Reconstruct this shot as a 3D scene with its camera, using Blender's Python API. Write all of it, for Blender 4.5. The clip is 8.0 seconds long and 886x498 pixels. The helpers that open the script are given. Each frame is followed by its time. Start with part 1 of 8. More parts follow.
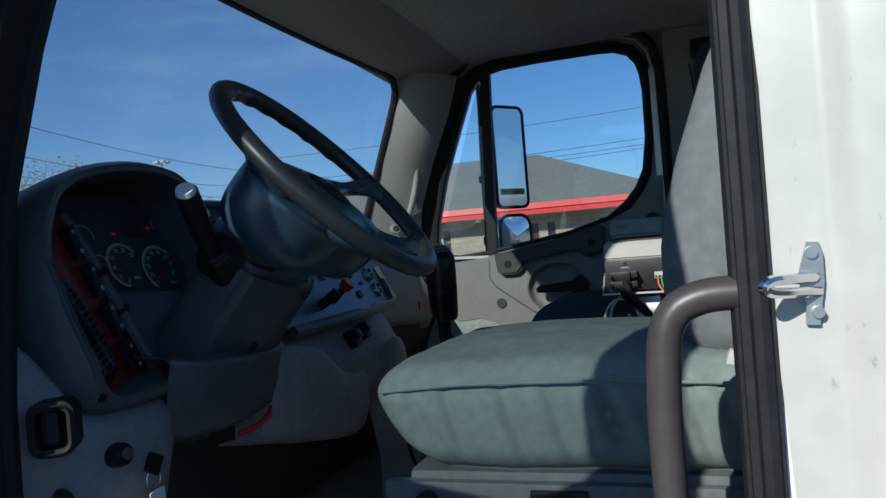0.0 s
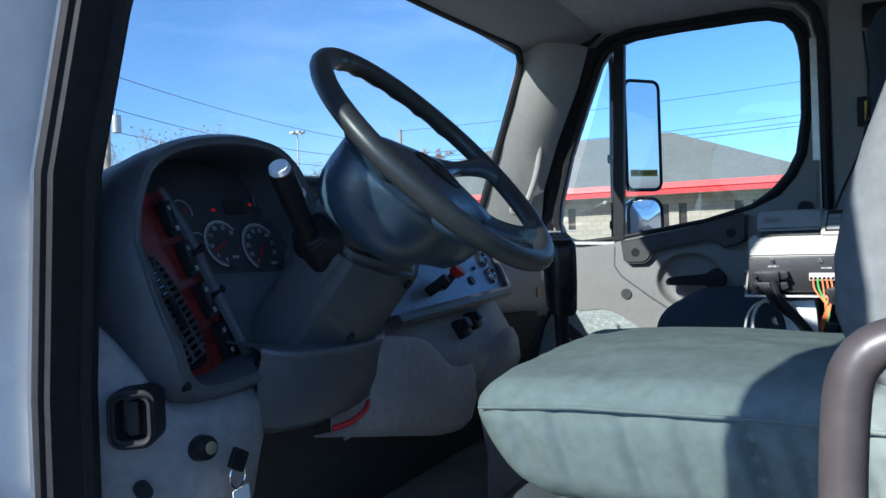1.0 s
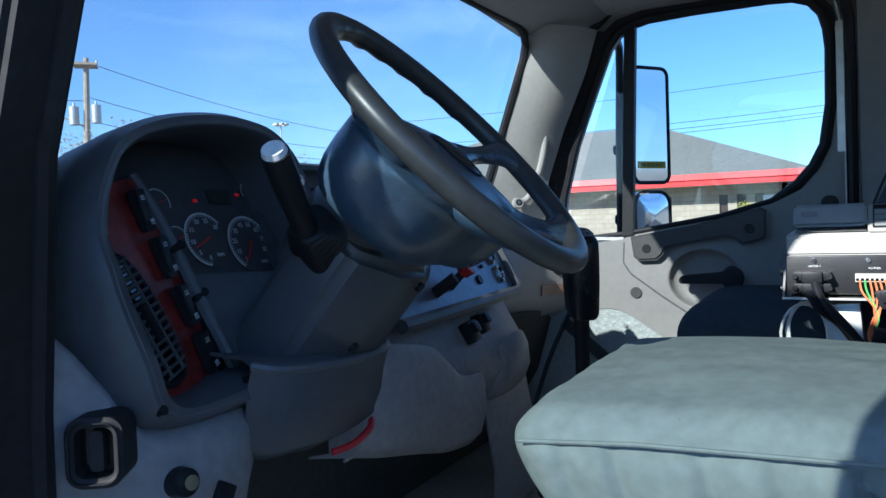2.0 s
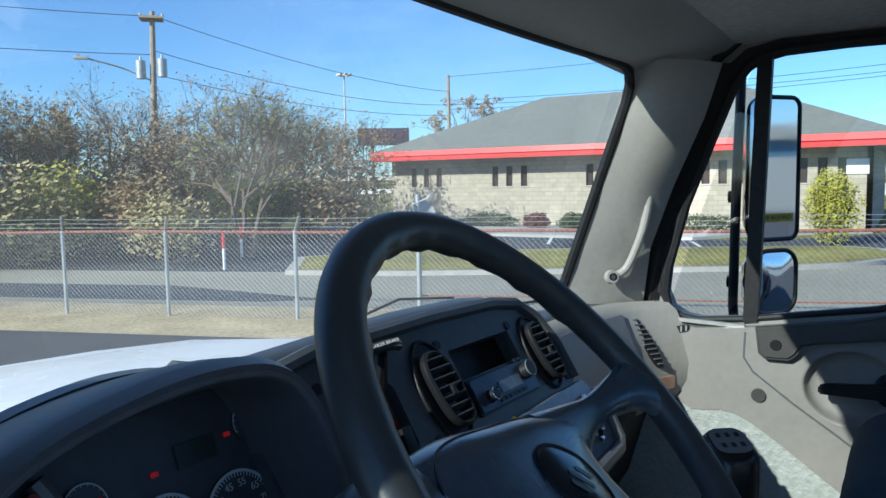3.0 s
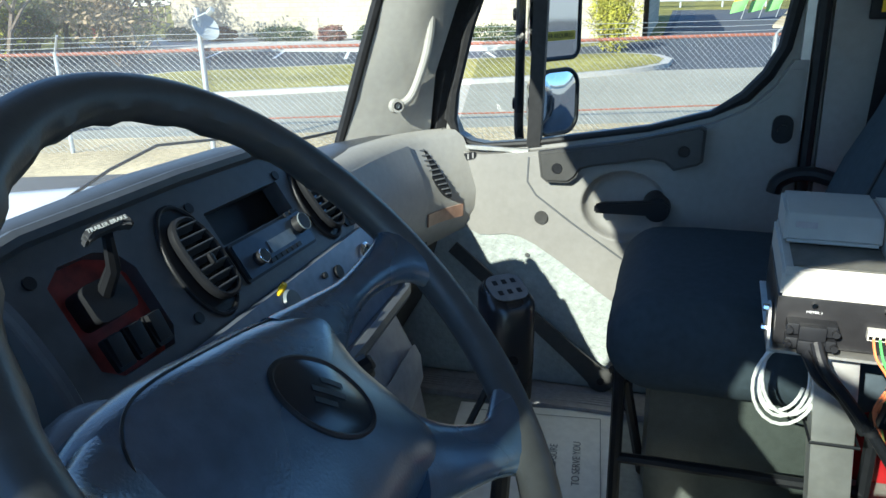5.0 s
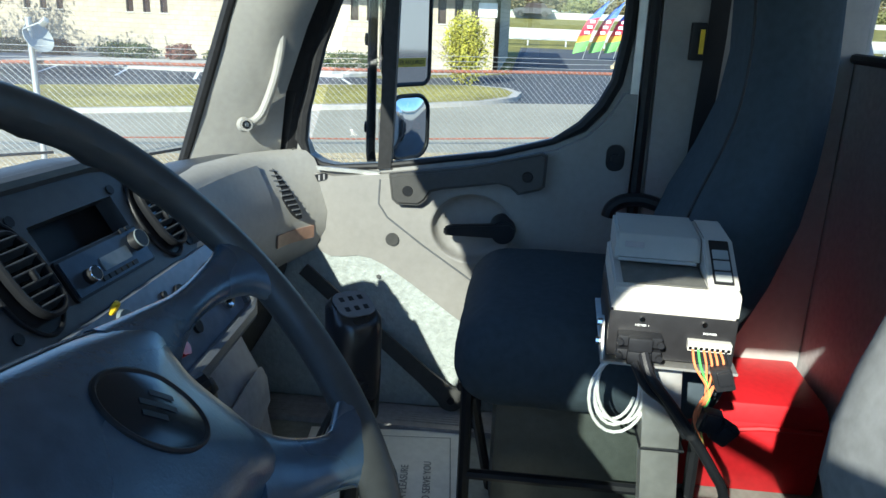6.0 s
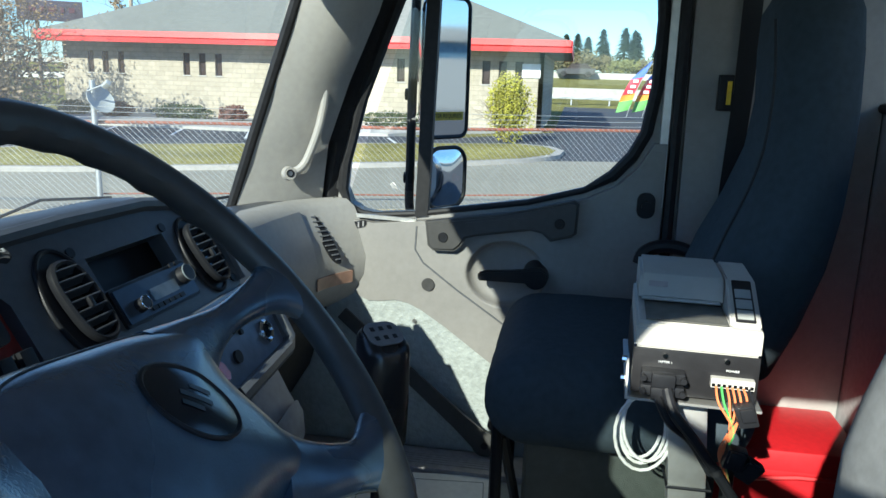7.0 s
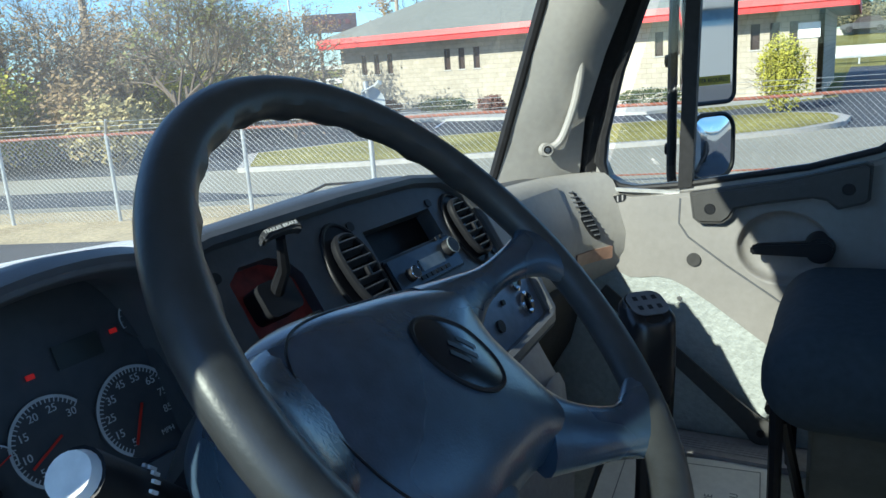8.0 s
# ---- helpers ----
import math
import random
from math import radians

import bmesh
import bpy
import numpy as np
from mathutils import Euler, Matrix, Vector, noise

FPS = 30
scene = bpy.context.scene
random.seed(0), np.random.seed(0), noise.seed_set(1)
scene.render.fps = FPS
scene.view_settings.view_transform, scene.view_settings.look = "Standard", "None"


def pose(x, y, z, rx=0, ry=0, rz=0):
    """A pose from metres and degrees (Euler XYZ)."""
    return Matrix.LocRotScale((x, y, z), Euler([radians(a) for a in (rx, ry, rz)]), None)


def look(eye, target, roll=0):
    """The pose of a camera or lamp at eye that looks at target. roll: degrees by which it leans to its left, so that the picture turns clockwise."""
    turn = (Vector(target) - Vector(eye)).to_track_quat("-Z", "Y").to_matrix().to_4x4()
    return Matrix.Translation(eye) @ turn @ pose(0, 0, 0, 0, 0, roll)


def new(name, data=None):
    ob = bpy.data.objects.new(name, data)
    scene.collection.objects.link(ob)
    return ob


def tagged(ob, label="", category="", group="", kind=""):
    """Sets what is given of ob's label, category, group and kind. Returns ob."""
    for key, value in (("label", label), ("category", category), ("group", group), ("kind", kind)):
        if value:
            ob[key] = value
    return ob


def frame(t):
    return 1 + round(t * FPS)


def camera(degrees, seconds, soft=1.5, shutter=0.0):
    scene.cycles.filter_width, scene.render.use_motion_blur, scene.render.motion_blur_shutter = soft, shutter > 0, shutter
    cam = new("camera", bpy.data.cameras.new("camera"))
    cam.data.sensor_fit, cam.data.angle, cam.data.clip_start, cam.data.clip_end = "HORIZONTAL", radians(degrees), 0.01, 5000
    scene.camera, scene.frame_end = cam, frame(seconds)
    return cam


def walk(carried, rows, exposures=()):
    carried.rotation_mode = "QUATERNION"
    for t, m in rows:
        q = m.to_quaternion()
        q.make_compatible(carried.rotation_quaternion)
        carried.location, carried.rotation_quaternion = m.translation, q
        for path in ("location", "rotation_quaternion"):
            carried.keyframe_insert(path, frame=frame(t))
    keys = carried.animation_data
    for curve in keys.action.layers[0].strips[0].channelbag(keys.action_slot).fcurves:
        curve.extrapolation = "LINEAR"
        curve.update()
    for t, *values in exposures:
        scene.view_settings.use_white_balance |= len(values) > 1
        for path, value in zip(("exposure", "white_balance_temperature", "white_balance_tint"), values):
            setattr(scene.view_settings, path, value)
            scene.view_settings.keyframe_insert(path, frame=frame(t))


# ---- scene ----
cam = camera(60.4, 8.0)
PATH = [
    (0, (-1.745, -0.615, 1.856), (0.147, 0.035, 1.865), -4.5),
    (0.5, (-1.660, -0.601, 1.878), (0.137, 0.278, 1.874), -2.6),
    (1, (-1.606, -0.577, 1.879), (0.155, 0.371, 1.841), -2.2),
    (1.2, (-1.589, -0.550, 1.867), (0.178, 0.382, 1.812), -2.7),
    (2.3, (-1.371, -0.375, 1.911), (0.410, 0.532, 1.856), -1.8),
    (2.5, (-1.266, -0.296, 1.997), (0.474, 0.686, 1.920), -1.7),
    (2.7, (-1.185, -0.240, 2.106), (0.512, 0.815, 2.003), -1.45),
    (3, (-1.088, -0.219, 2.217), (0.606, 0.828, 2.036), -1.0),
    (3.5, (-1.011, -0.203, 2.252), (0.787, 0.588, 1.877), 0.0),
    (4, (-0.980, -0.185, 2.240), (0.812, 0.498, 1.673), -0.1),
    (4.2, (-0.975, -0.190, 2.240), (0.811, 0.472, 1.638), -0.4),
    (5.3, (-0.948, -0.218, 2.240), (0.868, 0.268, 1.562), -1.4),
    (5.5, (-0.947, -0.217, 2.234), (0.893, 0.183, 1.558), -0.4),
    (6, (-0.960, -0.228, 2.229), (0.942, -0.036, 1.640), 2.2),
    (6.5, (-0.986, -0.256, 2.234), (0.965, -0.137, 1.813), 3.1),
    (7, (-1.018, -0.260, 2.214), (0.905, 0.055, 1.767), 1.7),
    (7.5, (-1.022, -0.253, 2.200), (0.812, 0.401, 1.743), -1.8),
    (8, (-1.013, -0.256, 2.190), (0.685, 0.689, 1.716), -4.0),
]
EXPOSURES = [(0.0, 0.08, 6000, 5), (0.3, 0.62, 6100, 7), (0.6, 0.98, 6050, 7), (1.0, 1.15, 5900, 7), (2.3, 1.22, 5800, 7), (2.7, 1.08, 5900, 5), (3.2, 1.06, 6300, 3),
             (4.0, 1.55, 6480, 1), (5.5, 1.88, 6480, 1), (6.0, 1.76, 6450, 1), (6.5, 1.46, 6400, 1), (8.0, 1.54, 6450, 1)]
walk(cam, [(t, look(eye, target, roll)) for t, eye, target, roll in PATH], EXPOSURES)

# world, sun
SUN_AZ, SUN_EL = -18.0, 28.6          # direction in which sunlight travels, from +x towards +y; height of the sun
world = bpy.data.worlds.new("sky")
scene.world = world
world.use_nodes = True
wn, wl = world.node_tree.nodes, world.node_tree.links
wn.clear()
w_out, w_bg = wn.new("ShaderNodeOutputWorld"), wn.new("ShaderNodeBackground")
w_sky = wn.new("ShaderNodeTexSky")
w_sky.sky_type, w_sky.sun_disc = "NISHITA", False
w_sky.sun_elevation = radians(SUN_EL)
w_sky.sun_rotation = radians(270 - SUN_AZ)
w_sky.air_density, w_sky.dust_density, w_sky.ozone_density = 1.0, 0.15, 3.5
w_tc, w_map, w_n = wn.new("ShaderNodeTexCoord"), wn.new("ShaderNodeMapping"), wn.new("ShaderNodeTexNoise")
w_map.inputs["Scale"].default_value = (1.2, 2.0, 9.0)
w_map.inputs["Rotation"].default_value = (0.12, 0.05, 0.6)
w_n.inputs["Scale"].default_value, w_n.inputs["Detail"].default_value, w_n.inputs["Roughness"].default_value = 1.6, 7.0, 0.62
w_ramp = wn.new("ShaderNodeValToRGB")
w_ramp.color_ramp.elements[0].position, w_ramp.color_ramp.elements[0].color = 0.47, (0, 0, 0, 1)
w_ramp.color_ramp.elements[1].position, w_ramp.color_ramp.elements[1].color = 0.82, (0.5, 0.5, 0.5, 1)
w_mix = wn.new("ShaderNodeMix")
w_mix.data_type = "RGBA"
w_mix.inputs["B"].default_value = (5.6, 6.2, 7.0, 1)
w_bg.inputs["Strength"].default_value = 0.118
wl.new(w_tc.outputs["Generated"], w_map.inputs["Vector"])
wl.new(w_map.outputs["Vector"], w_n.inputs["Vector"])
wl.new(w_n.outputs["Fac"], w_ramp.inputs["Fac"])
wl.new(w_ramp.outputs["Color"], w_mix.inputs["Factor"])
wl.new(w_sky.outputs["Color"], w_mix.inputs["A"])
w_tint = wn.new("ShaderNodeVectorMath")
w_tint.operation = "MULTIPLY"
w_tint.inputs[1].default_value = (0.55, 0.755, 1.02)
wl.new(w_mix.outputs["Result"], w_tint.inputs[0])
wl.new(w_tint.outputs["Vector"], w_bg.inputs["Color"])
wl.new(w_bg.outputs["Background"], w_out.inputs["Surface"])
sun = new("sun", bpy.data.lights.new("sun", "SUN"))
sun.data.energy, sun.data.angle, sun.data.color = 4.3, radians(0.53), (1.0, 0.95, 0.87)
_a, _e = radians(SUN_AZ), radians(SUN_EL)
sun.matrix_world = look((0, 0, 50), (math.cos(_e) * math.cos(_a), math.cos(_e) * math.sin(_a), 50 - math.sin(_e)))

# materials
def mat(name, color, rough=0.5, metal=0.0, scale=60.0, var=0.12, bump=0.0, bscale=None, stain=0.1, spec=0.5, dist=0.002):
    """A surface with fine grain, broad stains and fine relief."""
    m = bpy.data.materials.new(name)
    m.use_nodes = True
    nd, ln = m.node_tree.nodes, m.node_tree.links
    b = nd["Principled BSDF"]
    tc = nd.new("ShaderNodeTexCoord")
    n1, n2 = nd.new("ShaderNodeTexNoise"), nd.new("ShaderNodeTexNoise")
    n1.inputs["Scale"].default_value, n1.inputs["Detail"].default_value = scale, 5
    n2.inputs["Scale"].default_value, n2.inputs["Detail"].default_value = scale / 18, 4
    ln.new(tc.outputs["Object"], n1.inputs["Vector"])
    ln.new(tc.outputs["Object"], n2.inputs["Vector"])
    def mixed(fac, lo, hi, a):
        r = nd.new("ShaderNodeMapRange")
        r.inputs["From Min"].default_value, r.inputs["From Max"].default_value = 0.3, 0.7
        r.inputs["To Min"].default_value, r.inputs["To Max"].default_value = lo, hi
        ln.new(fac, r.inputs["Value"])
        v = nd.new("ShaderNodeVectorMath")
        v.operation = "SCALE"
        if isinstance(a, tuple):
            v.inputs[0].default_value = a
        else:
            ln.new(a, v.inputs[0])
        ln.new(r.outputs["Result"], v.inputs["Scale"])
        return v.outputs["Vector"]
    c = mixed(n1.outputs["Fac"], 1 - var, 1 + var, tuple(color[:3]))
    c = mixed(n2.outputs["Fac"], 1 - stain, 1 + stain, c)
    ln.new(c, b.inputs["Base Color"])
    r = nd.new("ShaderNodeMapRange")
    r.inputs["From Min"].default_value, r.inputs["From Max"].default_value = 0.3, 0.7
    r.inputs["To Min"].default_value, r.inputs["To Max"].default_value = max(rough - 0.07, 0.02), min(rough + 0.07, 1)
    ln.new(n2.outputs["Fac"], r.inputs["Value"])
    ln.new(r.outputs["Result"], b.inputs["Roughness"])
    b.inputs["Metallic"].default_value = metal
    b.inputs["Specular IOR Level"].default_value = spec
    if bump:
        bp, n3 = nd.new("ShaderNodeBump"), nd.new("ShaderNodeTexNoise")
        n3.inputs["Scale"].default_value, n3.inputs["Detail"].default_value = bscale or scale * 4, 3
        ln.new(tc.outputs["Object"], n3.inputs["Vector"])
        bp.inputs["Strength"].default_value, bp.inputs["Distance"].default_value = bump, dist
        ln.new(n3.outputs["Fac"], bp.inputs["Height"])
        ln.new(bp.outputs["Normal"], b.inputs["Normal"])
    return m


def glass_mat(name, tint=(1, 1, 1), gloss=0.06):
    m = bpy.data.materials.new(name)
    m.use_nodes = True
    nd, ln = m.node_tree.nodes, m.node_tree.links
    nd.remove(nd["Principled BSDF"])
    t, g, mx, f = nd.new("ShaderNodeBsdfTransparent"), nd.new("ShaderNodeBsdfGlossy"), nd.new("ShaderNodeMixShader"), nd.new("ShaderNodeLayerWeight")
    p, q = nd.new("ShaderNodeMath"), nd.new("ShaderNodeMath")
    t.inputs["Color"].default_value = (*tint, 1)
    g.inputs["Roughness"].default_value = 0.01
    p.operation, p.inputs[1].default_value = "POWER", 5.0
    q.operation, q.inputs[1].default_value, q.inputs[2].default_value = "MULTIPLY_ADD", 0.7, gloss
    ln.new(f.outputs["Facing"], p.inputs[0])
    ln.new(p.outputs["Value"], q.inputs[0])
    ln.new(q.outputs["Value"], mx.inputs["Fac"])
    ln.new(t.outputs["BSDF"], mx.inputs[1])
    ln.new(g.outputs["BSDF"], mx.inputs[2])
    ln.new(mx.outputs["Shader"], nd["Material Output"].inputs["Surface"])
    return m


def glow_mat(name, color, strength):
    m = bpy.data.materials.new(name)
    m.use_nodes = True
    b = m.node_tree.nodes["Principled BSDF"]
    b.inputs["Base Color"].default_value = (*color, 1)
    b.inputs["Emission Color"].default_value = (*color, 1)
    b.inputs["Emission Strength"].default_value = strength
    return m


M_BLACK = mat("black_plastic", (0.014, 0.015, 0.018), 0.42, spec=0.25, bump=0.12, bscale=900)
M_WHEEL = mat("wheel_vinyl", (0.043, 0.045, 0.047), 0.42, spec=0.55, bump=0.12, bscale=420, dist=0.001, var=0.15, stain=0.2)
M_PAD = mat("pad_leather_grain", (0.033, 0.060, 0.094), 0.27, spec=1.0, bump=0.26, bscale=420, dist=0.001, var=0.15, stain=0.12)
M_PAD.node_tree.nodes["Principled BSDF"].inputs["Coat Weight"].default_value = 0.25
M_PAD.node_tree.nodes["Principled BSDF"].inputs["Coat Roughness"].default_value = 0.22
M_DASH = mat("slate_dash_plastic", (0.090, 0.096, 0.106), 0.40, bump=0.2, bscale=700, var=0.08)
M_DASHC = mat("dark_slate_plastic", (0.064, 0.069, 0.076), 0.42, bump=0.15, bscale=700)
M_DASHMID = mat("grey_dash_plastic", (0.112, 0.117, 0.127), 0.40, bump=0.15, bscale=700)
M_LOWER = mat("mid_grey_plastic", (0.29, 0.282, 0.29), 0.5, bump=0.15, bscale=700)
M_TRIM = mat("warm_grey_trim", (0.365, 0.352, 0.330), 0.55, bump=0.12, bscale=600, var=0.05, stain=0.07)
M_DOOR = mat("warm_grey_door_trim", (0.25, 0.24, 0.228), 0.5, bump=0.15, bscale=600, var=0.05, stain=0.08)
M_TRIMD = mat("dark_grey_trim", (0.26, 0.252, 0.243), 0.5, bump=0.12, bscale=600, var=0.06)
M_HEAD = mat("headliner_fabric", (0.47, 0.455, 0.425), 0.95, bump=0.3, bscale=900, spec=0.1)
M_RUBBER = mat("black_rubber", (0.018, 0.018, 0.020), 0.6, var=0.25, stain=0.25, spec=0.3)
M_SEAT = mat("grey_green_seat_cloth", (0.215, 0.25, 0.237), 0.95, bump=0.4, bscale=1400, var=0.10, stain=0.06, spec=0.15)
M_SEATB = mat("blue_black_seat_cloth", (0.050, 0.068, 0.083), 0.95, bump=0.4, bscale=1400, var=0.10, stain=0.06, spec=0.15)
M_SEATC = mat("dark_grey_seat_cloth", (0.18, 0.19, 0.195), 0.95, bump=0.4, bscale=1400, var=0.12, stain=0.1, spec=0.15)
M_BASE = mat("charcoal_vinyl", (0.12, 0.126, 0.13), 0.5, bump=0.15)
M_WHITE = mat("white_body_paint", (0.84, 0.83, 0.81), 0.30, var=0.04, stain=0.06, scale=30)
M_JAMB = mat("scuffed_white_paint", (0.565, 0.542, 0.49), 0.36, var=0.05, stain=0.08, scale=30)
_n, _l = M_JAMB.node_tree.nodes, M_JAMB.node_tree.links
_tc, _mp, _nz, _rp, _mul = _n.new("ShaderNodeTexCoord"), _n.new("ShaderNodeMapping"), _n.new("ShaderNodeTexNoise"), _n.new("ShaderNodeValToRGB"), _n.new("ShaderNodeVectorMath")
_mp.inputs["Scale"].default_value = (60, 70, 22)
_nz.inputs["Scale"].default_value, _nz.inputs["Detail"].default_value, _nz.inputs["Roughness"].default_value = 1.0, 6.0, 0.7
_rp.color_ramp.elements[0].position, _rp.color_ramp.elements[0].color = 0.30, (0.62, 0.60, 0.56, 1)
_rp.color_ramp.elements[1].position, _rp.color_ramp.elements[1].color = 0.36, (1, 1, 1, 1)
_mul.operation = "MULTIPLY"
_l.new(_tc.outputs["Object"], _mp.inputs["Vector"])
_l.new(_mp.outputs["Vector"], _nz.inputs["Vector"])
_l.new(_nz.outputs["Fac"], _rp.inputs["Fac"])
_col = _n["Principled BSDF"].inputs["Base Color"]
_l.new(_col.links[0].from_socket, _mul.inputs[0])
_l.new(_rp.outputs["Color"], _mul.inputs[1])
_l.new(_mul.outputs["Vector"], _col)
M_CHROME = mat("chrome", (0.7, 0.7, 0.7), 0.12, 1.0, var=0.03)
M_STEEL = mat("dull_steel", (0.45, 0.45, 0.44), 0.4, 1.0, var=0.1)
M_ALU = mat("scuffed_aluminium", (0.62, 0.62, 0.60), 0.42, 0.85, scale=30, var=0.12, stain=0.15)
M_GALV = mat("galvanised_steel", (0.42, 0.44, 0.45), 0.55, 0.6, var=0.12)
M_MIRROR = mat("mirror_glass", (0.88, 0.9, 0.92), 0.02, 1.0, var=0.0, stain=0.0)
M_MIRROR.node_tree.nodes["Principled BSDF"].inputs["Roughness"].default_value = 0.015
M_GLASS = glass_mat("window_glass", (0.70, 0.735, 0.725))
# windscreen: the same glass with a thin, uneven film of dust
M_SCREENGLASS = M_GLASS.copy()
M_SCREENGLASS.name = "dusty_windscreen_glass"
_t = M_SCREENGLASS.node_tree
_out = [q for q in _t.nodes if q.type == "OUTPUT_MATERIAL"][0]
_old = _out.inputs["Surface"].links[0].from_socket
_dust = _t.nodes.new("ShaderNodeBsdfTranslucent")
_dust.inputs["Color"].default_value = (0.75, 0.74, 0.70, 1)
_nz = _t.nodes.new("ShaderNodeTexNoise")
_nz.inputs["Scale"].default_value = 2.2
_nz.inputs["Detail"].default_value = 4.0
_tc = _t.nodes.new("ShaderNodeTexCoord")
_mr = _t.nodes.new("ShaderNodeMapRange")
_mr.inputs["From Min"].default_value, _mr.inputs["From Max"].default_value = 0.3, 0.7
_mr.inputs["To Min"].default_value, _mr.inputs["To Max"].default_value = 0.018, 0.070
_mix = _t.nodes.new("ShaderNodeMixShader")
_t.links.new(_tc.outputs["Object"], _nz.inputs["Vector"])
_t.links.new(_nz.outputs["Fac"], _mr.inputs["Value"])
_t.links.new(_mr.outputs["Result"], _mix.inputs["Fac"])
_t.links.new(_old, _mix.inputs[1])
_t.links.new(_dust.outputs["BSDF"], _mix.inputs[2])
_t.links.new(_mix.outputs["Shader"], _out.inputs["Surface"])
M_FLOOR = mat("black_rubber_mat", (0.26, 0.275, 0.255), 0.65, bump=0.4, bscale=200, stain=0.3)
M_KICK = mat("pebbled_grey_panel", (0.36, 0.39, 0.378), 0.40, bump=1.0, bscale=85, var=0.12, dist=0.004)
M_PAPER = mat("paper", (0.86, 0.86, 0.82), 0.9, var=0.05)
M_INK = mat("grey_ink", (0.25, 0.26, 0.26), 0.9)
M_RED = mat("red_plastic", (0.44, 0.012, 0.018), 0.42, var=0.10, stain=0.12)
M_REDK = mat("red_knob", (0.5, 0.015, 0.02), 0.35)
M_YEL = mat("yellow_plastic", (0.75, 0.5, 0.03), 0.4)
M_CREAM = mat("cream_white_case", (0.48, 0.47, 0.435), 0.5, var=0.03, stain=0.05)
M_CREAMG = mat("cool_grey_case", (0.36, 0.38, 0.37), 0.5, var=0.03)
M_BOX = mat("satin_black_metal", (0.016, 0.016, 0.018), 0.38, bump=0.1)
M_LIGHTINK = mat("white_print", (0.75, 0.77, 0.78), 0.6)
M_DIAL = mat("dial_print", (0.50, 0.52, 0.53), 0.6)
M_WOODR = mat("dark_red_burl", (0.19, 0.026, 0.022), 0.34, scale=45, var=0.45, stain=0.4, spec=0.4)
M_WOODT = mat("tan_wood_trim", (0.32, 0.19, 0.14), 0.35, scale=40, var=0.2, stain=0.2)
M_SCREEN = mat("dark_screen", (0.008, 0.008, 0.009), 0.12)
M_FACE = mat("dusty_dark_face", (0.058, 0.062, 0.068), 0.35)
M_PULL = mat("dark_warm_grey_plastic", (0.052, 0.051, 0.050), 0.5, bump=0.12, bscale=600)
M_LCD = mat("grey_display", (0.17, 0.20, 0.215), 0.25)
M_SILVER = mat("silver_switch_panel", (0.20, 0.23, 0.29), 0.38, 0.5)
M_CABLEW = mat("white_cable", (0.7, 0.69, 0.66), 0.5)
M_ORANGE = mat("orange_wire", (0.72, 0.20, 0.08), 0.5)
M_GREENW = mat("green_wire", (0.08, 0.4, 0.1), 0.5)
M_REDLED = glow_mat("red_indicator", (0.9, 0.03, 0.03), 0.04)
M_NEEDLE = mat("red_needle", (0.6, 0.03, 0.02), 0.5)

# mesh tools
ORG = {}


def thing(name, loc, label="", category="", group="", kind=""):
    ob = new(name)
    ob.location = loc
    ORG[ob] = Vector(loc)
    return tagged(ob, label, category, group, kind)


def part(name, bm, material, parent=None, label="", smooth=True, angle=35):
    """Links a bmesh, given in world metres, as one mesh under a thing or a part."""
    me = bpy.data.meshes.new(name)
    base = ORG[parent] if parent else Vector((0, 0, 0))
    bmesh.ops.recalc_face_normals(bm, faces=bm.faces)
    bmesh.ops.translate(bm, vec=-base, verts=bm.verts)
    bm.to_mesh(me)
    bm.free()
    if material:
        me.materials.append(material)
    if smooth:
        me.shade_smooth()
        me.set_sharp_from_angle(angle=radians(angle))
    ob = new(name, me)
    ORG[ob] = base
    if parent:
        ob.parent = parent
    if label:
        ob["label"] = label
    return ob


def solo(name, bm, material, label, category="", kind="", group=""):
    """A thing of one mesh."""
    return tagged(part(name, bm, material), label, category, group, kind)


def box(bm, c, size, rot=None, bevel=0.0, seg=2, taper=None):
    ret = bmesh.ops.create_cube(bm, size=1)
    vs = ret["verts"]
    for v in vs:
        k = 1.0
        if taper and v.co.z > 0:
            v.co.x, v.co.y = v.co.x * taper[0], v.co.y * taper[1]
        v.co = Vector((v.co.x * size[0], v.co.y * size[1], v.co.z * size[2]))
    if bevel:
        es = list({e for v in vs for e in v.link_edges})
        r = bmesh.ops.bevel(bm, geom=es, offset=bevel, segments=seg, profile=0.7, affect="EDGES")
        vs = list({v for f in r["faces"] for v in f.verts} | {v for v in vs if v.is_valid})
    m = Matrix.Translation(c) @ (rot.to_4x4() if rot else Matrix())
    bmesh.ops.transform(bm, matrix=m, verts=vs)
    return vs


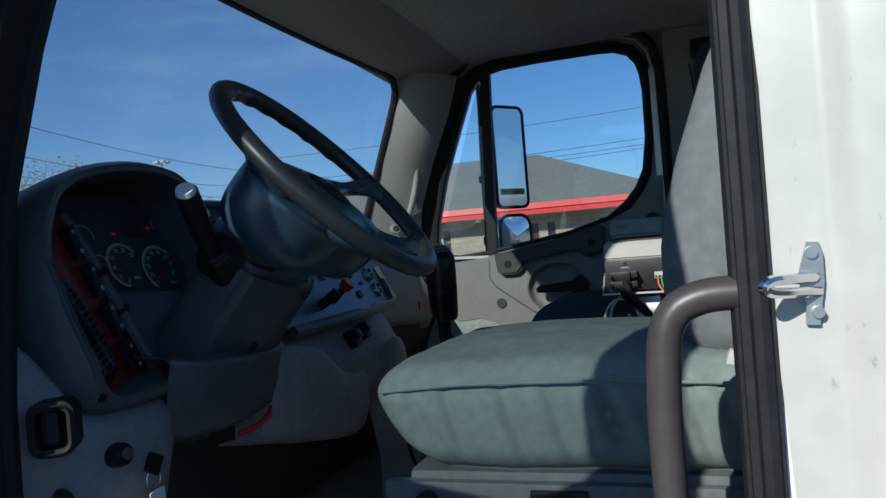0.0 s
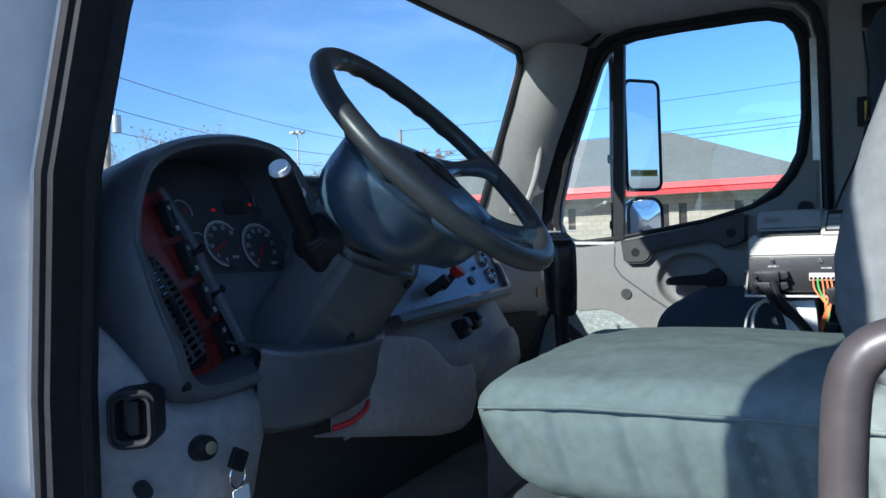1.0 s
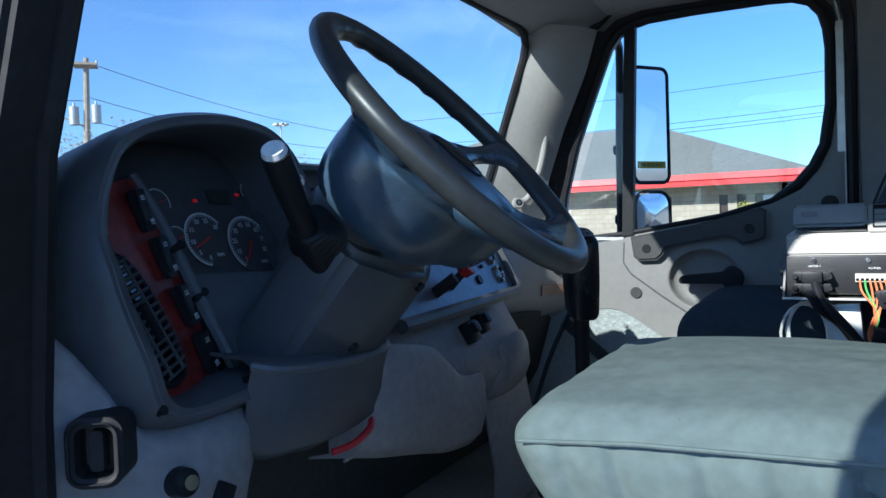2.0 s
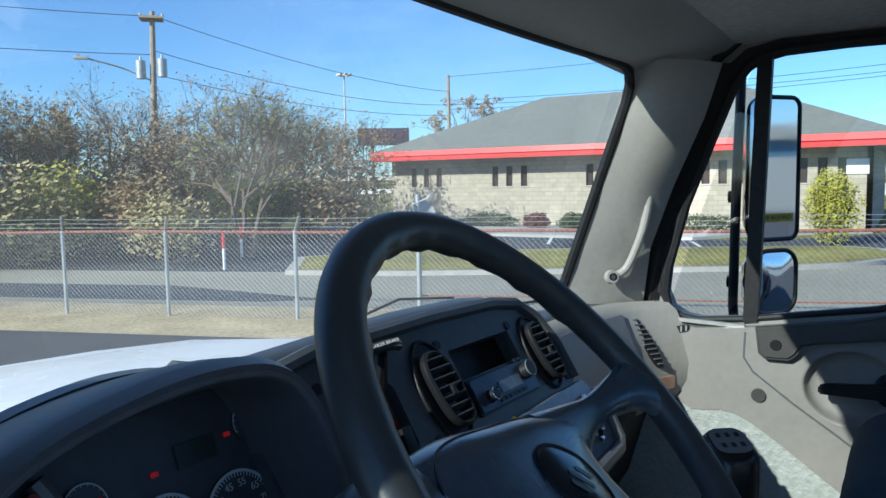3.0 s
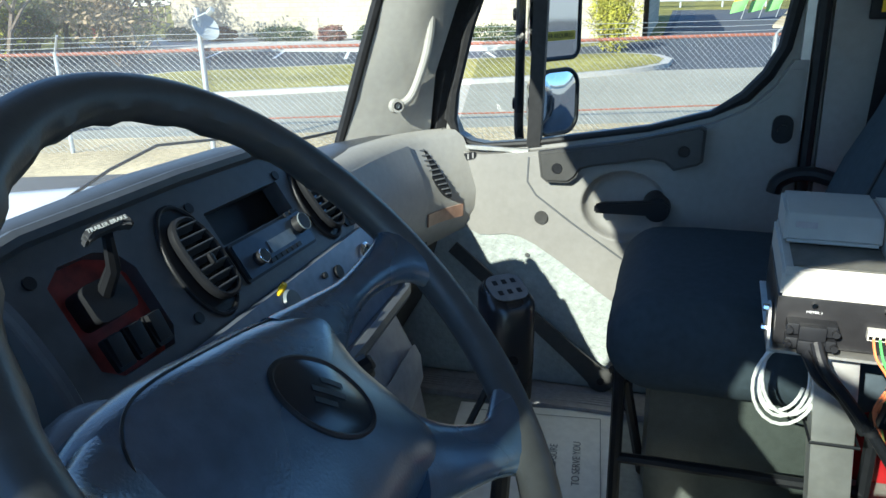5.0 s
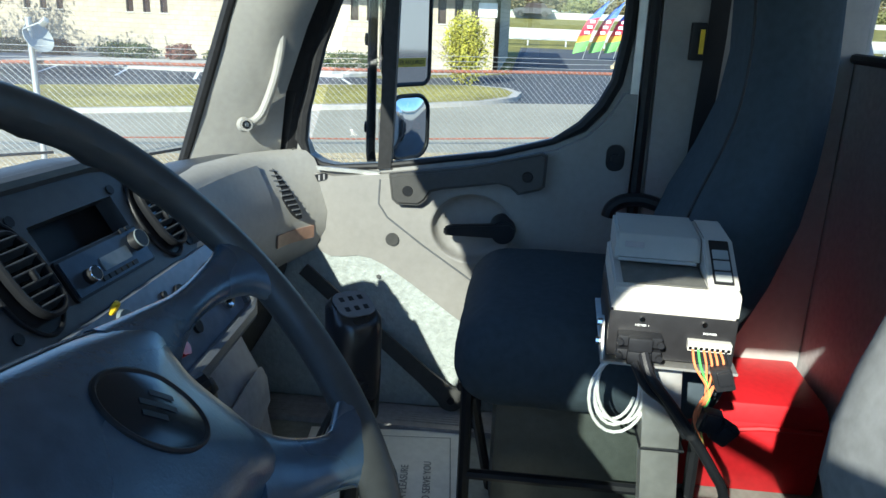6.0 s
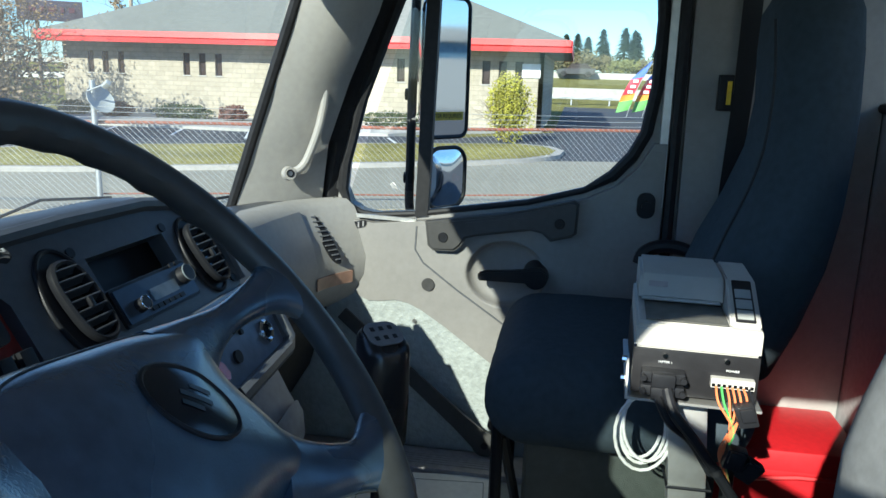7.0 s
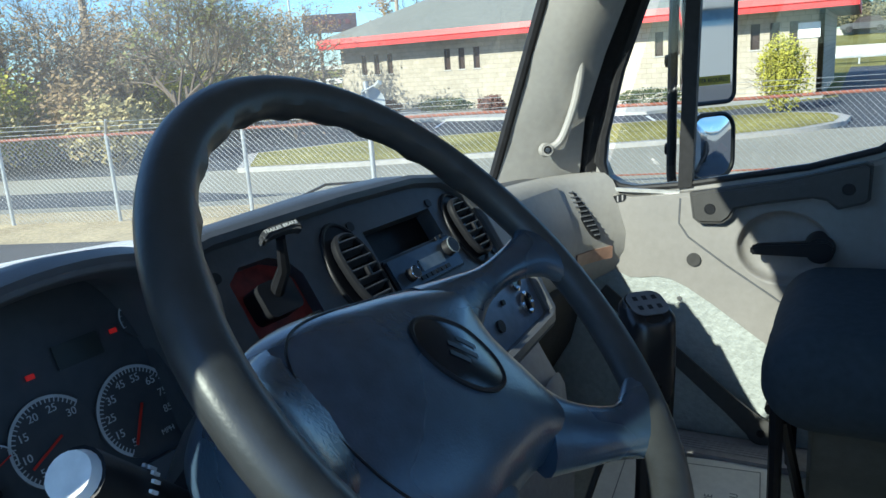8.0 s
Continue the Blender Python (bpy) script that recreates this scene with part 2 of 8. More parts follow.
def tube(bm, pts, r, n=8, closed=False, cap=True, flat=1.0):
    """A round bar along points; r may be a list."""
    pts = [Vector(p) for p in pts]
    k = len(pts)
    rs = r if isinstance(r, (list, tuple)) else [r] * k
    rings, up = [], None
    for i, p in enumerate(pts):
        a = pts[(i - 1) % k] if (closed or i > 0) else p
        b = pts[(i + 1) % k] if (closed or i < k - 1) else p
        d = (b - a).normalized()
        if up is None:
            up = Vector((0, 0, 1)) if abs(d.z) < 0.9 else Vector((1, 0, 0))
        s = d.cross(up).normalized()
        up = s.cross(d).normalized()
        rings.append([bm.verts.new(p + (s * math.cos(2 * math.pi * j / n) + up * flat * math.sin(2 * math.pi * j / n)) * rs[i]) for j in range(n)])
    for i in range(k if closed else k - 1):
        a, b = rings[i], rings[(i + 1) % k]
        for j in range(n):
            bm.faces.new((a[j], a[(j + 1) % n], b[(j + 1) % n], b[j]))
    if cap and not closed:
        bm.faces.new(rings[0])
        bm.faces.new(rings[-1][::-1])


def curve_pts(ctrl, n=8, closed=False):
    """Catmull-Rom through control points."""
    c = [Vector(p) for p in ctrl]
    k, out = len(c), []
    for i in range(k if closed else k - 1):
        p0 = c[(i - 1) % k] if (closed or i > 0) else c[0]
        p1, p2 = c[i], c[(i + 1) % k]
        p3 = c[(i + 2) % k] if (closed or i < k - 2) else c[-1]
        for j in range(n):
            t = j / n
            out.append(0.5 * ((2 * p1) + (p2 - p0) * t + (2 * p0 - 5 * p1 + 4 * p2 - p3) * t * t + (3 * p1 - p0 - 3 * p2 + p3) * t ** 3))
    if not closed:
        out.append(c[-1])
    return out


def prism(bm, outline, depth, holes=()):
    """A flat slab: outline and holes as lists of 3D points in one plane, pushed by the vector depth."""
    edges, loops = [], []
    for loop in (outline, *holes):
        vs = [bm.verts.new(p) for p in loop]
        loops.append(vs)
        edges += [bm.edges.new((vs[i], vs[(i + 1) % len(vs)])) for i in range(len(vs))]
    if holes:
        r = bmesh.ops.triangle_fill(bm, use_beauty=True, use_dissolve=False, edges=edges)
        faces = [f for f in r["geom"] if isinstance(f, bmesh.types.BMFace)]
    else:
        faces = [bm.faces.new(loops[0])]
    r = bmesh.ops.extrude_face_region(bm, geom=faces)
    nv = [v for v in r["geom"] if isinstance(v, bmesh.types.BMVert)]
    bmesh.ops.translate(bm, vec=Vector(depth), verts=nv)
    return nv


def sheet(bm, rows):
    """A surface through rows of points."""
    g = [[bm.verts.new(p) for p in row] for row in rows]
    for i in range(len(g) - 1):
        for j in range(len(g[0]) - 1):
            bm.faces.new((g[i][j], g[i][j + 1], g[i + 1][j + 1], g[i + 1][j]))
    return g


def thick(bm, t):
    """Gives an open sheet thickness."""
    bmesh.ops.recalc_face_normals(bm, faces=bm.faces)
    bmesh.ops.solidify(bm, geom=bm.faces[:], thickness=t)


def disc(bm, c, n, r, h, seg=24, r2=None):
    """A short cylinder at c along n."""
    q = Vector(n).to_track_quat("Z", "Y").to_matrix().to_4x4()
    bmesh.ops.create_cone(bm, cap_ends=True, segments=seg, radius1=r, radius2=r if r2 is None else r2, depth=h, matrix=Matrix.Translation(Vector(c)) @ q)


def rrect(w, h, r, n=5):
    """Rounded rectangle outline round the origin, as 2D points."""
    out = []
    for cx, cy, a0 in ((w / 2 - r, h / 2 - r, 0), (-w / 2 + r, h / 2 - r, 90), (-w / 2 + r, -h / 2 + r, 180), (w / 2 - r, -h / 2 + r, 270)):
        for i in range(n + 1):
            a = radians(a0 + 90 * i / n)
            out.append((cx + r * math.cos(a), cy + r * math.sin(a)))
    return out


class Plane:
    """A local frame: origin o, unit axes u (right), v (up), n (towards the viewer)."""
    def __init__(self, o, u, v):
        self.o, self.u = Vector(o), Vector(u).normalized()
        self.n = self.u.cross(Vector(v)).normalized()
        self.v = self.n.cross(self.u).normalized()

    def __call__(self, a, b, c=0.0):
        return self.o + self.u * a + self.v * b + self.n * c

    def rot(self):
        return Matrix((self.u, self.v, self.n)).transposed()

    def slab(self, bm, a, b, w, h, r, c0, c1, holes=()):
        prism(bm, [self(a + x, b + y, c0) for x, y in rrect(w, h, r)], self.n * (c1 - c0), [[self(x, y, c0) for x, y in hl] for hl in holes])


def text_on(name, words, pl, a, b, c, size, material, parent, label=""):
    cu = bpy.data.curves.new(name, "FONT")
    cu.body, cu.size, cu.align_x, cu.align_y, cu.extrude = words, size, "CENTER", "CENTER", 0.0003
    tmp = bpy.data.objects.new(name, cu)
    scene.collection.objects.link(tmp)
    me = bpy.data.meshes.new_from_object(tmp.evaluated_get(bpy.context.evaluated_depsgraph_get()))
    bpy.data.objects.remove(tmp)
    me.transform(Matrix.Translation(pl(a, b, c) - ORG[parent]) @ pl.rot().to_4x4())
    me.materials.append(material)
    ob = new(name, me)
    ob.parent = parent
    ORG[ob] = ORG[parent]
    if label:
        ob["label"] = label
    return ob

# the cab: x to its right, y ahead, z up
FLOOR = 1.16


def yz(x, pts):
    return [(x, y, z) for y, z in pts]


WIN_R = [(0.352, 1.90), (0.335, 1.858), (0.30, 1.838), (0.26, 1.832), (0.14, 1.843), (-0.156, 1.89), (-0.30, 1.93), (-0.37, 1.972), (-0.415, 2.024), (-0.445, 2.085),
         (-0.462, 2.20), (-0.464, 2.36), (-0.458, 2.42), (-0.445, 2.465), (-0.415, 2.502), (-0.365, 2.521), (-0.30, 2.526), (-0.08, 2.527), (0.06, 2.522), (0.115, 2.510), (0.150, 2.488), (0.180, 2.448), (0.235, 2.31), (0.30, 2.14), (0.345, 1.97)]
bm = bmesh.new()
prism(bm, yz(0.985, [(-1.02, 1.0), (0.66, 1.0), (0.66, 1.80), (0.42, 2.46), (0.30, 2.66), (-1.02, 2.66)]), (0.07, 0, 0), [yz(0.985, WIN_R)])
solo("wall_right", bm, M_TRIMD, "dark grey inner side of the cab with a door window opening", "wall", "structure")

DOOR_L = [(0.285, 1.10), (0.275, 1.7), (0.248, 1.97), (0.183, 2.16), (0.075, 2.40), (-0.02, 2.53), (-0.10, 2.565), (-0.50, 2.57), (-0.585, 2.54), (-0.63, 2.46), (-0.648, 2.3), (-0.645, 1.6), (-0.635, 1.10)]
bm = bmesh.new()
prism(bm, yz(-1.03, [(-1.02, 0.75), (0.66, 0.75), (0.66, 1.80), (0.42, 2.46), (0.30, 2.66), (-1.02, 2.66)]), (0.06, 0, 0), [yz(-1.03, DOOR_L)])
solo("wall_left", bm, M_WHITE, "white painted cab side with an open door aperture", "wall", "structure")

bm = bmesh.new()
prism(bm, [(x, -0.985, z) for x, z in ((-1.03, 1.0), (1.05, 1.0), (1.05, 2.66), (-1.03, 2.66))], (0, -0.05, 0),
      [[(x, -0.985, z) for x, z in ((-0.88, 2.165), (0.985, 2.165), (1.02, 2.20), (1.01, 2.47), (0.97, 2.50), (-0.86, 2.50), (-0.91, 2.46), (-0.92, 2.20))]])
solo("wall_rear", bm, mat("dark_rear_trim", (0.34, 0.35, 0.355), 0.6, bump=0.2, bscale=500), "grey rear cab wall with a wide window", "wall", "structure")

bm = bmesh.new()
box(bm, (0.01, -0.16, FLOOR - 0.03), (2.0, 1.62, 0.06))
solo("floor", bm, M_FLOOR, "black rubber cab floor", "floor", "structure")

bm = bmesh.new()
rows = []
for j in range(9):
    y = -1.03 + j * (0.42 + 1.03) / 8
    zz = 2.60 - 0.10 * max(0, (y - 0.1) / 0.32) ** 2
    rows.append([(-1.03 + i * 0.26, y, zz + 0.03 * (1 - ((i - 4) / 4) ** 2)) for i in range(9)])
sheet(bm, rows)
thick(bm, 0.05)
solo("ceiling", bm, M_HEAD, "grey fabric headliner of the cab", "ceiling", "structure")

# windscreen: top edge y_t at z 2.5, bottom edge y_b at z 1.86, bowed forward in the middle
def ws(x, z):
    f = (2.5 - z) / 0.64
    bow = (0.045 + 0.115 * f) * (1 - (x / 0.95) ** 2)
    return Vector((x, 0.358 + 0.205 * f + bow, z))


bm = bmesh.new()
sheet(bm, [[ws(-0.93 + i * 0.155, 2.54 - j * 0.10) for i in range(13)] for j in range(8)])
ob = solo("window_windscreen", bm, M_SCREENGLASS, "clear curved windscreen with a thin dust film", "window", "structure")
bm = bmesh.new()
sheet(bm, [yz(1.01, [(0.36, 1.82), (-0.48, 1.82)]), yz(1.01, [(0.13, 2.52), (-0.48, 2.52)])])
ob = solo("window_right_door", bm, M_GLASS, "clear passenger door glass", "window", "structure")
bm = bmesh.new()
sheet(bm, [[(-0.93, -1.01, 2.15), (1.03, -1.01, 2.15)], [(-0.93, -1.01, 2.51), (1.03, -1.01, 2.51)]])
ob = solo("window_rear", bm, M_GLASS, "clear rear cab window", "window", "structure")

# deep white jamb in front of the driver's aperture
bm = bmesh.new()
rows = []
for y, z in ((0.33, 0.75), (0.325, 1.1), (0.315, 1.7), (0.288, 1.97), (0.223, 2.16), (0.115, 2.40), (0.02, 2.53)):
    rows.append([(-1.0345, y, z), (-1.05, y + 0.002, z), (-1.11, y + 0.024, z), (-1.15, y + 0.045, z), (-1.165, y + 0.09, z), (-1.165, y + 0.30, z)])
sheet(bm, rows)
thick(bm, 0.004)
solo("jamb_front", bm, M_WHITE, "white painted hinge jamb of the driver's aperture", "jamb", "structure")

bm = bmesh.new()
rows = []
for i in range(25):
    z = 0.80 + i * 0.0725
    w = 0.004 * math.sin(z * 7) + 0.002 * math.sin(z * 19)
    rows.append([(-1.0345, -0.668 + w, z), (-1.0375, -0.676 + w, z), (-1.0375, -0.712, z), (-1.039, -0.720, z), (-1.047, -0.729, z), (-1.052, -0.742, z), (-1.054, -0.765, z), (-1.058, -0.790, z), (-1.068, -0.812, z), (-1.070, -0.90, z)])
sheet(bm, rows)
thick(bm, 0.003)
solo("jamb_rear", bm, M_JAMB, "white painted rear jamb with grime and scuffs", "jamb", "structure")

# seals
bm = bmesh.new()
tube(bm, yz(0.985, WIN_R), [0.008 if z < 1.96 and y < 0.34 else 0.016 for y, z in WIN_R], 8, closed=True)
solo("seal_right_window", bm, M_RUBBER, "black rubber window seal", "window seal", "structure")
bm = bmesh.new()
prism(bm, yz(0.978, [(0.352, 1.90), (0.345, 1.97), (0.30, 2.14), (0.235, 2.31), (0.180, 2.448), (0.150, 2.488), (0.115, 2.510), (0.06, 2.522), (-0.30, 2.526), (-0.365, 2.521), (-0.415, 2.502), (-0.445, 2.465), (-0.458, 2.42), (-0.482, 2.42), (-0.470, 2.475), (-0.432, 2.522), (-0.37, 2.545), (-0.30, 2.551), (0.07, 2.549), (0.150, 2.532), (0.200, 2.490), (0.222, 2.455), (0.285, 2.325), (0.35, 2.155), (0.395, 1.98), (0.40, 1.90)]), (0.007, 0, 0))
solo("seal_right_frame", bm, M_RUBBER, "black rubber frame round the passenger window", "window seal", "structure")
bm = bmesh.new()
tube(bm, yz(-0.985, DOOR_L), 0.013, 8, closed=True)
solo("seal_door_inner", bm, M_RUBBER, "black rubber door seal", "door seal", "structure")
bm = bmesh.new()
tube(bm, yz(-1.036, [(y + (0.014 if y > -0.1 else -0.010), z + (0.01 if z > 2.4 else 0)) for y, z in DOOR_L]), 0.009, 8, closed=True)
solo("seal_door_outer", bm, M_RUBBER, "black outer rubber door seal", "door seal", "structure")
bm = bmesh.new()
prism(bm, yz(-1.036, [(y + (0.026 if y > -0.1 else -0.022), z + (0.02 if z > 2.4 else 0)) for y, z in DOOR_L]), (0.066, 0, 0), [yz(-1.036, [(-0.18 + (y + 0.18) * 0.987, 1.85 + (z - 1.85) * 0.993) for y, z in DOOR_L])])
solo("seal_door_band", bm, M_RUBBER, "black rubber band round the door aperture", "door seal", "structure")
bm = bmesh.new()
tube(bm, [(x, -0.98, z) for x, z in ((-0.88, 2.165), (0.985, 2.165), (1.02, 2.20), (1.01, 2.47), (0.97, 2.50), (-0.86, 2.50), (-0.91, 2.46), (-0.92, 2.20))], 0.012, 8, closed=True)
solo("seal_rear_window", bm, M_RUBBER, "black rubber rear window seal", "window seal", "structure")
bm = bmesh.new()
edge = [ws(-0.86, 1.9), ws(-0.84, 2.2), ws(-0.80, 2.44)] + [ws(-0.76 + i * 0.115, 2.484) for i in range(13)] + [ws(0.690, 2.481), ws(0.735, 2.468), ws(0.765, 2.440), ws(0.778, 2.400), ws(0.786, 2.2), ws(0.792, 2.0), ws(0.797, 1.84)]
tube(bm, [p + Vector((0, -0.016, 0)) for p in edge], 0.013, 8)
solo("seal_windscreen", bm, M_RUBBER, "black rubber windscreen seal", "window seal", "structure")

# front pillars and header
bm = bmesh.new()
PILLAR = [[(0.792, 0.375, 2.50), (0.80, 0.31, 2.50), (0.86, 0.25, 2.50), (0.935, 0.215, 2.50)],
          [(0.795, 0.425, 2.37), (0.808, 0.335, 2.37), (0.85, 0.275, 2.37), (0.928, 0.255, 2.37)],
          [(0.80, 0.485, 2.196), (0.822, 0.41, 2.196), (0.87, 0.36, 2.196), (0.932, 0.332, 2.196)],
          [(0.805, 0.545, 2.03), (0.84, 0.475, 2.03), (0.90, 0.42, 2.03), (0.945, 0.392, 2.03)],
          [(0.81, 0.60, 1.84), (0.86, 0.53, 1.84), (0.93, 0.47, 1.84), (0.965, 0.42, 1.84)]]
sheet(bm, PILLAR)
thick(bm, 0.02)
solo("pillar_right", bm, M_TRIM, "light warm grey front pillar trim", "pillar", "structure")
bm = bmesh.new()
sheet(bm, [[row[3], (row[3][0] + 0.02, row[3][1] - 0.002, row[3][2]), (0.975, y, row[3][2]), (0.99, y - 0.02, row[3][2])] for row, y in zip(PILLAR, (0.185, 0.235, 0.305, 0.362, 0.398))])
thick(bm, 0.008)
solo("seal_pillar_right", bm, M_RUBBER, "black rubber strip between pillar and passenger window", "window seal", "structure")
bm = bmesh.new()
sheet(bm, [[(-x, y, z) for x, y, z in row] for row in
           [[(0.80, 0.375, 2.50), (0.84, 0.31, 2.50), (0.90, 0.25, 2.50), (0.97, 0.19, 2.50)],
            [(0.84, 0.485, 2.196), (0.87, 0.41, 2.196), (0.92, 0.36, 2.196), (0.97, 0.27, 2.196)],
            [(0.86, 0.60, 1.84), (0.90, 0.50, 1.84), (0.94, 0.42, 1.84), (0.97, 0.32, 1.84)]]])
thick(bm, 0.02)
solo("pillar_left", bm, M_PULL, "dark grey front pillar trim", "pillar", "structure")
bm = bmesh.new()
rows = []
for i in range(13):
    x = -0.95 + i * 1.9 / 12
    w = ws(max(-0.93, min(0.93, x)), 2.49)
    rows.append([(x, w.y, 2.49), (x, w.y - 0.05, 2.515), (x, w.y - 0.16, 2.545), (x, w.y - 0.24, 2.60), (x, w.y - 0.24, 2.66)])
sheet(bm, rows)
thick(bm, 0.02)
solo("trim_header", bm, M_TRIM, "grey moulded trim above the windscreen", "trim", "structure")
bm = bmesh.new()
tube(bm, [(-0.7 + 0.14 * i, 0.215 + 0.02 * (i / 10), 2.552 + 0.004 * math.sin(i)) for i in range(11)] + [(0.79, 0.225, 2.545), (0.80, 0.20, 2.56), (0.79, 0.15, 2.585)], 0.006, 6)
solo("trim_header_groove", bm, M_BLACK, "dark groove along the header trim", "trim", "structure")
bm = bmesh.new()
box(bm, (0.47, 0.105, 2.598), (0.26, 0.10, 0.03), bevel=0.012)
solo("overhead_pocket", bm, M_SCREEN, "black open pocket in the overhead trim", "overhead pocket")

# dashboard
CP = Plane((-0.65, 0.36, 1.82), (1, 0, 0), (0, 0.34, 0.94))      # instrument face
DP = Plane((-0.016, 0.350, 1.909), (1, -0.045, 0), (0.024, 0.53, 0.848))   # centre face
dash = thing("dashboard", (0, 0.45, FLOOR), "slate grey moulded truck dashboard under the windscreen", "dashboard")
LIP = [(-0.665, 1.672), (-0.74, 1.666), (-0.80, 1.664), (-0.842, 1.670), (-0.868, 1.694), (-0.884, 1.753), (-0.897, 1.81), (-0.902, 1.865), (-0.895, 1.91), (-0.876, 1.955), (-0.838, 2.003), (-0.765, 2.034), (-0.665, 2.049), (-0.585, 2.045), (-0.54, 2.030), (-0.512, 2.006), (-0.494, 1.968), (-0.478, 1.915), (-0.470, 1.86)]
arch = [(p.x, p.z) for p in curve_pts([(x, 0, z) for x, z in LIP], 4)]
acx, acz = -0.62, 1.80


def inset(x, z, k):
    d = Vector((acx - x, 0, acz - z)).normalized() * k
    return x + d.x, z + d.z


bm = bmesh.new()
rows = []
for i, (x, z) in enumerate(arch):
    up = max(0.0, min(1.0, (z - 1.85) / 0.17))
    side = 1 - up
    xi, zi = inset(x, z, 0.020 + 0.008 * side)
    yc = 0.36 + 0.362 * (zi - 1.82)
    yl = 0.272 + 0.036 * up - 0.040 * min(1, max(0, (1.89 - z) / 0.16)) * (1 if x < -0.6 else 0)
    o1, o2, o3, o4, o5 = [inset(x, z, k * up - j * side) for k, j in ((-0.004, 0.011), (0.002, 0.021), (0.016, 0.026), (0.036, 0.028), (0.085, 0.030))]
    rows.append([(xi, yc + 0.02, zi), (xi, (yc + yl) / 2, zi), inset(x, z, 0.014 + 0.010 * side)[:1] + (yl + 0.014,) + inset(x, z, 0.014 + 0.010 * side)[1:], (inset(x, z, 0.007 + 0.008 * side)[0], yl + 0.001, inset(x, z, 0.007 + 0.008 * side)[1]), (x, yl, z),
                 (o1[0], yl + 0.012, o1[1]), (o2[0], yl + 0.05, o2[1]), (o3[0], yl + 0.10, o3[1]), (o4[0], yl + 0.16, o4[1]), (o5[0], 0.56, o5[1] - 0.02 * up), (o5[0], 0.66, o5[1] - 0.10 * up)])
sheet(bm, rows)
thick(bm, -0.004)
part("instrument_hood", bm, M_DASH, dash, angle=50)
# raised bead along the lip
bm = bmesh.new()
bead = []
for x, z in arch:
    up = max(0.0, min(1.0, (z - 1.85) / 0.17))
    yl = 0.272 + 0.036 * up - 0.040 * min(1, max(0, (1.89 - z) / 0.16)) * (1 if x < -0.6 else 0)
    q = inset(x, z, 0.006)
    bead.append((q[0], yl + 0.001, q[1]))
tube(bm, bead, 0.0052, 8)
part("lip_bead", bm, M_DASHMID, dash)
for a, b in ((-0.212, -0.172), (-0.060, -0.163)):
    bm = bmesh.new()
    disc(bm, CP(a, b, 0.074), CP.n, 0.006, 0.012, 14)
    part("screw", bm, M_BLACK, dash)
# seam round the outside of the hood
bm = bmesh.new()
seam = []
for x, z in [q for q in arch if q[1] > 1.78]:
    up = max(0.0, min(1.0, (z - 1.85) / 0.17))
    q = inset(x, z, 0.012 * up - 0.026 * (1 - up))
    seam.append((q[0], 0.272 + 0.036 * up + 0.075, q[1]))
tube(bm, seam, 0.0018, 5)
part("hood_seam", bm, M_BLACK, dash)
bm = bmesh.new()
prism(bm, [(x, 0.36 + 0.362 * (z - 1.82), z) for x, z in [inset(x, z, 0.018) for x, z in arch] + [(-0.45, 1.70), (-0.58, 1.66)]], (0, 0.02, 0))
part("instrument_face", bm, M_FACE, dash, "dark instrument face")
# lower surround below the instruments
bm = bmesh.new()
prism(bm, [CP(a, b, 0.004) for a, b in ((-0.022, -0.165), (0.06, -0.18), (0.20, -0.15), (0.30, -0.10), (0.30, 0.0), (0.19, -0.004), (-0.042, 0.004), (-0.044, -0.03))], CP.n * 0.012)
part("lower_surround", bm, M_DASH, dash)
# divider rib with raised edge
bm = bmesh.new()
tube(bm, curve_pts([CP(-0.092, 0.155, 0.010), CP(-0.082, 0.130, 0.012), CP(-0.060, 0.060, 0.013), CP(-0.043, -0.028, 0.014), CP(-0.027, -0.097, 0.016), CP(-0.020, -0.150, 0.020)], 4), 0.0095, 8)
part("divider_rib", bm, M_DASHMID, dash)
# burl panel, turned a little to the driver, with its vent and switches
BP = Plane(CP(-0.085, 0, 0.014), CP.u - CP.n * 0.3, CP.v)
bm = bmesh.new()
prism(bm, [BP(p.x, p.y, -0.006) for p in curve_pts([(-0.002, 0.140, 0), (0.020, 0.06, 0), (0.038, -0.02, 0), (0.055, -0.10, 0), (0.060, -0.146, 0), (0.02, -0.154, 0), (-0.105, -0.160, 0), (-0.132, -0.14, 0), (-0.152, -0.07, 0), (-0.150, 0.0, 0), (-0.125, 0.075, 0), (-0.085, 0.118, 0), (-0.045, 0.14, 0)], 3, closed=True)], BP.n * 0.006)
part("burl_panel", bm, M_WOODR, dash, "dark red burl wood panel")


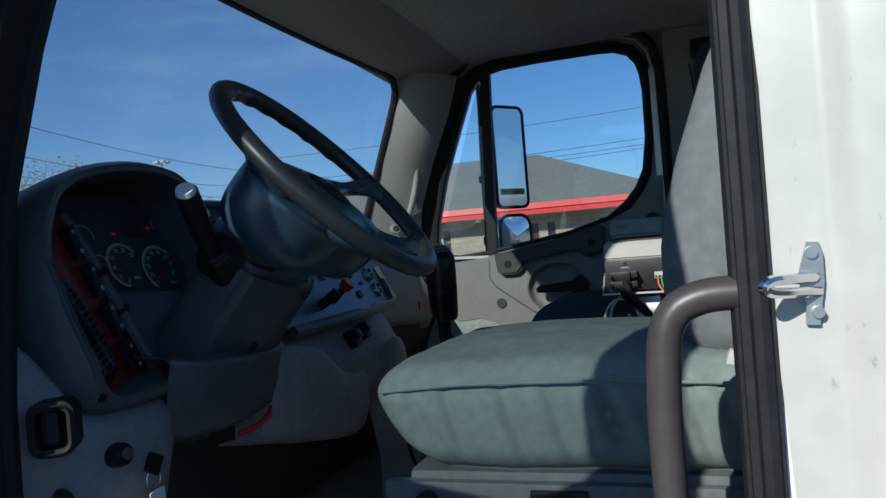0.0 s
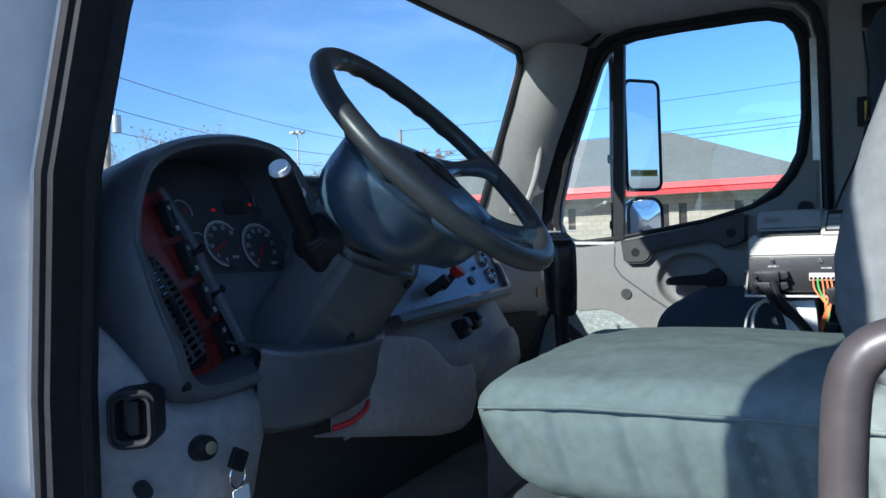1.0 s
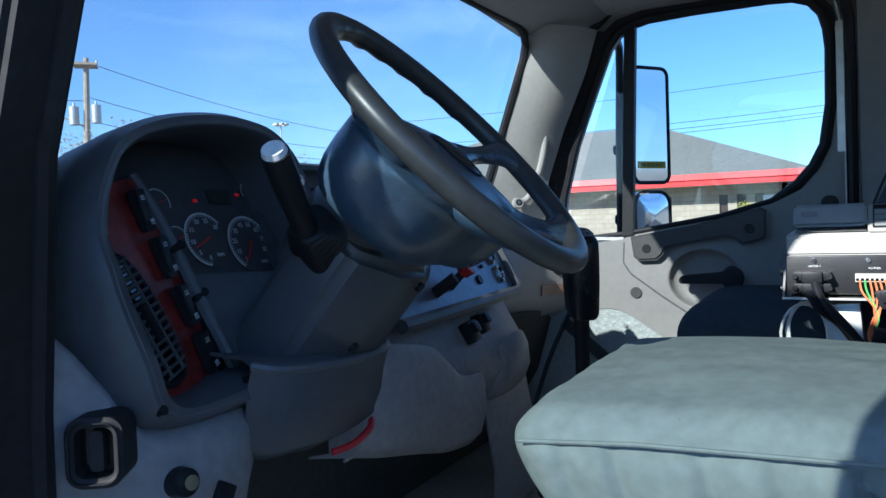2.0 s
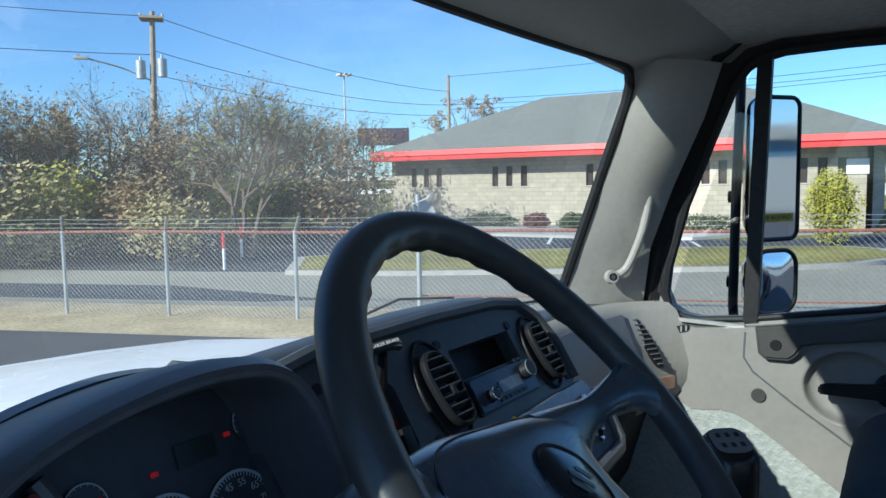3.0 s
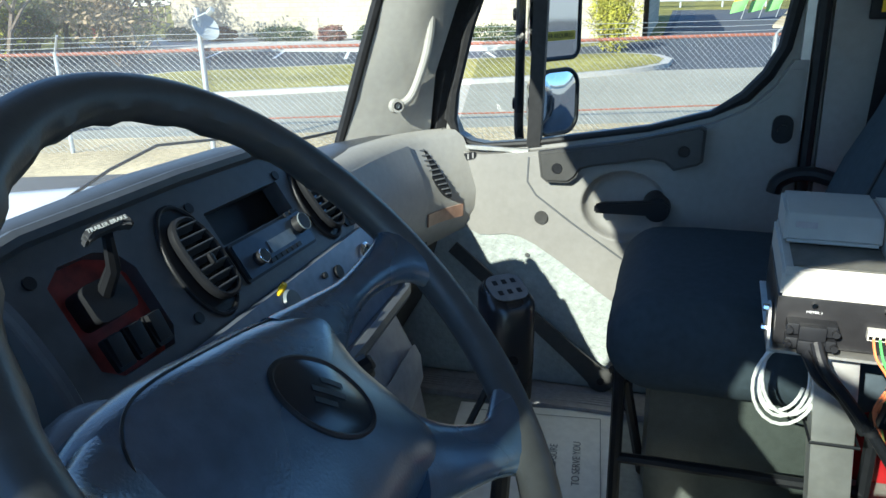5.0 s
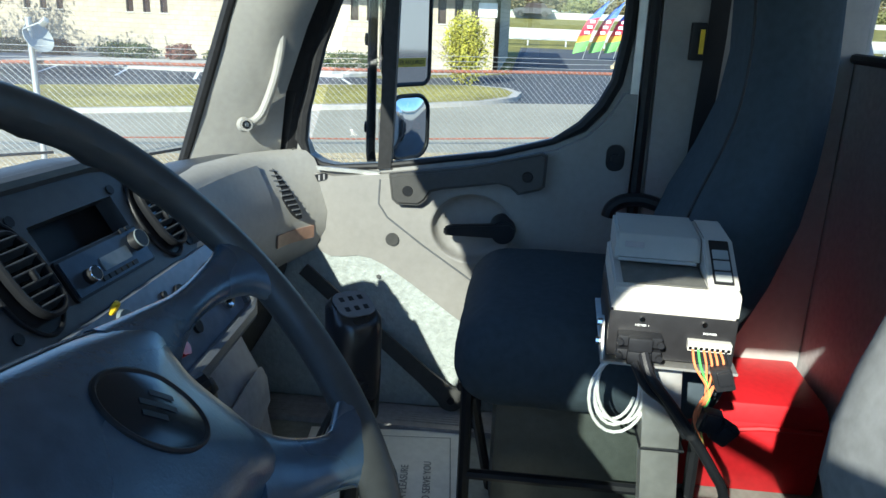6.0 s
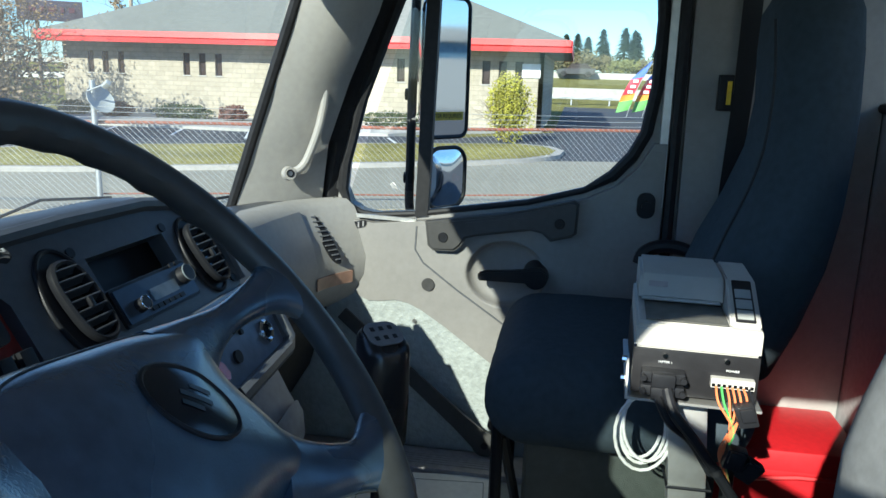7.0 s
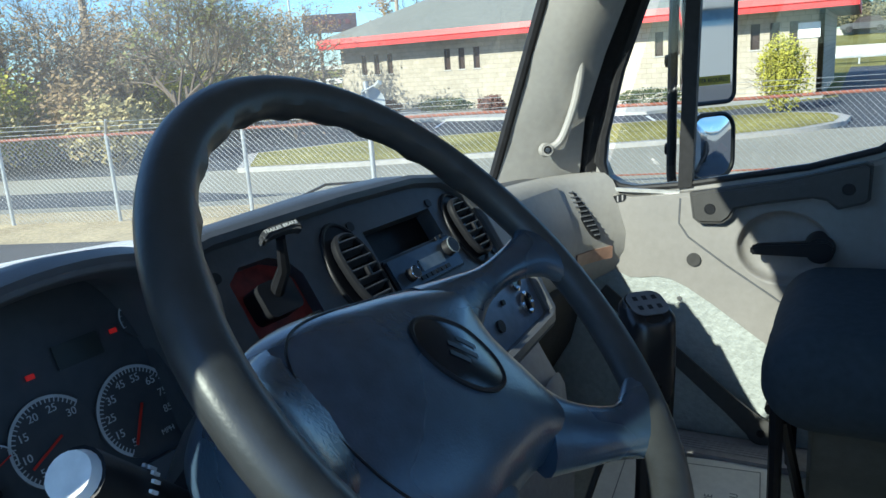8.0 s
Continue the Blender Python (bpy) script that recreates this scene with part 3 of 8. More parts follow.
def air_vent(pl, a, b, w, h, n, parent, lean=0.0, depth=0.02, base=0.002):
    """An oval louvre: cavity, thin rim, wide slats, side bars and a small thumb tab."""
    ring = [(w / 2 * math.copysign(abs(math.cos(t)) ** 0.75, math.cos(t)), h / 2 * math.copysign(abs(math.sin(t)) ** 0.75, math.sin(t))) for t in [2 * math.pi * i / 28 for i in range(28)]]
    bm = bmesh.new()
    prism(bm, [pl(a + x + lean * y, b + y, base) for x, y in ring], pl.n * 0.002)
    vent = part("air_vent", bm, M_SCREEN, parent, "black air vent")
    bm = bmesh.new()
    tube(bm, [pl(a + x + lean * y, b + y, base + depth * 0.3) for x, y in ring], 0.0050, 8, closed=True, flat=1.5)
    part("vent_rim", bm, M_BLACK, vent)
    for i in range(n):
        y = -h / 2 + h * (i + 0.8) / (n + 0.6)
        hw = w / 2 * (1 - (abs(y) / (h / 2)) ** 2.6) ** 0.38
        bm = bmesh.new()
        box(bm, pl(a + lean * y, b + y, base + depth * 0.3), (hw * 2, 0.0030, depth * 0.62), pl.rot() @ Euler((radians(-28), 0, 0)).to_matrix(), 0.0008, 1)
        part("slat", bm, M_FACE, vent)
    bm = bmesh.new()
    box(bm, pl(a, b - h * 0.04, base + depth * 0.62), (w * 0.13, h * 0.13, 0.008), pl.rot(), 0.003)
    part("thumb_tab", bm, M_BLACK, vent)
    return vent


VP_ = Plane(BP(-0.091, -0.058, 0.0), BP.u * 0.95 + BP.v * 0.31, BP.v * 0.95 - BP.u * 0.31)
bm = bmesh.new()
ring = [(0.043 * math.copysign(abs(math.cos(t)) ** 0.6, math.cos(t)), 0.088 * math.copysign(abs(math.sin(t)) ** 0.8, math.sin(t))) for t in [2 * math.pi * i / 36 for i in range(36)]]
prism(bm, [VP_(x - 0.10 * y, y, 0.0005) for x, y in ring], VP_.n * 0.0015)
side_vent = part("air_vent", bm, M_SCREEN, dash, "long black air vent with rows of louvres")
bm = bmesh.new()
tube(bm, [VP_(x - 0.10 * y, y, 0.003) for x, y in ring], 0.0042, 6, closed=True)
part("vent_rim", bm, M_BLACK, side_vent)
for i in range(15):
    y = -0.078 + i * 0.0111
    hw = 0.043 * (1 - (abs(y) / 0.092) ** 2.4) ** 0.45
    bm = bmesh.new()
    box(bm, VP_(-0.10 * y, y, 0.006), (hw * 2, 0.0042, 0.010), VP_.rot() @ Euler((radians(-22), 0, 0)).to_matrix(), 0.001, 1)
    part("slat", bm, M_DASHC, side_vent)
for k in (-0.016, 0.016):
    bm = bmesh.new()
    tube(bm, [VP_(k + 0.0075, -0.075, 0.009), VP_(k - 0.0075, 0.075, 0.009)], 0.0028, 6)
    part("vent_bar", bm, M_DASHC, side_vent)
bm = bmesh.new()
box(bm, VP_(0.0, -0.004, 0.010), (0.013, 0.050, 0.012), VP_.rot() @ Euler((0, 0, 0.1)).to_matrix(), 0.004)
part("thumb_tab", bm, M_BLACK, side_vent)


def rocker(pl, a, b, w, h, lean, parent, marks=True):
    bm = bmesh.new()
    pl.slab(bm, a, b, w, h, 0.004, 0.006, 0.013)
    sw = part("rocker_switch", bm, M_BLACK, parent, "black rocker switch with white marks")
    bm = bmesh.new()
    box(bm, pl(a, b + h * 0.05, 0.014), (w * 0.8, h * 0.86, 0.008), pl.rot() @ Euler((radians(7), 0, 0)).to_matrix(), 0.002)
    part("rocker", bm, M_BLACK, sw)
    if marks:
        for k in (-0.3, 0.3):
            bm = bmesh.new()
            for j in (-1, 0, 1):
                box(bm, pl(a + j * w * 0.15, b + h * k, 0.0195), (w * 0.06, h * 0.085, 0.001), pl.rot())
            box(bm, pl(a, b + h * k - h * 0.075, 0.0195), (w * 0.4, h * 0.03, 0.001), pl.rot())
            part("switch_mark", bm, M_DIAL, sw)


for a, b in ((-0.033, 0.094), (-0.012, 0.029), (0.004, -0.040), (0.020, -0.108)):
    rocker(Plane(BP(a, b, 0.0), BP.u * 0.97 + BP.v * 0.24, BP.v * 0.97 - BP.u * 0.24), 0, 0, 0.025, 0.058, 0, dash)
for a, b in ((0.018, 0.043), (0.042, -0.027)):
    bm = bmesh.new()
    tube(bm, [BP(a - 0.016, b - 0.006, 0.014), BP(a, b, 0.018), BP(a + 0.010, b + 0.004, 0.019)], [0.0042, 0.0050, 0.0065], 10)
    part("dimmer_knob", bm, M_BLACK, dash)

# gauges
def gauge(a, b, r, numbers, a0, a1, needle, parent, label):
    bm = bmesh.new()
    disc(bm, CP(a, b, 0.0025), CP.n, r, 0.003, 40)
    g = part("gauge", bm, M_FACE, parent, label)
    n = max(12, 5 * len(numbers))
    bm = bmesh.new()
    pts = [(a + r * math.cos(t), b + r * math.sin(t)) for t in [radians(a0 + (a1 - a0) * i / 40) for i in range(41)]]
    rows = [[CP(x, y, 0.0048) for x, y in pts], [CP(a + (x - a) * 0.93, b + (y - b) * 0.93, 0.0048) for x, y in pts]]
    sheet(bm, rows)
    part("scale_ring", bm, M_DIAL, g)
    bm = bmesh.new()
    for i in range(n + 1):
        t = radians(a0 + (a1 - a0) * i / n)
        box(bm, CP(a + r * 0.9 * math.cos(t), b + r * 0.9 * math.sin(t), 0.0050), (r * 0.11, r * 0.022, 0.0006), CP.rot() @ Euler((0, 0, t)).to_matrix())
    part("scale", bm, M_DIAL, g)
    for i, w in enumerate(numbers):
        t = radians(a0 + (a1 - a0) * i / (len(numbers) - 1))
        text_on("number", w, CP, a + r * 0.70 * math.cos(t), b + r * 0.70 * math.sin(t), 0.0052, r * 0.24, M_DIAL, g)
    bm = bmesh.new()
    t = radians(needle)
    box(bm, CP(a + r * 0.3 * math.cos(t), b + r * 0.3 * math.sin(t), 0.007), (r * 0.9, r * 0.05, 0.0015), CP.rot() @ Euler((0, 0, t)).to_matrix())
    part("needle", bm, M_NEEDLE, g, "red needle")
    return g


g = gauge(0.020, 0.060, 0.043, ["0", "5", "10", "15", "20", "25", "30"], 262, 38, 205, dash, "engine speed dial with white numerals")
text_on("caption", "RPM", CP, 0.038, 0.034, 0.0052, 0.008, M_DIAL, g)
g = gauge(0.110, 0.050, 0.047, ["5", "15", "25", "35", "45", "55", "65", "75", "85"], 235, -20, 238, dash, "road speed dial with white numerals")
text_on("caption", "MPH", CP, 0.131, 0.018, 0.0052, 0.008, M_DIAL, g)
for a, b, r in ((-0.052, 0.118, 0.022), (-0.036, 0.062, 0.02), (0.150, 0.140, 0.022), (0.176, 0.094, 0.018), (0.180, 0.034, 0.016)):
    gauge(a, b, r, [], 200, -20, 150 if a > 0 else 20, dash, "small round gauge")
bm = bmesh.new()
CP.slab(bm, 0.075, 0.130, 0.05, 0.024, 0.002, 0.002, 0.004)
part("display", bm, mat("dim_green_display", (0.03, 0.035, 0.03), 0.3), dash, "dim grey-green display")
for a, b in ((0.022, 0.123), (0.118, 0.135), (0.165, 0.010)):
    bm = bmesh.new()
    CP.slab(bm, a, b, 0.008, 0.005, 0.001, 0.002, 0.004)
    part("warning_light", bm, M_REDLED, dash, "lit red warning light")

# centre face
bm = bmesh.new()
outline = [(-0.49, 0.06), (-0.44, 0.095), (-0.36, 0.108), (-0.10, 0.112), (0.08, 0.108), (0.16, 0.095), (0.205, 0.06), (0.228, 0.0), (0.225, -0.07), (0.19, -0.095), (-0.30, -0.100), (-0.42, -0.100), (-0.49, -0.08)]
rec = [(-0.362, -0.052), (-0.340, -0.070), (-0.258, -0.070), (-0.244, -0.050), (-0.243, 0.030), (-0.258, 0.055), (-0.285, 0.066), (-0.335, 0.066), (-0.360, 0.050)]
pocket = [(-0.092, 0.003), (0.092, 0.003), (0.092, 0.054), (-0.092, 0.054)]
prism(bm, [DP(a, b, -0.03) for a, b in outline], DP.n * 0.03, [[DP(a, b, -0.03) for a, b in rec], [DP(a, b, -0.03) for a, b in pocket]])
part("centre_face", bm, M_DASHC, dash)
bm = bmesh.new()
prism(bm, [DP(a, b, -0.05) for a, b in outline], DP.n * 0.006)
part("pocket_back", bm, M_BLACK, dash)
bm = bmesh.new()
prism(bm, [DP(a, b, -0.025) for a, b in rec], DP.n * 0.006)
part("burl_inset", bm, M_WOODR, dash, "dark red burl wood inset")
bm = bmesh.new()
tube(bm, [DP(a, b, 0.0) for a, b in outline[:9]], 0.012, 8)
part("face_edge", bm, M_DASHC, dash)
# upper pad from the faces to the windscreen
bm = bmesh.new()
rows = []
for x, yn, zn, yf, zf in ((-0.545, 0.43, 2.020, 0.66, 1.90), (-0.50, 0.425, 2.008, 0.66, 1.90), (-0.44, 0.425, 2.004, 0.67, 1.905), (-0.34, 0.42, 2.008, 0.67, 1.91), (-0.15, 0.42, 2.012, 0.68, 1.925), (0.05, 0.415, 2.006, 0.67, 1.91), (0.12, 0.41, 1.998, 0.665, 1.90), (0.17, 0.395, 1.978, 0.66, 1.895), (0.205, 0.385, 1.945, 0.658, 1.890),
                          (0.245, 0.44, 1.905, 0.655, 1.888), (0.35, 0.475, 1.897, 0.645, 1.883), (0.6, 0.47, 1.887, 0.62, 1.873), (0.8, 0.45, 1.876, 0.60, 1.862), (0.97, 0.41, 1.862, 0.54, 1.855)):
    rows.append([(x, yn, zn - 0.02), (x, yn + 0.01, zn - 0.004), (x, yn + 0.04, zn), (x, (yn + yf) / 2, (zn + zf) / 2 + 0.008), (x, yf, zf), (x, yf + 0.08, zf - 0.12)])
sheet(bm, rows)
thick(bm, -0.004)
part("top_pad", bm, M_DASHC, dash, angle=60)
# radio
bm = bmesh.new()
DP.slab(bm, 0.0, -0.029, 0.190, 0.060, 0.006, -0.01, 0.005)
radio = part("radio", bm, M_BLACK, dash, "dark blue-grey car radio with a display")
bm = bmesh.new()
DP.slab(bm, 0.0, -0.029, 0.180, 0.052, 0.003, 0.005, 0.008)
part("radio_face", bm, mat("radio_face", (0.040, 0.058, 0.085), 0.32, 0.3), radio)
bm = bmesh.new()
DP.slab(bm, 0.012, -0.030, 0.066, 0.019, 0.002, 0.008, 0.010)
part("radio_display", bm, M_LCD, radio)
for a, b, r in ((-0.055, -0.036, 0.011), (0.070, -0.022, 0.015)):
    bm = bmesh.new()
    disc(bm, DP(a, b, 0.014), DP.n, r, 0.016, 20, r * 0.85)
    knob = part("radio_knob", bm, M_BLACK, radio)
    bm = bmesh.new()
    tube(bm, [DP(a + r * 0.9 * math.cos(t), b + r * 0.9 * math.sin(t), 0.021) for t in [2 * math.pi * i / 20 for i in range(20)]], 0.0012, 5, closed=True)
    part("knob_ring", bm, M_CHROME if a < 0 else M_LCD, knob)
for i in range(6):
    bm = bmesh.new()
    DP.slab(bm, -0.030 + i * 0.0145, -0.048, 0.011, 0.007, 0.001, 0.008, 0.0108)
    part("radio_button", bm, M_BLACK, radio)
for i in range(2):
    bm = bmesh.new()
    DP.slab(bm, 0.056 + i * 0.015, 0.0, 0.010, 0.007, 0.001, 0.008, 0.0108)
    part("radio_button", bm, M_BLACK, radio)
# vents in round pods
for a, b, w, h, rw, rh in ((-0.152, 0.002, 0.058, 0.112, 0.046, 0.078), (0.156, -0.002, 0.050, 0.104, 0.040, 0.068)):
    bm = bmesh.new()
    ring = [(a + rw * math.cos(t), b + rh * math.sin(t)) for t in [2 * math.pi * i / 36 for i in range(36)]]
    tube(bm, [DP(x, y, 0.002) for x, y in ring], 0.0036, 8, closed=True)
    prism(bm, [DP(x, y, -0.004) for x, y in ring], DP.n * 0.006)
    part("vent_pod", bm, M_BLACK, dash)
    air_vent(DP, a + 0.004, b - 0.002, w, h, 7, dash, lean=-0.10, depth=0.026, base=0.003)
for a, b in ((-0.112, 0.068), (0.098, 0.062), (-0.205, -0.060), (0.205, -0.060), (-0.375, 0.062)):
    bm = bmesh.new()
    disc(bm, DP(a, b, 0.001), DP.n, 0.0075, 0.004, 14)
    sc = part("screw", bm, M_BLACK, dash)
# trailer brake lever
bm = bmesh.new()
DP.slab(bm, -0.308, 0.012, 0.060, 0.046, 0.01, -0.02, 0.012)
lever_base = part("lever_base", bm, M_BLACK, dash)
H0 = Vector((-0.352, 0.325, 2.012))
bm = bmesh.new()
tube(bm, [DP(-0.306, 0.016, 0.0), (-0.335, 0.340, 1.965), H0 - Vector((0, 0, 0.004))], [0.010, 0.008, 0.006], 8)
lever = part("trailer_brake_lever", bm, M_BLACK, dash, "black lever with a grey handle")
HP = Plane(H0, (0.86, -0.35, 0.12), (0.2, 0.6, 0.75))
bm = bmesh.new()
prism(bm, [HP(x, y, -0.008) for x, y in ((-0.026, -0.008), (-0.015, -0.002), (0.015, -0.002), (0.026, -0.008), (0.027, 0.003), (0.015, 0.009), (-0.015, 0.009), (-0.027, 0.003))], HP.n * 0.018)
bmesh.ops.bevel(bm, geom=bm.edges[:], offset=0.003, segments=2, affect="EDGES")
part("handle", bm, mat("grey_handle", (0.05, 0.052, 0.057), 0.4), lever)
text_on("lettering", "TRAILER BRAKE", HP, 0.0, 0.003, 0.0105, 0.0062, M_DIAL, lever)
for a in (-0.340, -0.309, -0.278):
    rocker(DP, a, -0.044, 0.025, 0.040, 0, dash, marks=False)
# silver panel below the centre face, with valves and sockets
SP = Plane((0.0, 0.262, 1.80), (1, 0, 0), (0, 0.42, 0.9))
bm = bmesh.new()
prism(bm, [SP(a, b, -0.02) for a, b in ((-0.32, 0.055), (0.20, 0.055), (0.235, 0.02), (0.235, -0.075), (-0.34, -0.09))], SP.n * 0.02)
panel = part("switch_panel", bm, M_SILVER, dash, "silver switch panel with knobs")
for a, b, r in ((0.165, 0.012, 0.017), (0.175, -0.035, 0.017)):
    bm = bmesh.new()
    tube(bm, [SP(a + r * math.cos(t), b + r * math.sin(t), 0.004) for t in [2 * math.pi * i / 20 for i in range(20)]], 0.005, 6, closed=True)
    s = part("power_socket", bm, M_CHROME, panel, "round power socket with a chrome ring")
    bm = bmesh.new()
    disc(bm, SP(a, b, 0.003), SP.n, r - 0.002, 0.004, 20)
    part("socket_well", bm, M_SCREEN, s)
bm = bmesh.new()
tube(bm, [SP(-0.09, -0.045, 0), SP(-0.085, -0.03, 0.035)], 0.009, 10)
k = part("air_valve", bm, M_BLACK, panel, "red push-pull valve knob")
bm = bmesh.new()
disc(bm, SP(-0.083, -0.026, 0.045), (SP(-0.083, -0.026, 0.05) - SP(-0.09, -0.045, 0)), 0.014, 0.02, 8, 0.02)
part("valve_knob", bm, M_REDK, k, "red knob")
bm = bmesh.new()
disc(bm, SP(-0.085, 0.03, 0.003), SP.n, 0.019, 0.005, 24, 0.017)
part("round_cap", bm, M_LCD, panel)
bm = bmesh.new()
tube(bm, [SP(-0.16, -0.05, 0), SP(-0.15, -0.04, 0.05)], 0.012, 10)
part("toggle_knob", bm, M_BLACK, panel)
for a, b in ((0.06, 0.02), (0.06, -0.04), (0.10, -0.01), (0.02, 0.03)):
    bm = bmesh.new()
    disc(bm, SP(a, b, 0.002), SP.n, 0.011 if a == 0.06 else 0.005, 0.006, 16)
    part("panel_plug", bm, M_BLACK, panel)
bm = bmesh.new()
tube(bm, [(-0.139, 0.262, 1.862), (-0.139, 0.257, 1.870), (-0.138, 0.252, 1.878)], [0.003, 0.0048, 0.0040], 10)
part("yellow_knob", bm, M_YEL, panel, "small yellow knob")
bm = bmesh.new()
tube(bm, [SP(-0.34, -0.10, 0.006), SP(0.0, -0.092, 0.008), SP(0.22, -0.085, 0.004), SP(0.240, -0.07, 0.004), SP(0.242, 0.03, 0.0)], 0.014, 8)
part("shelf_edge", bm, M_DASH, dash)
# lower console with cup holders
KP = Plane((-0.03, 0.232, 1.655), (1, 0, 0), (0, 0.5, 0.87))
bm = bmesh.new()
rows = []
for a, k in ((-0.46, 0.03), (-0.43, 0.004), (-0.30, 0.0), (-0.10, 0.0), (0.12, 0.0), (0.25, 0.004), (0.285, 0.03), (0.29, 0.10)):
    rows.append([KP(a, 0.075, -k), KP(a, 0.03, -k), KP(a, -0.04, -k), KP(a, -0.085, -k - 0.01), KP(a, -0.115, -k - 0.05)])
sheet(bm, rows)
thick(bm, -0.005)
console = part("lower_console", bm, M_LOWER, dash, "grey lower console with cup holders", angle=60)


def holder(cols, y0):
    """A cup holder body standing out from the console, with a scooped top."""
    bm = bmesh.new()
    rows = []
    for (x, zt, k), (_, zb, _) in zip([tuple(p) for p in curve_pts([c[:3] for c in cols], 4)], [tuple(p) for p in curve_pts([(c[0], c[3], 0) for c in cols], 4)]):
        y = y0 + k
        rows.append([(x, 0.255, zt - 0.035), (x, y + 0.035, zt - 0.03), (x, y + 0.014, zt - 0.012), (x, y + 0.006, zt), (x, y, zt - 0.012), (x, y - 0.004, (zt + zb) / 2), (x, y + 0.01, zb + 0.02), (x, y + 0.03, zb), (x, 0.30, zb - 0.01)])
    rows.insert(0, [(r[0], max(r[1], 0.26), r[2]) for r in rows[0]])
    rows.append([(r[0], max(r[1], 0.26), r[2]) for r in rows[-1]])
    sheet(bm, rows)
    thick(bm, -0.004)
    return part("cup_holder", bm, M_LOWER, console, angle=60)


holder(((-0.50, 1.690, 0.02, 1.53), (-0.44, 1.690, 0.005, 1.515), (-0.36, 1.678, 0.0, 1.497), (-0.29, 1.660, 0.0, 1.480), (-0.24, 1.626, -0.002, 1.467), (-0.19, 1.594, -0.002, 1.458), (-0.13, 1.584, 0.0, 1.450), (-0.09, 1.582, 0.004, 1.448), (-0.068, 1.574, 0.02, 1.452), (-0.06, 1.56, 0.05, 1.46)), 0.172)
holder(((0.055, 1.600, 0.02, 1.5), (0.075, 1.615, 0.005, 1.5), (0.13, 1.630, 0.0, 1.5), (0.19, 1.628, 0.004, 1.5), (0.235, 1.605, 0.014, 1.5), (0.255, 1.575, 0.035, 1.5)), 0.19)
for a, b, w, h in ((-0.165, -0.020, 0.046, 0.044), (0.135, 0.010, 0.034, 0.036)):
    bm = bmesh.new()
    rows = [[KP(a + w * f * math.cos(t), b + h * f * math.sin(t), d) for t in [2 * math.pi * i / 24 for i in range(25)]] for f, d in ((1.04, 0.0005), (1.0, 0.003), (0.92, 0.001), (0.6, 0.0008), (0.05, 0.0008))]
    sheet(bm, rows)
    part("cup_recess", bm, M_BASE, console, "dark cup holder recess")
bm = bmesh.new()
box(bm, (0.025, 0.27, 1.55), (0.085, 0.02, 0.13), bevel=0.004)
part("storage_slot", bm, M_SCREEN, console, "dark open slot")
bm = bmesh.new()
prism(bm, [KP(x + 0.015, y + 0.006, 0.0) for x, y in rrect(0.152, 0.070, 0.006)], KP.n * 0.004, [[KP(x + 0.015, y + 0.006, 0.0) for x, y in rrect(0.138, 0.058, 0.004)]])
tray = part("switch_tray", bm, M_DASHMID, console)
bm = bmesh.new()
KP.slab(bm, 0.015, 0.006, 0.14, 0.060, 0.003, 0.0, 0.0015)
part("tray_bed", bm, M_SILVER, tray)
for a, b, w in ((-0.018, 0.000, 0.046), (0.052, 0.012, 0.042)):
    bm = bmesh.new()
    box(bm, KP(a, b, 0.014), (w, 0.046, 0.026), KP.rot() @ Euler((0.2, 0, 0.1)).to_matrix(), 0.008)
    box(bm, KP(a, b + 0.004, 0.030), (w * 0.55, 0.024, 0.016), KP.rot(), 0.006)
    part("switch_block", bm, M_BLACK, tray)
# panel below the instruments with the ignition
bm = bmesh.new()
rows = []
for x, y, z0, z1 in ((-0.972, 0.31, 1.81, 1.50), (-0.93, 0.28, 1.752, 1.47), (-0.868, 0.252, 1.656, 1.455), (-0.82, 0.236, 1.648, 1.455), (-0.76, 0.232, 1.648, 1.465), (-0.72, 0.236, 1.648, 1.49), (-0.695, 0.25, 1.648, 1.52), (-0.685, 0.30, 1.648, 1.54)):
    rows.append([(x, y + 0.05, z0 + 0.004), (x, y + 0.012, z0), (x, y, z0 - 0.02), (x, y, (z0 + z1) / 2), (x, y + 0.02, z1), (x, y + 0.10, z1 - 0.02)])
sheet(bm, rows)
thick(bm, -0.005)
knee = part("knee_panel", bm, M_LOWER, dash, "mid grey lower dash panel", angle=60)
bm = bmesh.new()
disc(bm, (-0.838, 0.230, 1.594), (-0.25, -0.95, 0.15), 0.019, 0.024, 20, 0.017)
ign = part("ignition_switch", bm, M_BLACK, knee, "ignition lock with a black collar")
bm = bmesh.new()
disc(bm, (-0.840, 0.215, 1.596), (-0.25, -0.95, 0.15), 0.009, 0.012, 16)
part("lock_barrel", bm, M_CHROME, ign)
LPn = Plane((-0.940, 0.245, 1.657), (0.55, -0.83, 0), (0, 0, 1))
bm = bmesh.new()
prism(bm, [LPn(x, y, -0.05) for x, y in rrect(0.060, 0.076, 0.018)], LPn.n * 0.062, [[LPn(x, y, -0.05) for x, y in rrect(0.040, 0.054, 0.010)]])
bmesh.ops.bevel(bm, geom=[e for e in bm.edges if len(e.link_faces) == 2 and e.calc_face_angle(0) > 1.2], offset=0.006, segments=3, affect="EDGES")
ctl = part("side_control", bm, M_RUBBER, knee, "black square side control bezel", angle=60)
bm = bmesh.new()
LPn.slab(bm, 0, 0, 0.046, 0.060, 0.01, -0.05, -0.012)
part("control_well", bm, M_SCREEN, ctl)
bm = bmesh.new()
LPn.slab(bm, 0.0, 0, 0.014, 0.044, 0.004, -0.012, -0.002)
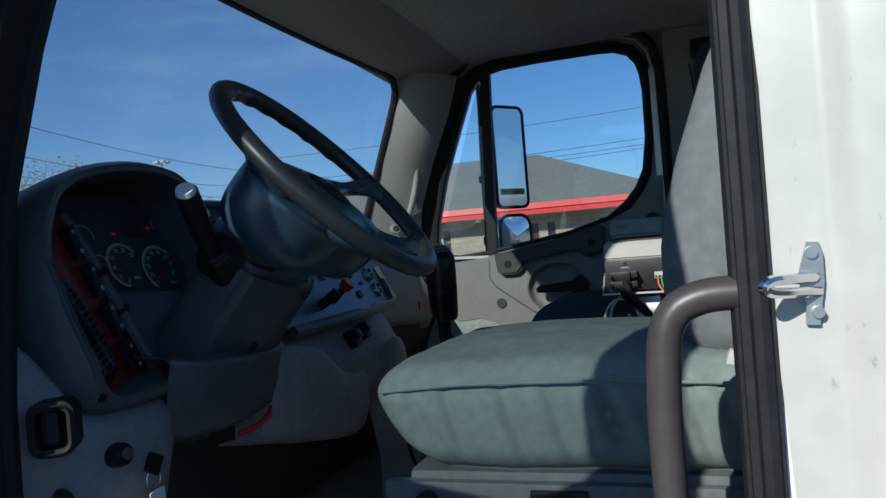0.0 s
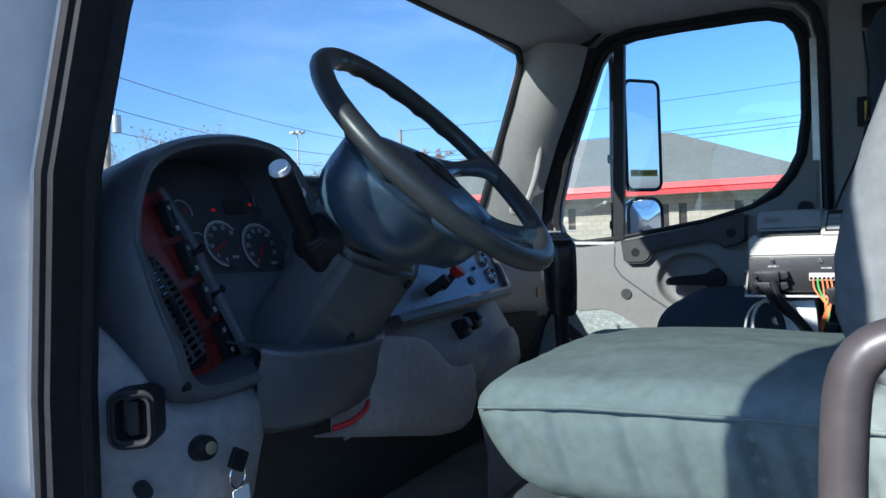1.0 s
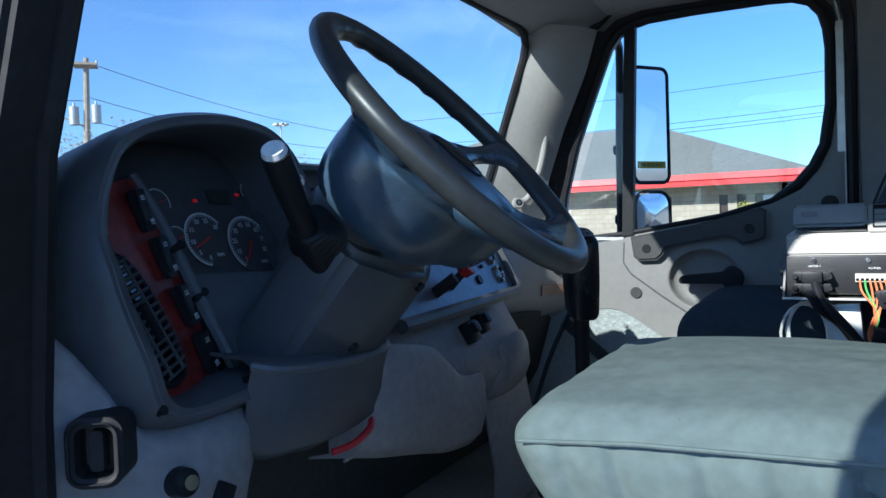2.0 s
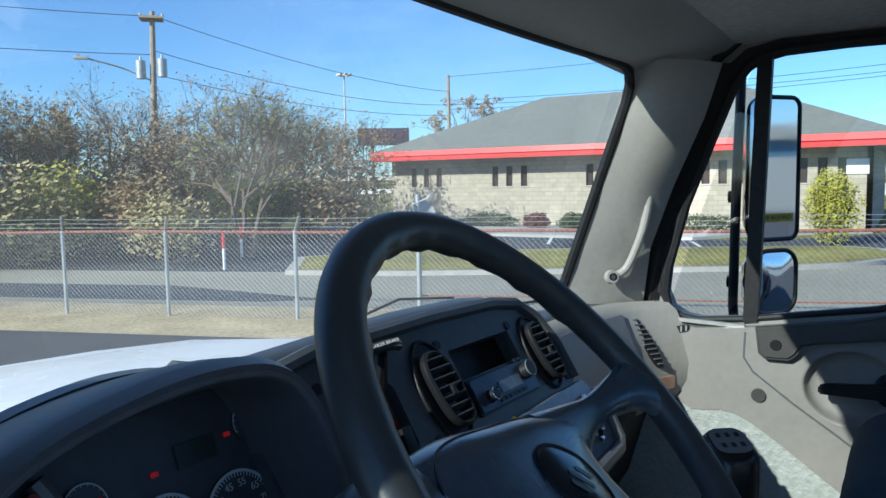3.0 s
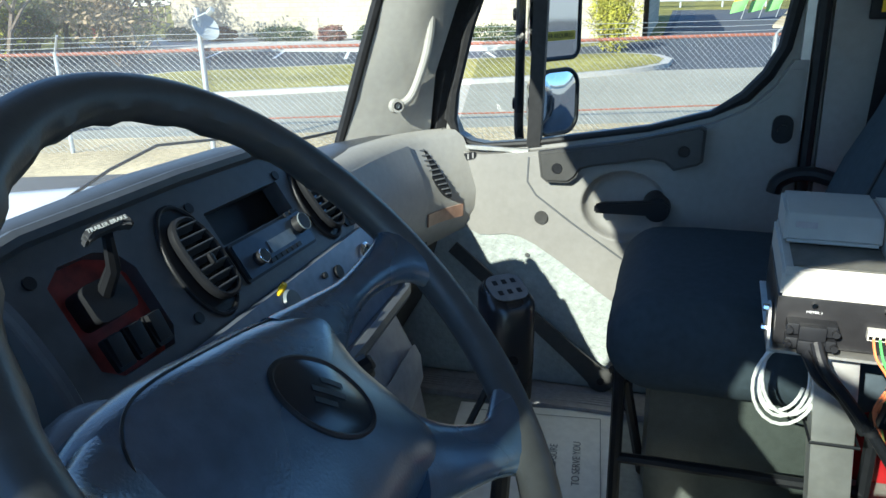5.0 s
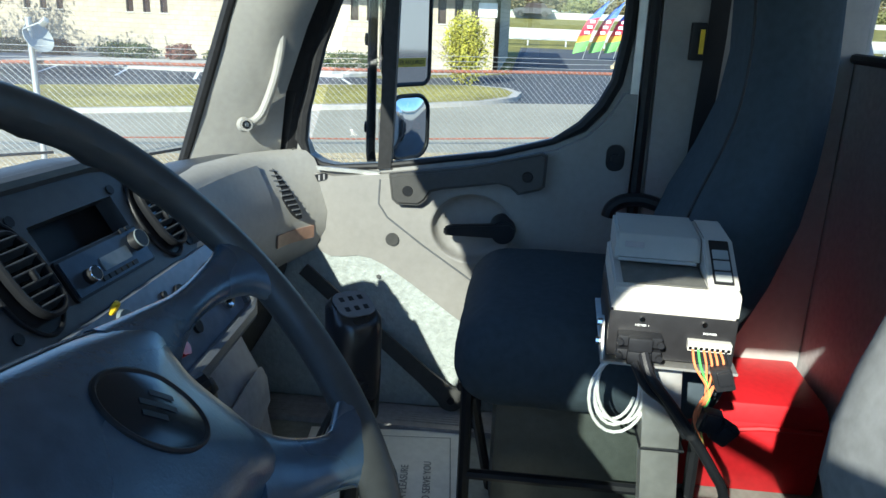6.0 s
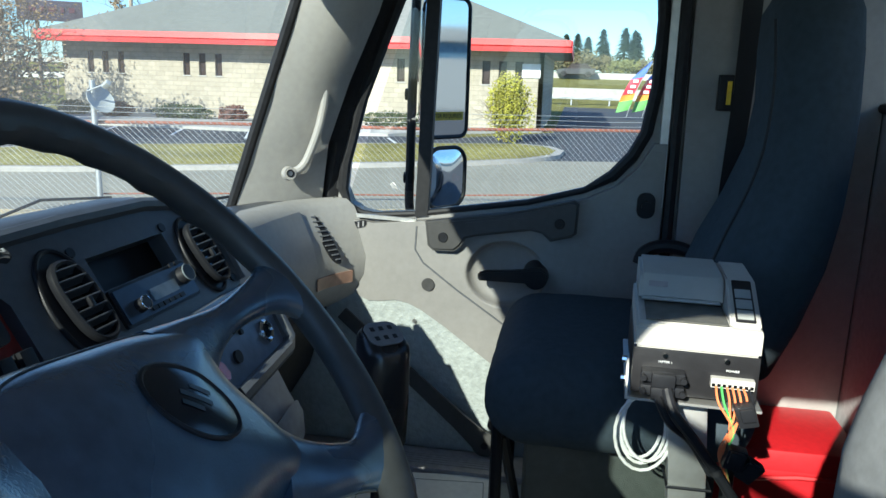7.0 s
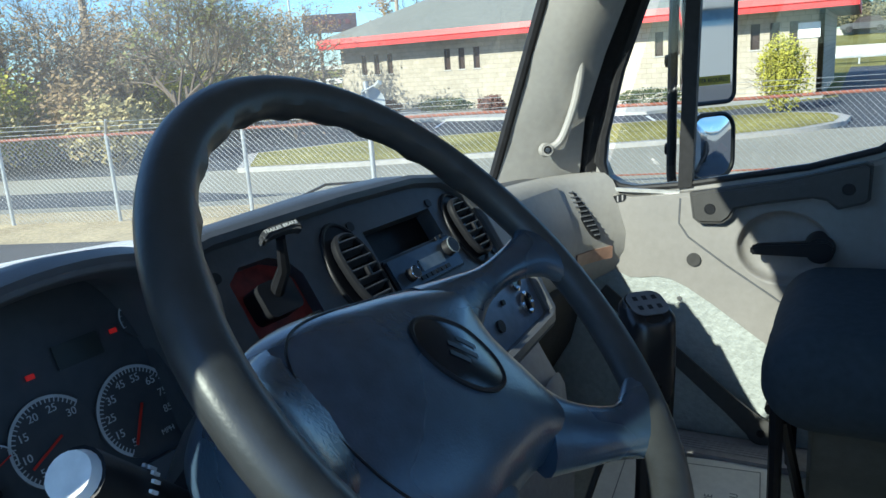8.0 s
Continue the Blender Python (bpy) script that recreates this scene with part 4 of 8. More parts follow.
part("control_rib", bm, M_RUBBER, ctl)
bm = bmesh.new()
disc(bm, (-0.915, 0.262, 1.555), (-0.5, -0.85, 0), 0.011, 0.03, 16)
part("plug", bm, M_BLACK, knee)
# key and tag, hanging from the lock
key = thing("key", (-0.81, 0.195, 1.575), "ignition key with a white paper tag on a ring", "key")
bm = bmesh.new()
box(bm, (-0.805, 0.196, 1.572), (0.028, 0.010, 0.03), Euler((0, radians(30), 0)).to_matrix(), 0.004)
part("key_head", bm, M_BLACK, key)
bm = bmesh.new()
tube(bm, [(-0.808 + 0.015 * math.cos(t), 0.195, 1.55 + 0.017 * math.sin(t)) for t in [2 * math.pi * i / 20 for i in range(20)]], 0.0012, 5, closed=True)
part("key_ring", bm, M_CHROME, key)
bm = bmesh.new()
tp = Plane((-0.802, 0.194, 1.50), (0.97, 0, 0.1), (-0.1, 0, 0.97))
tp.slab(bm, 0, 0, 0.032, 0.066, 0.003, 0, 0.001)
part("paper_tag", bm, M_PAPER, key, "white paper tag")

# glove box side of the dash
glove = thing("glove_box", (0.62, 0.46, 1.60), "light grey glove box with tan wood strip and side vent", "glove box")


def gy(x):
    return 0.455 - 0.03 * max(0, (x - 0.5) / 0.3) ** 2 - 0.045 * max(0, (x - 0.8) / 0.15) ** 2


bm = bmesh.new()
rows = []
for i in range(15):
    x = 0.20 + i * 0.77 / 14
    y = gy(x)
    e = max(0, (x - 0.85) / 0.12)
    rows.append([(x, y + 0.05, 1.895 - 0.03 * (x - 0.2)), (x, y + 0.015, 1.893 - 0.03 * (x - 0.2)), (x, y - 0.005, 1.87 - 0.02 * (x - 0.2)), (x, y - 0.035, 1.79), (x, y - 0.055, 1.72), (x, y - 0.05, 1.655 + 0.02 * e), (x, y - 0.02, 1.59 + 0.03 * e), (x, y + 0.08, 1.56)])
sheet(bm, rows)
thick(bm, -0.006)
part("body", bm, M_TRIM, glove, angle=60)
bm = bmesh.new()
rows = []
for i in range(11):
    x = 0.30 + i * 0.50 / 10
    y = gy(x) - 0.008
    rows.append([(x, y - 0.004, 1.862), (x, y - 0.035, 1.79), (x, y - 0.052, 1.725), (x, y - 0.052, 1.70)])
sheet(bm, rows)
thick(bm, -0.004)
part("lid", bm, M_TRIM, glove, "slightly proud grey lid")
bm = bmesh.new()
rows = []
for i in range(9):
    x = 0.80 + i * 0.12 / 8
    y = gy(x) - 0.006
    rows.append([(x, y - 0.058, 1.688), (x, y - 0.056, 1.655)])
sheet(bm, rows)
thick(bm, -0.004)
part("wood_strip", bm, M_WOODT, glove, "tan wood strip")
vpl = Plane((0.858, gy(0.858) - 0.043, 1.785), (0.80, -0.60, 0), (0, 0.42, 0.9))
bm = bmesh.new()
prism(bm, [vpl(0.019 * math.cos(t) + 0.03 * math.sin(t) * -1, 0.072 * math.sin(t), -0.008) for t in [2 * math.pi * i / 24 for i in range(24)]], vpl.n * 0.011)
dv = part("defrost_vent", bm, M_BLACK, glove, "black side vent with fins")
for i in range(10):
    b = -0.06 + i * 0.0133
    bm = bmesh.new()
    box(bm, vpl(-0.03 * b / 0.072, b, 0.0035), (0.030 * (1 - (b / 0.072) ** 2) ** 0.5, 0.0035, 0.008), vpl.rot())
    part("fin", bm, M_DASHMID, dv)

# steering column and wheel
col = thing("steering_column", (-0.54, 0.30, 1.45), "slate grey steering column shroud fixed under the dash", "steering column")
AX = Vector((0.0, -0.655, 0.755))
NU = Vector((0.0, 0.755, 0.655))


def on_col(x, s, h):
    return Vector((x, 0.13, 1.785)) + AX * s + NU * h


SECT = ((-0.650, 0.020), (-0.654, 0.085), (-0.644, 0.115), (-0.610, 0.130), (-0.50, 0.130), (-0.445, 0.10), (-0.428, 0.012), (-0.50, -0.032), (-0.575, -0.022))
bm = bmesh.new()
rows = []
for s, k, hk in ((-0.32, 0.85, 0.9), (-0.20, 0.97, 1.0), (-0.12, 1.0, 1.0), (0.0, 1.0, 1.0), (0.050, 0.99, 1.0), (0.070, 0.94, 0.92)):
    ring = [on_col(-0.54 + (x + 0.54) * k, s, 0.04 + (h - 0.04) * hk) for x, h in SECT]
    rows.append(ring + [ring[0]])
sheet(bm, rows)
bmesh.ops.remove_doubles(bm, verts=bm.verts, dist=1e-5)
bmesh.ops.holes_fill(bm, edges=bm.edges)
bmesh.ops.bevel(bm, geom=[e for e in bm.edges if len(e.link_faces) == 2 and e.calc_face_angle(0) > 0.4], offset=0.012, segments=3, affect="EDGES")
part("shroud", bm, M_DASH, col, angle=40)
bm = bmesh.new()
rows = []
for s, k in ((-0.03, 0.9), (0.02, 1.0), (0.06, 1.0), (0.085, 0.94), (0.098, 0.80), (0.102, 0.55), (0.103, 0.02)):
    rows.append([on_col(-0.575 + 0.072 * k * math.cos(t), s, 0.092 + 0.070 * k * math.sin(t)) for t in [math.pi * 2 * i / 28 for i in range(29)]])
sheet(bm, rows)
part("column_collar", bm, M_DASH, col, angle=60)
bm = bmesh.new()
prism(bm, [(-0.605 + 0.095 * math.cos(t), 0.36 + 0.362 * (-0.085 + 0.085 * math.sin(t)) - 0.014, 1.735 + 0.085 * math.sin(t)) for t in [2 * math.pi * i / 28 for i in range(28)]], (0, 0.004, 0))
part("column_opening", bm, M_SCREEN, col, "dark opening round the column")
bm = bmesh.new()
rows = []
COVER = ((-0.715, 0.225, 1.712, 1.590), (-0.69, 0.195, 1.704, 1.582), (-0.62, 0.170, 1.700, 1.580), (-0.54, 0.163, 1.698, 1.584), (-0.475, 0.168, 1.700, 1.592), (-0.440, 0.19, 1.705, 1.605), (-0.430, 0.24, 1.705, 1.62))
for x, y, z0, z1 in COVER:
    rows.append([(x, y + 0.10, z0 + 0.01), (x, y + 0.015, z0 + 0.004), (x, y, z0 - 0.006), (x, y + 0.008, z0 - 0.03), (x, y + 0.02, z1 + 0.012), (x, y + 0.04, z1), (x, 0.36, z1 + 0.02)])
sheet(bm, rows)
thick(bm, -0.005)
part("lower_cover", bm, M_DASH, col, angle=50)
bm = bmesh.new()
tube(bm, curve_pts([(x, y, z0 - 0.002) for x, y, z0, z1 in COVER], 3), 0.007, 8)
part("cover_lip", bm, M_DASHMID, col)
for p in (on_col(-0.597, -0.058, -0.034), on_col(-0.53, 0.05, -0.036)):
    bm = bmesh.new()
    disc(bm, p, NU * -1, 0.008, 0.006, 12)
    part("screw", bm, M_BLACK, col)
bm = bmesh.new()
tube(bm, curve_pts([(-0.585, 0.195, 1.562), (-0.555, 0.178, 1.568), (-0.51, 0.176, 1.582), (-0.480, 0.195, 1.592)], 3), 0.0055, 8)
part("release_handle", bm, M_REDK, col, "red release handle")
# stalk with a white-capped knob and a rubber gaiter
B0, B1 = Vector((-0.667, 0.158, 1.872)), Vector((-0.778, 0.121, 1.978))
bm = bmesh.new()
rows = []
way = (B1 - B0).normalized()
for i in range(13):
    f = i / 12
    c = on_col(-0.646, 0.046, 0.080).lerp(B0 + way * 0.022, f)
    h = 0.041 - 0.020 * f + 0.0032 * (i % 2)
    ring = []
    for x, y in rrect(h * 2, h * 1.86, h * 0.5, 4):
        off = AX * x + NU * y
        ring.append(c + off - way * (off.dot(way) * f))
    rows.append(ring + ring[:1])
sheet(bm, rows)
bmesh.ops.remove_doubles(bm, verts=bm.verts, dist=1e-5)
bmesh.ops.holes_fill(bm, edges=bm.edges)
part("gaiter", bm, M_RUBBER, col, "black ribbed rubber gaiter", angle=60)
bm = bmesh.new()
tube(bm, [B0, B0 + (B1 - B0) * 0.35, B0 + (B1 - B0) * 0.7, B1], [0.0165, 0.0170, 0.0185, 0.0185], 16)
stalk = part("turn_signal_stalk", bm, M_BLACK, col, "black stalk with a white end button")
bm = bmesh.new()
disc(bm, B1 + (B1 - B0).normalized() * 0.003, B1 - B0, 0.0165, 0.008, 20, 0.014)
part("end_button", bm, M_LIGHTINK, stalk)
sp = Plane(B0 + (B1 - B0) * 0.66, (-0.3, -0.9, 0.0), (B1 - B0))
for i in range(5):
    bm = bmesh.new()
    a = -1.9 + i * 0.34
    c = B0 + (B1 - B0) * 0.62 + sp.u * (0.0208 * math.cos(a)) + sp.n * (0.0208 * math.sin(a))
    box(bm, c, (0.0022, 0.0022, 0.008), (B1 - B0).to_track_quat("Z", "Y").to_matrix())
    part("stalk_mark", bm, M_LIGHTINK, stalk)
bm = bmesh.new()
tube(bm, [(-0.44, 0.12, 1.86), (-0.38, 0.09, 1.875), (-0.33, 0.06, 1.885)], [0.008, 0.009, 0.011], 10)
part("short_lever", bm, M_BLACK, col)

HUB, WT = Vector((-0.533, 0.003, 2.004)), 47.4
WR = Euler((radians(WT), radians(2.0), radians(3.6))).to_matrix()
WP = Plane(HUB, WR @ Vector((1, 0, 0)), WR @ Vector((0, 1, 0)))
wheel = thing("steering_wheel", HUB - WP.n * 0.06, "black four-spoke steering wheel with a padded centre", "steering wheel")
N = 96
RC, RT = 0.2300, 0.0172
bm = bmesh.new()
rings = []
for i in range(N):
    a = 2 * math.pi * i / N
    wob = 0.0
    if 0.12 * math.pi < a < 0.88 * math.pi:
        wob = 0.0026 * max(0, math.sin(a * 26))
    ring = []
    for j in range(14):
        b = 2 * math.pi * j / 14
        r = RT * (1.0 + 0.05 * math.cos(2 * b)) + (wob if math.cos(b) < 0 and math.sin(b) < 0.6 else 0)
        ring.append(bm.verts.new(WP((RC + r * math.cos(b)) * math.cos(a), (RC + r * math.cos(b)) * math.sin(a), r * math.sin(b))))
    rings.append(ring)
for i in range(N):
    for j in range(14):
        bm.faces.new((rings[i][j], rings[(i + 1) % N][j], rings[(i + 1) % N][(j + 1) % 14], rings[i][(j + 1) % 14]))
part("rim", bm, M_WHEEL, wheel, "black moulded rim with finger grips")
# padded centre, domed, with a deep bowl behind it
PADC = (-0.035, -0.030)
_ol = [(p.x - PADC[0], p.y - PADC[1]) for p in curve_pts([(x, y, 0) for x, y in (
    (0.088, 0.028), (0.02, 0.048), (-0.05, 0.059), (-0.11, 0.066), (-0.162, 0.060), (-0.193, 0.035), (-0.202, -0.01), (-0.192, -0.06), (-0.155, -0.105), (-0.10, -0.124),
    (-0.04, -0.124), (0.02, -0.128), (0.062, -0.138), (0.090, -0.128), (0.086, -0.08), (0.076, -0.03), (0.082, 0.002))], 6, closed=True)]
_or = sorted((math.atan2(y, x), math.hypot(x, y)) for x, y in _ol)


def pad_reach(a):
    """Distance from the pad's middle to its edge at the angle a."""
    return float(np.interp((a + math.pi) % (2 * math.pi) - math.pi, [q[0] for q in _or], [q[1] for q in _or], period=2 * math.pi))


def pad_face(f):
    return -0.009 - 0.011 * f * f - 0.020 * f ** 10


def pad_point(f, a, c):
    r = f * pad_reach(a)
    return WP(PADC[0] + r * math.cos(a), PADC[1] + r * math.sin(a), c)


def on_pad(x, y, lift=0.0):
    a, r = math.atan2(y - PADC[1], x - PADC[0]), math.hypot(x - PADC[0], y - PADC[1])
    return WP(x, y, pad_face(min(1.0, r / pad_reach(a))) + lift)


bm = bmesh.new()
AN = [2 * math.pi * i / 120 for i in range(121)]
rows = [[pad_point(f, a, pad_face(f)) for a in AN] for f in (0.03, 0.2, 0.36, 0.5, 0.62, 0.72, 0.8, 0.86, 0.91, 0.95, 0.98, 1.0)]
rows += [[pad_point(f, a, c) for a in AN] for f, c in ((0.998, -0.052), (0.99, -0.075), (0.97, -0.098), (0.925, -0.119), (0.84, -0.135), (0.66, -0.146), (0.42, -0.150), (0.2, -0.150))]
sheet(bm, rows)
bmesh.ops.remove_doubles(bm, verts=bm.verts, dist=1e-5)
bmesh.ops.holes_fill(bm, edges=bm.edges)
pad = part("centre_pad", bm, M_PAD, wheel, "blue-black grained padded centre", angle=60)


def spoke(ctrl):
    """A flat bar from the pad to the rim, flared at both ends; ctrl: x, y, height, half width, half thickness."""
    mid = curve_pts([q[:3] for q in ctrl], 5)
    wid = curve_pts([(q[3], q[4], 0) for q in ctrl], 5)
    bm = bmesh.new()
    rows = []
    for i, p in enumerate(mid):
        d = (mid[min(i + 1, len(mid) - 1)] - mid[max(i - 1, 0)])
        sx, sy = Vector((-d.y, d.x)).normalized()
        ring = []
        for j in range(16):
            t = 2 * math.pi * j / 16
            k = wid[i].x * math.copysign(abs(math.cos(t)) ** 0.8, math.cos(t))
            ring.append(WP(p.x + sx * k, p.y + sy * k, p.z + wid[i].y * math.sin(t)))
        rows.append(ring + ring[:1])
    sheet(bm, rows)
    bmesh.ops.remove_doubles(bm, verts=bm.verts, dist=1e-6)
    bmesh.ops.holes_fill(bm, edges=bm.edges)
    part("spoke", bm, M_PAD, wheel, angle=60)


spoke(((0.03, 0.006, -0.034, 0.040, 0.016), (0.082, 0.012, -0.030, 0.024, 0.014), (0.125, 0.013, -0.024, 0.0155, 0.012), (0.17, 0.012, -0.014, 0.0175, 0.012), (0.205, 0.008, -0.004, 0.028, 0.013), (0.229, 0.004, 0.0, 0.052, 0.014)))
spoke(((0.045, -0.105, -0.036, 0.048, 0.016), (0.070, -0.130, -0.032, 0.034, 0.015), (0.096, -0.151, -0.022, 0.026, 0.014), (0.120, -0.168, -0.010, 0.027, 0.014), (0.145, -0.179, 0.0, 0.046, 0.014)))
spoke(((-0.15, 0.0, -0.036, 0.058, 0.018), (-0.19, 0.0, -0.026, 0.050, 0.016), (-0.212, 0.0, -0.010, 0.055, 0.015), (-0.229, 0.0, 0.0, 0.070, 0.014)))
spoke(((-0.08, -0.095, -0.038, 0.050, 0.018), (-0.105, -0.130, -0.032, 0.038, 0.016), (-0.122, -0.158, -0.020, 0.032, 0.015), (-0.136, -0.178, -0.008, 0.036, 0.014), (-0.143, -0.187, 0.0, 0.048, 0.014)))
bm = bmesh.new()
seam = curve_pts([(x, y, 0) for x, y in ((0.070, -0.045), (0.074, -0.02), (0.082, 0.008), (0.074, 0.026), (0.02, 0.042), (-0.06, 0.054), (-0.115, 0.058), (-0.147, 0.047), (-0.163, 0.022), (-0.166, -0.008), (-0.160, -0.045), (-0.15, -0.07))], 6)
tube(bm, [on_pad(p.x, p.y, 0.0002) for p in seam], 0.0010, 6)
part("seam", bm, M_BLACK, pad)
BC, BA = Vector((-0.016, -0.022)), radians(-48)


def badge_pt(x, y, lift):
    return on_pad(BC.x + x * math.cos(BA) - y * math.sin(BA), BC.y + x * math.sin(BA) + y * math.cos(BA), lift)


ell = [(0.0445 * math.cos(t), 0.0300 * math.sin(t)) for t in [2 * math.pi * i / 40 for i in range(41)]]
bm = bmesh.new()
sheet(bm, [[badge_pt(x * f, y * f, h) for x, y in ell] for f, h in ((1.0, -0.002), (1.0, 0.0010), (0.92, 0.0016), (0.6, 0.0028), (0.3, 0.0034), (0.02, 0.0036))])
badge = part("badge", bm, mat("gloss_black", (0.010, 0.012, 0.016), 0.16), pad, "gloss black oval badge", angle=70)
bm = bmesh.new()
tube(bm, [badge_pt(x, y, 0.0006) for x, y in ell[:-1]], 0.0022, 6, closed=True)
part("badge_ring", bm, M_BLACK, badge)
bm = bmesh.new()
for k, w in ((-0.008, 0.020), (0.001, 0.030), (0.010, 0.020)):
    sheet(bm, [[badge_pt(x + 0.5 * k, k + dy, 0.0040) for x in (-w / 2, 0, w / 2)] for dy in (-0.0022, 0.0022)])
part("badge_emblem", bm, mat("dark_emblem", (0.030, 0.033, 0.038), 0.3, 0.5), badge)

# seats
def cushion(bm, c, size, crown=0.02, round_=0.06, wrinkle=0.0, n=14, seed=0, pleats=(), nose=0.0):
    """A soft block: rounded, crowned, a little uneven."""
    hx, hy, hz = size[0] / 2, size[1] / 2, size[2] / 2
    bmesh.ops.create_cube(bm, size=2)
    bmesh.ops.subdivide_edges(bm, edges=bm.edges[:], cuts=n, use_grid_fill=True)
    for v in bm.verts:
        u = v.co.copy()
        p = Vector((u.x * hx, u.y * hy, u.z * hz))
        q = Vector((max(-hx + round_, min(hx - round_, p.x)), max(-hy + round_, min(hy - round_, p.y)), max(-hz + min(round_, hz * 0.9), min(hz - min(round_, hz * 0.9), p.z))))
        d = p - q
        if d.length > 1e-6:
            m = max(abs(d.x) / round_, abs(d.y) / round_, abs(d.z) / min(round_, hz * 0.9))
            p = q + d.normalized() * round_ * m if d.length > round_ * m else p
        p.z += crown * (1 - u.x * u.x) * (1 - u.y * u.y) * (1 if u.z > 0 else -0.2)
        if wrinkle:
            w = noise.noise(Vector((p.x * 9 + seed, p.y * 9, p.z * 5))) + 0.5 * noise.noise(Vector((p.x * 25 + seed, p.y * 20, p.z * 6)))
            p += p.normalized() * wrinkle * w
        low = max(0.0, (0.75 - u.z) / 1.75)
        p.y -= nose * low ** 1.6 * max(0.0, u.y)
        p.x += nose * 0.45 * low ** 2 * (-u.x)
        for y0, deep in pleats:
            if u.x < -0.6:
                p.x += deep * math.exp(-((p.y - y0 - 0.02 * u.z) / 0.007) ** 2) * max(0.0, 1 - (u.z - 0.1) ** 2 * 1.2)
                p.x -= 0.5 * deep * math.exp(-((p.y - y0 - 0.018 - 0.02 * u.z) / 0.009) ** 2) * max(0.0, 1 - (u.z - 0.1) ** 2 * 1.2)
        v.co = p
    bmesh.ops.translate(bm, vec=Vector(c), verts=bm.verts)


def seat_back(bm, x0, x1, prof, bolster=0.03, n=12):
    """A backrest: prof is a list of (z, y_front, y_rear, half-width scale)."""
    cx, hw = (x0 + x1) / 2, (x1 - x0) / 2
    rows = []
    for z, yf, yr, k in prof:
        ring = []
        for i in range(n + 1):
            u = -1 + 2 * i / n
            s = (1 - abs(u) ** 11)
            ring.append((cx + u * hw * k, yf + (yr - yf) * 0.5 * (1 - s) + bolster * abs(u) ** 2.5 * s, z))
        for i in range(n + 1):
            u = 1 - 2 * i / n
            s = (1 - abs(u) ** 6)
            ring.append((cx + u * hw * k, yr - (yr - yf) * 0.5 * (1 - s), z))
        rows.append(ring + [ring[0]])
    sheet(bm, rows)
    bmesh.ops.remove_doubles(bm, verts=bm.verts, dist=1e-4)
    bmesh.ops.holes_fill(bm, edges=bm.edges)


ds = thing("driver_seat", (-0.53, -0.45, FLOOR), "grey-green cloth driver seat with a worn cushion cover", "seat")
bm = bmesh.new()
cushion(bm, (-0.535, -0.435, 1.625), (0.53, 0.56, 0.155), 0.026, 0.05, 0.006, n=96, pleats=((0.20, 0.004), (0.15, 0.007), (0.07, 0.006), (0.01, 0.005), (-0.055, 0.016), (-0.10, 0.010), (-0.16, 0.007), (-0.20, 0.006)), nose=0.075)
seat_c = part("cushion", bm, M_SEAT, ds, "grey-green cloth cushion with creases", angle=80)
bm = bmesh.new()
tube(bm, [(-0.795, -0.18, 1.672), (-0.803, -0.3, 1.682), (-0.803, -0.5, 1.684), (-0.795, -0.68, 1.675)], 0.0022, 6)
part("piping", bm, M_SEAT, seat_c)
bm = bmesh.new()
tube(bm, [(-0.77, -0.33, 1.699), (-0.6, -0.335, 1.712), (-0.4, -0.335, 1.710), (-0.30, -0.33, 1.70)], 0.0016, 6)
part("seam", bm, M_SEAT, seat_c)
bm = bmesh.new()
seat_back(bm, -0.765, -0.165, [(1.70, -0.610, -0.70, 0.94), (1.73, -0.590, -0.72, 0.98), (1.78, -0.574, -0.735, 1.0), (1.84, -0.574, -0.755, 1.0), (1.90, -0.586, -0.765, 1.0), (1.96, -0.604, -0.78, 1.0), (2.02, -0.626, -0.795, 0.99), (2.07, -0.644, -0.81, 0.97), (2.105, -0.660, -0.82, 0.93), (2.128, -0.682, -0.82, 0.87), (2.138, -0.72, -0.80, 0.78)], 0.04, 24)
part("backrest", bm, M_SEATC, ds, "dark grey cloth backrest", angle=80)
bm = bmesh.new()
box(bm, (-0.765, -0.655, 1.685), (0.02, 0.060, 0.045), Euler((0.3, 0, 0)).to_matrix(), 0.008)
part("recliner_cover", bm, M_CREAM, ds, "white plastic recliner cover")
for y0, y1, r in ((-0.655, -0.63, 0.008), (-0.69, -0.67, 0.006), (-0.72, -0.70, 0.007)):
    bm = bmesh.new()
    tube(bm, curve_pts([(-0.80, y0, 1.66), (-0.83, y0 + 0.01, 1.55), (-0.82, y1, 1.40), (-0.80, y1 - 0.02, 1.22)], 4), r, 8)
    part("belt_strap", bm, M_BLACK, ds)
bm = bmesh.new()
box(bm, (-0.535, -0.44, 1.36), (0.46, 0.48, 0.40), bevel=0.02)
base = part("seat_base", bm, M_BASE, ds, "charcoal vinyl seat base")
bm = bmesh.new()
box(bm, (-0.77, -0.42, 1.505), (0.02, 0.50, 0.085), bevel=0.008)
part("side_panel", bm, M_BASE, base)
bm = bmesh.new()
disc(bm, (-0.785, -0.235, 1.52), (-1, 0, 0), 0.016, 0.02, 20)
part("adjuster_knob", bm, M_BLACK, base)
bm = bmesh.new()
box(bm, (-0.783, -0.415, 1.515), (0.012, 0.075, 0.05), bevel=0.004)
part("valve_plate", bm, M_BLACK, base)
bm = bmesh.new()
prism(bm, [(-0.790, -0.415 + y, 1.500 + z) for y, z in ((-0.008, 0), (0.008, 0), (0.008, 0.004), (0.0, 0.010), (-0.008, 0.004))], (-0.001, 0, 0))
part("arrow_mark", bm, M_LIGHTINK, base)

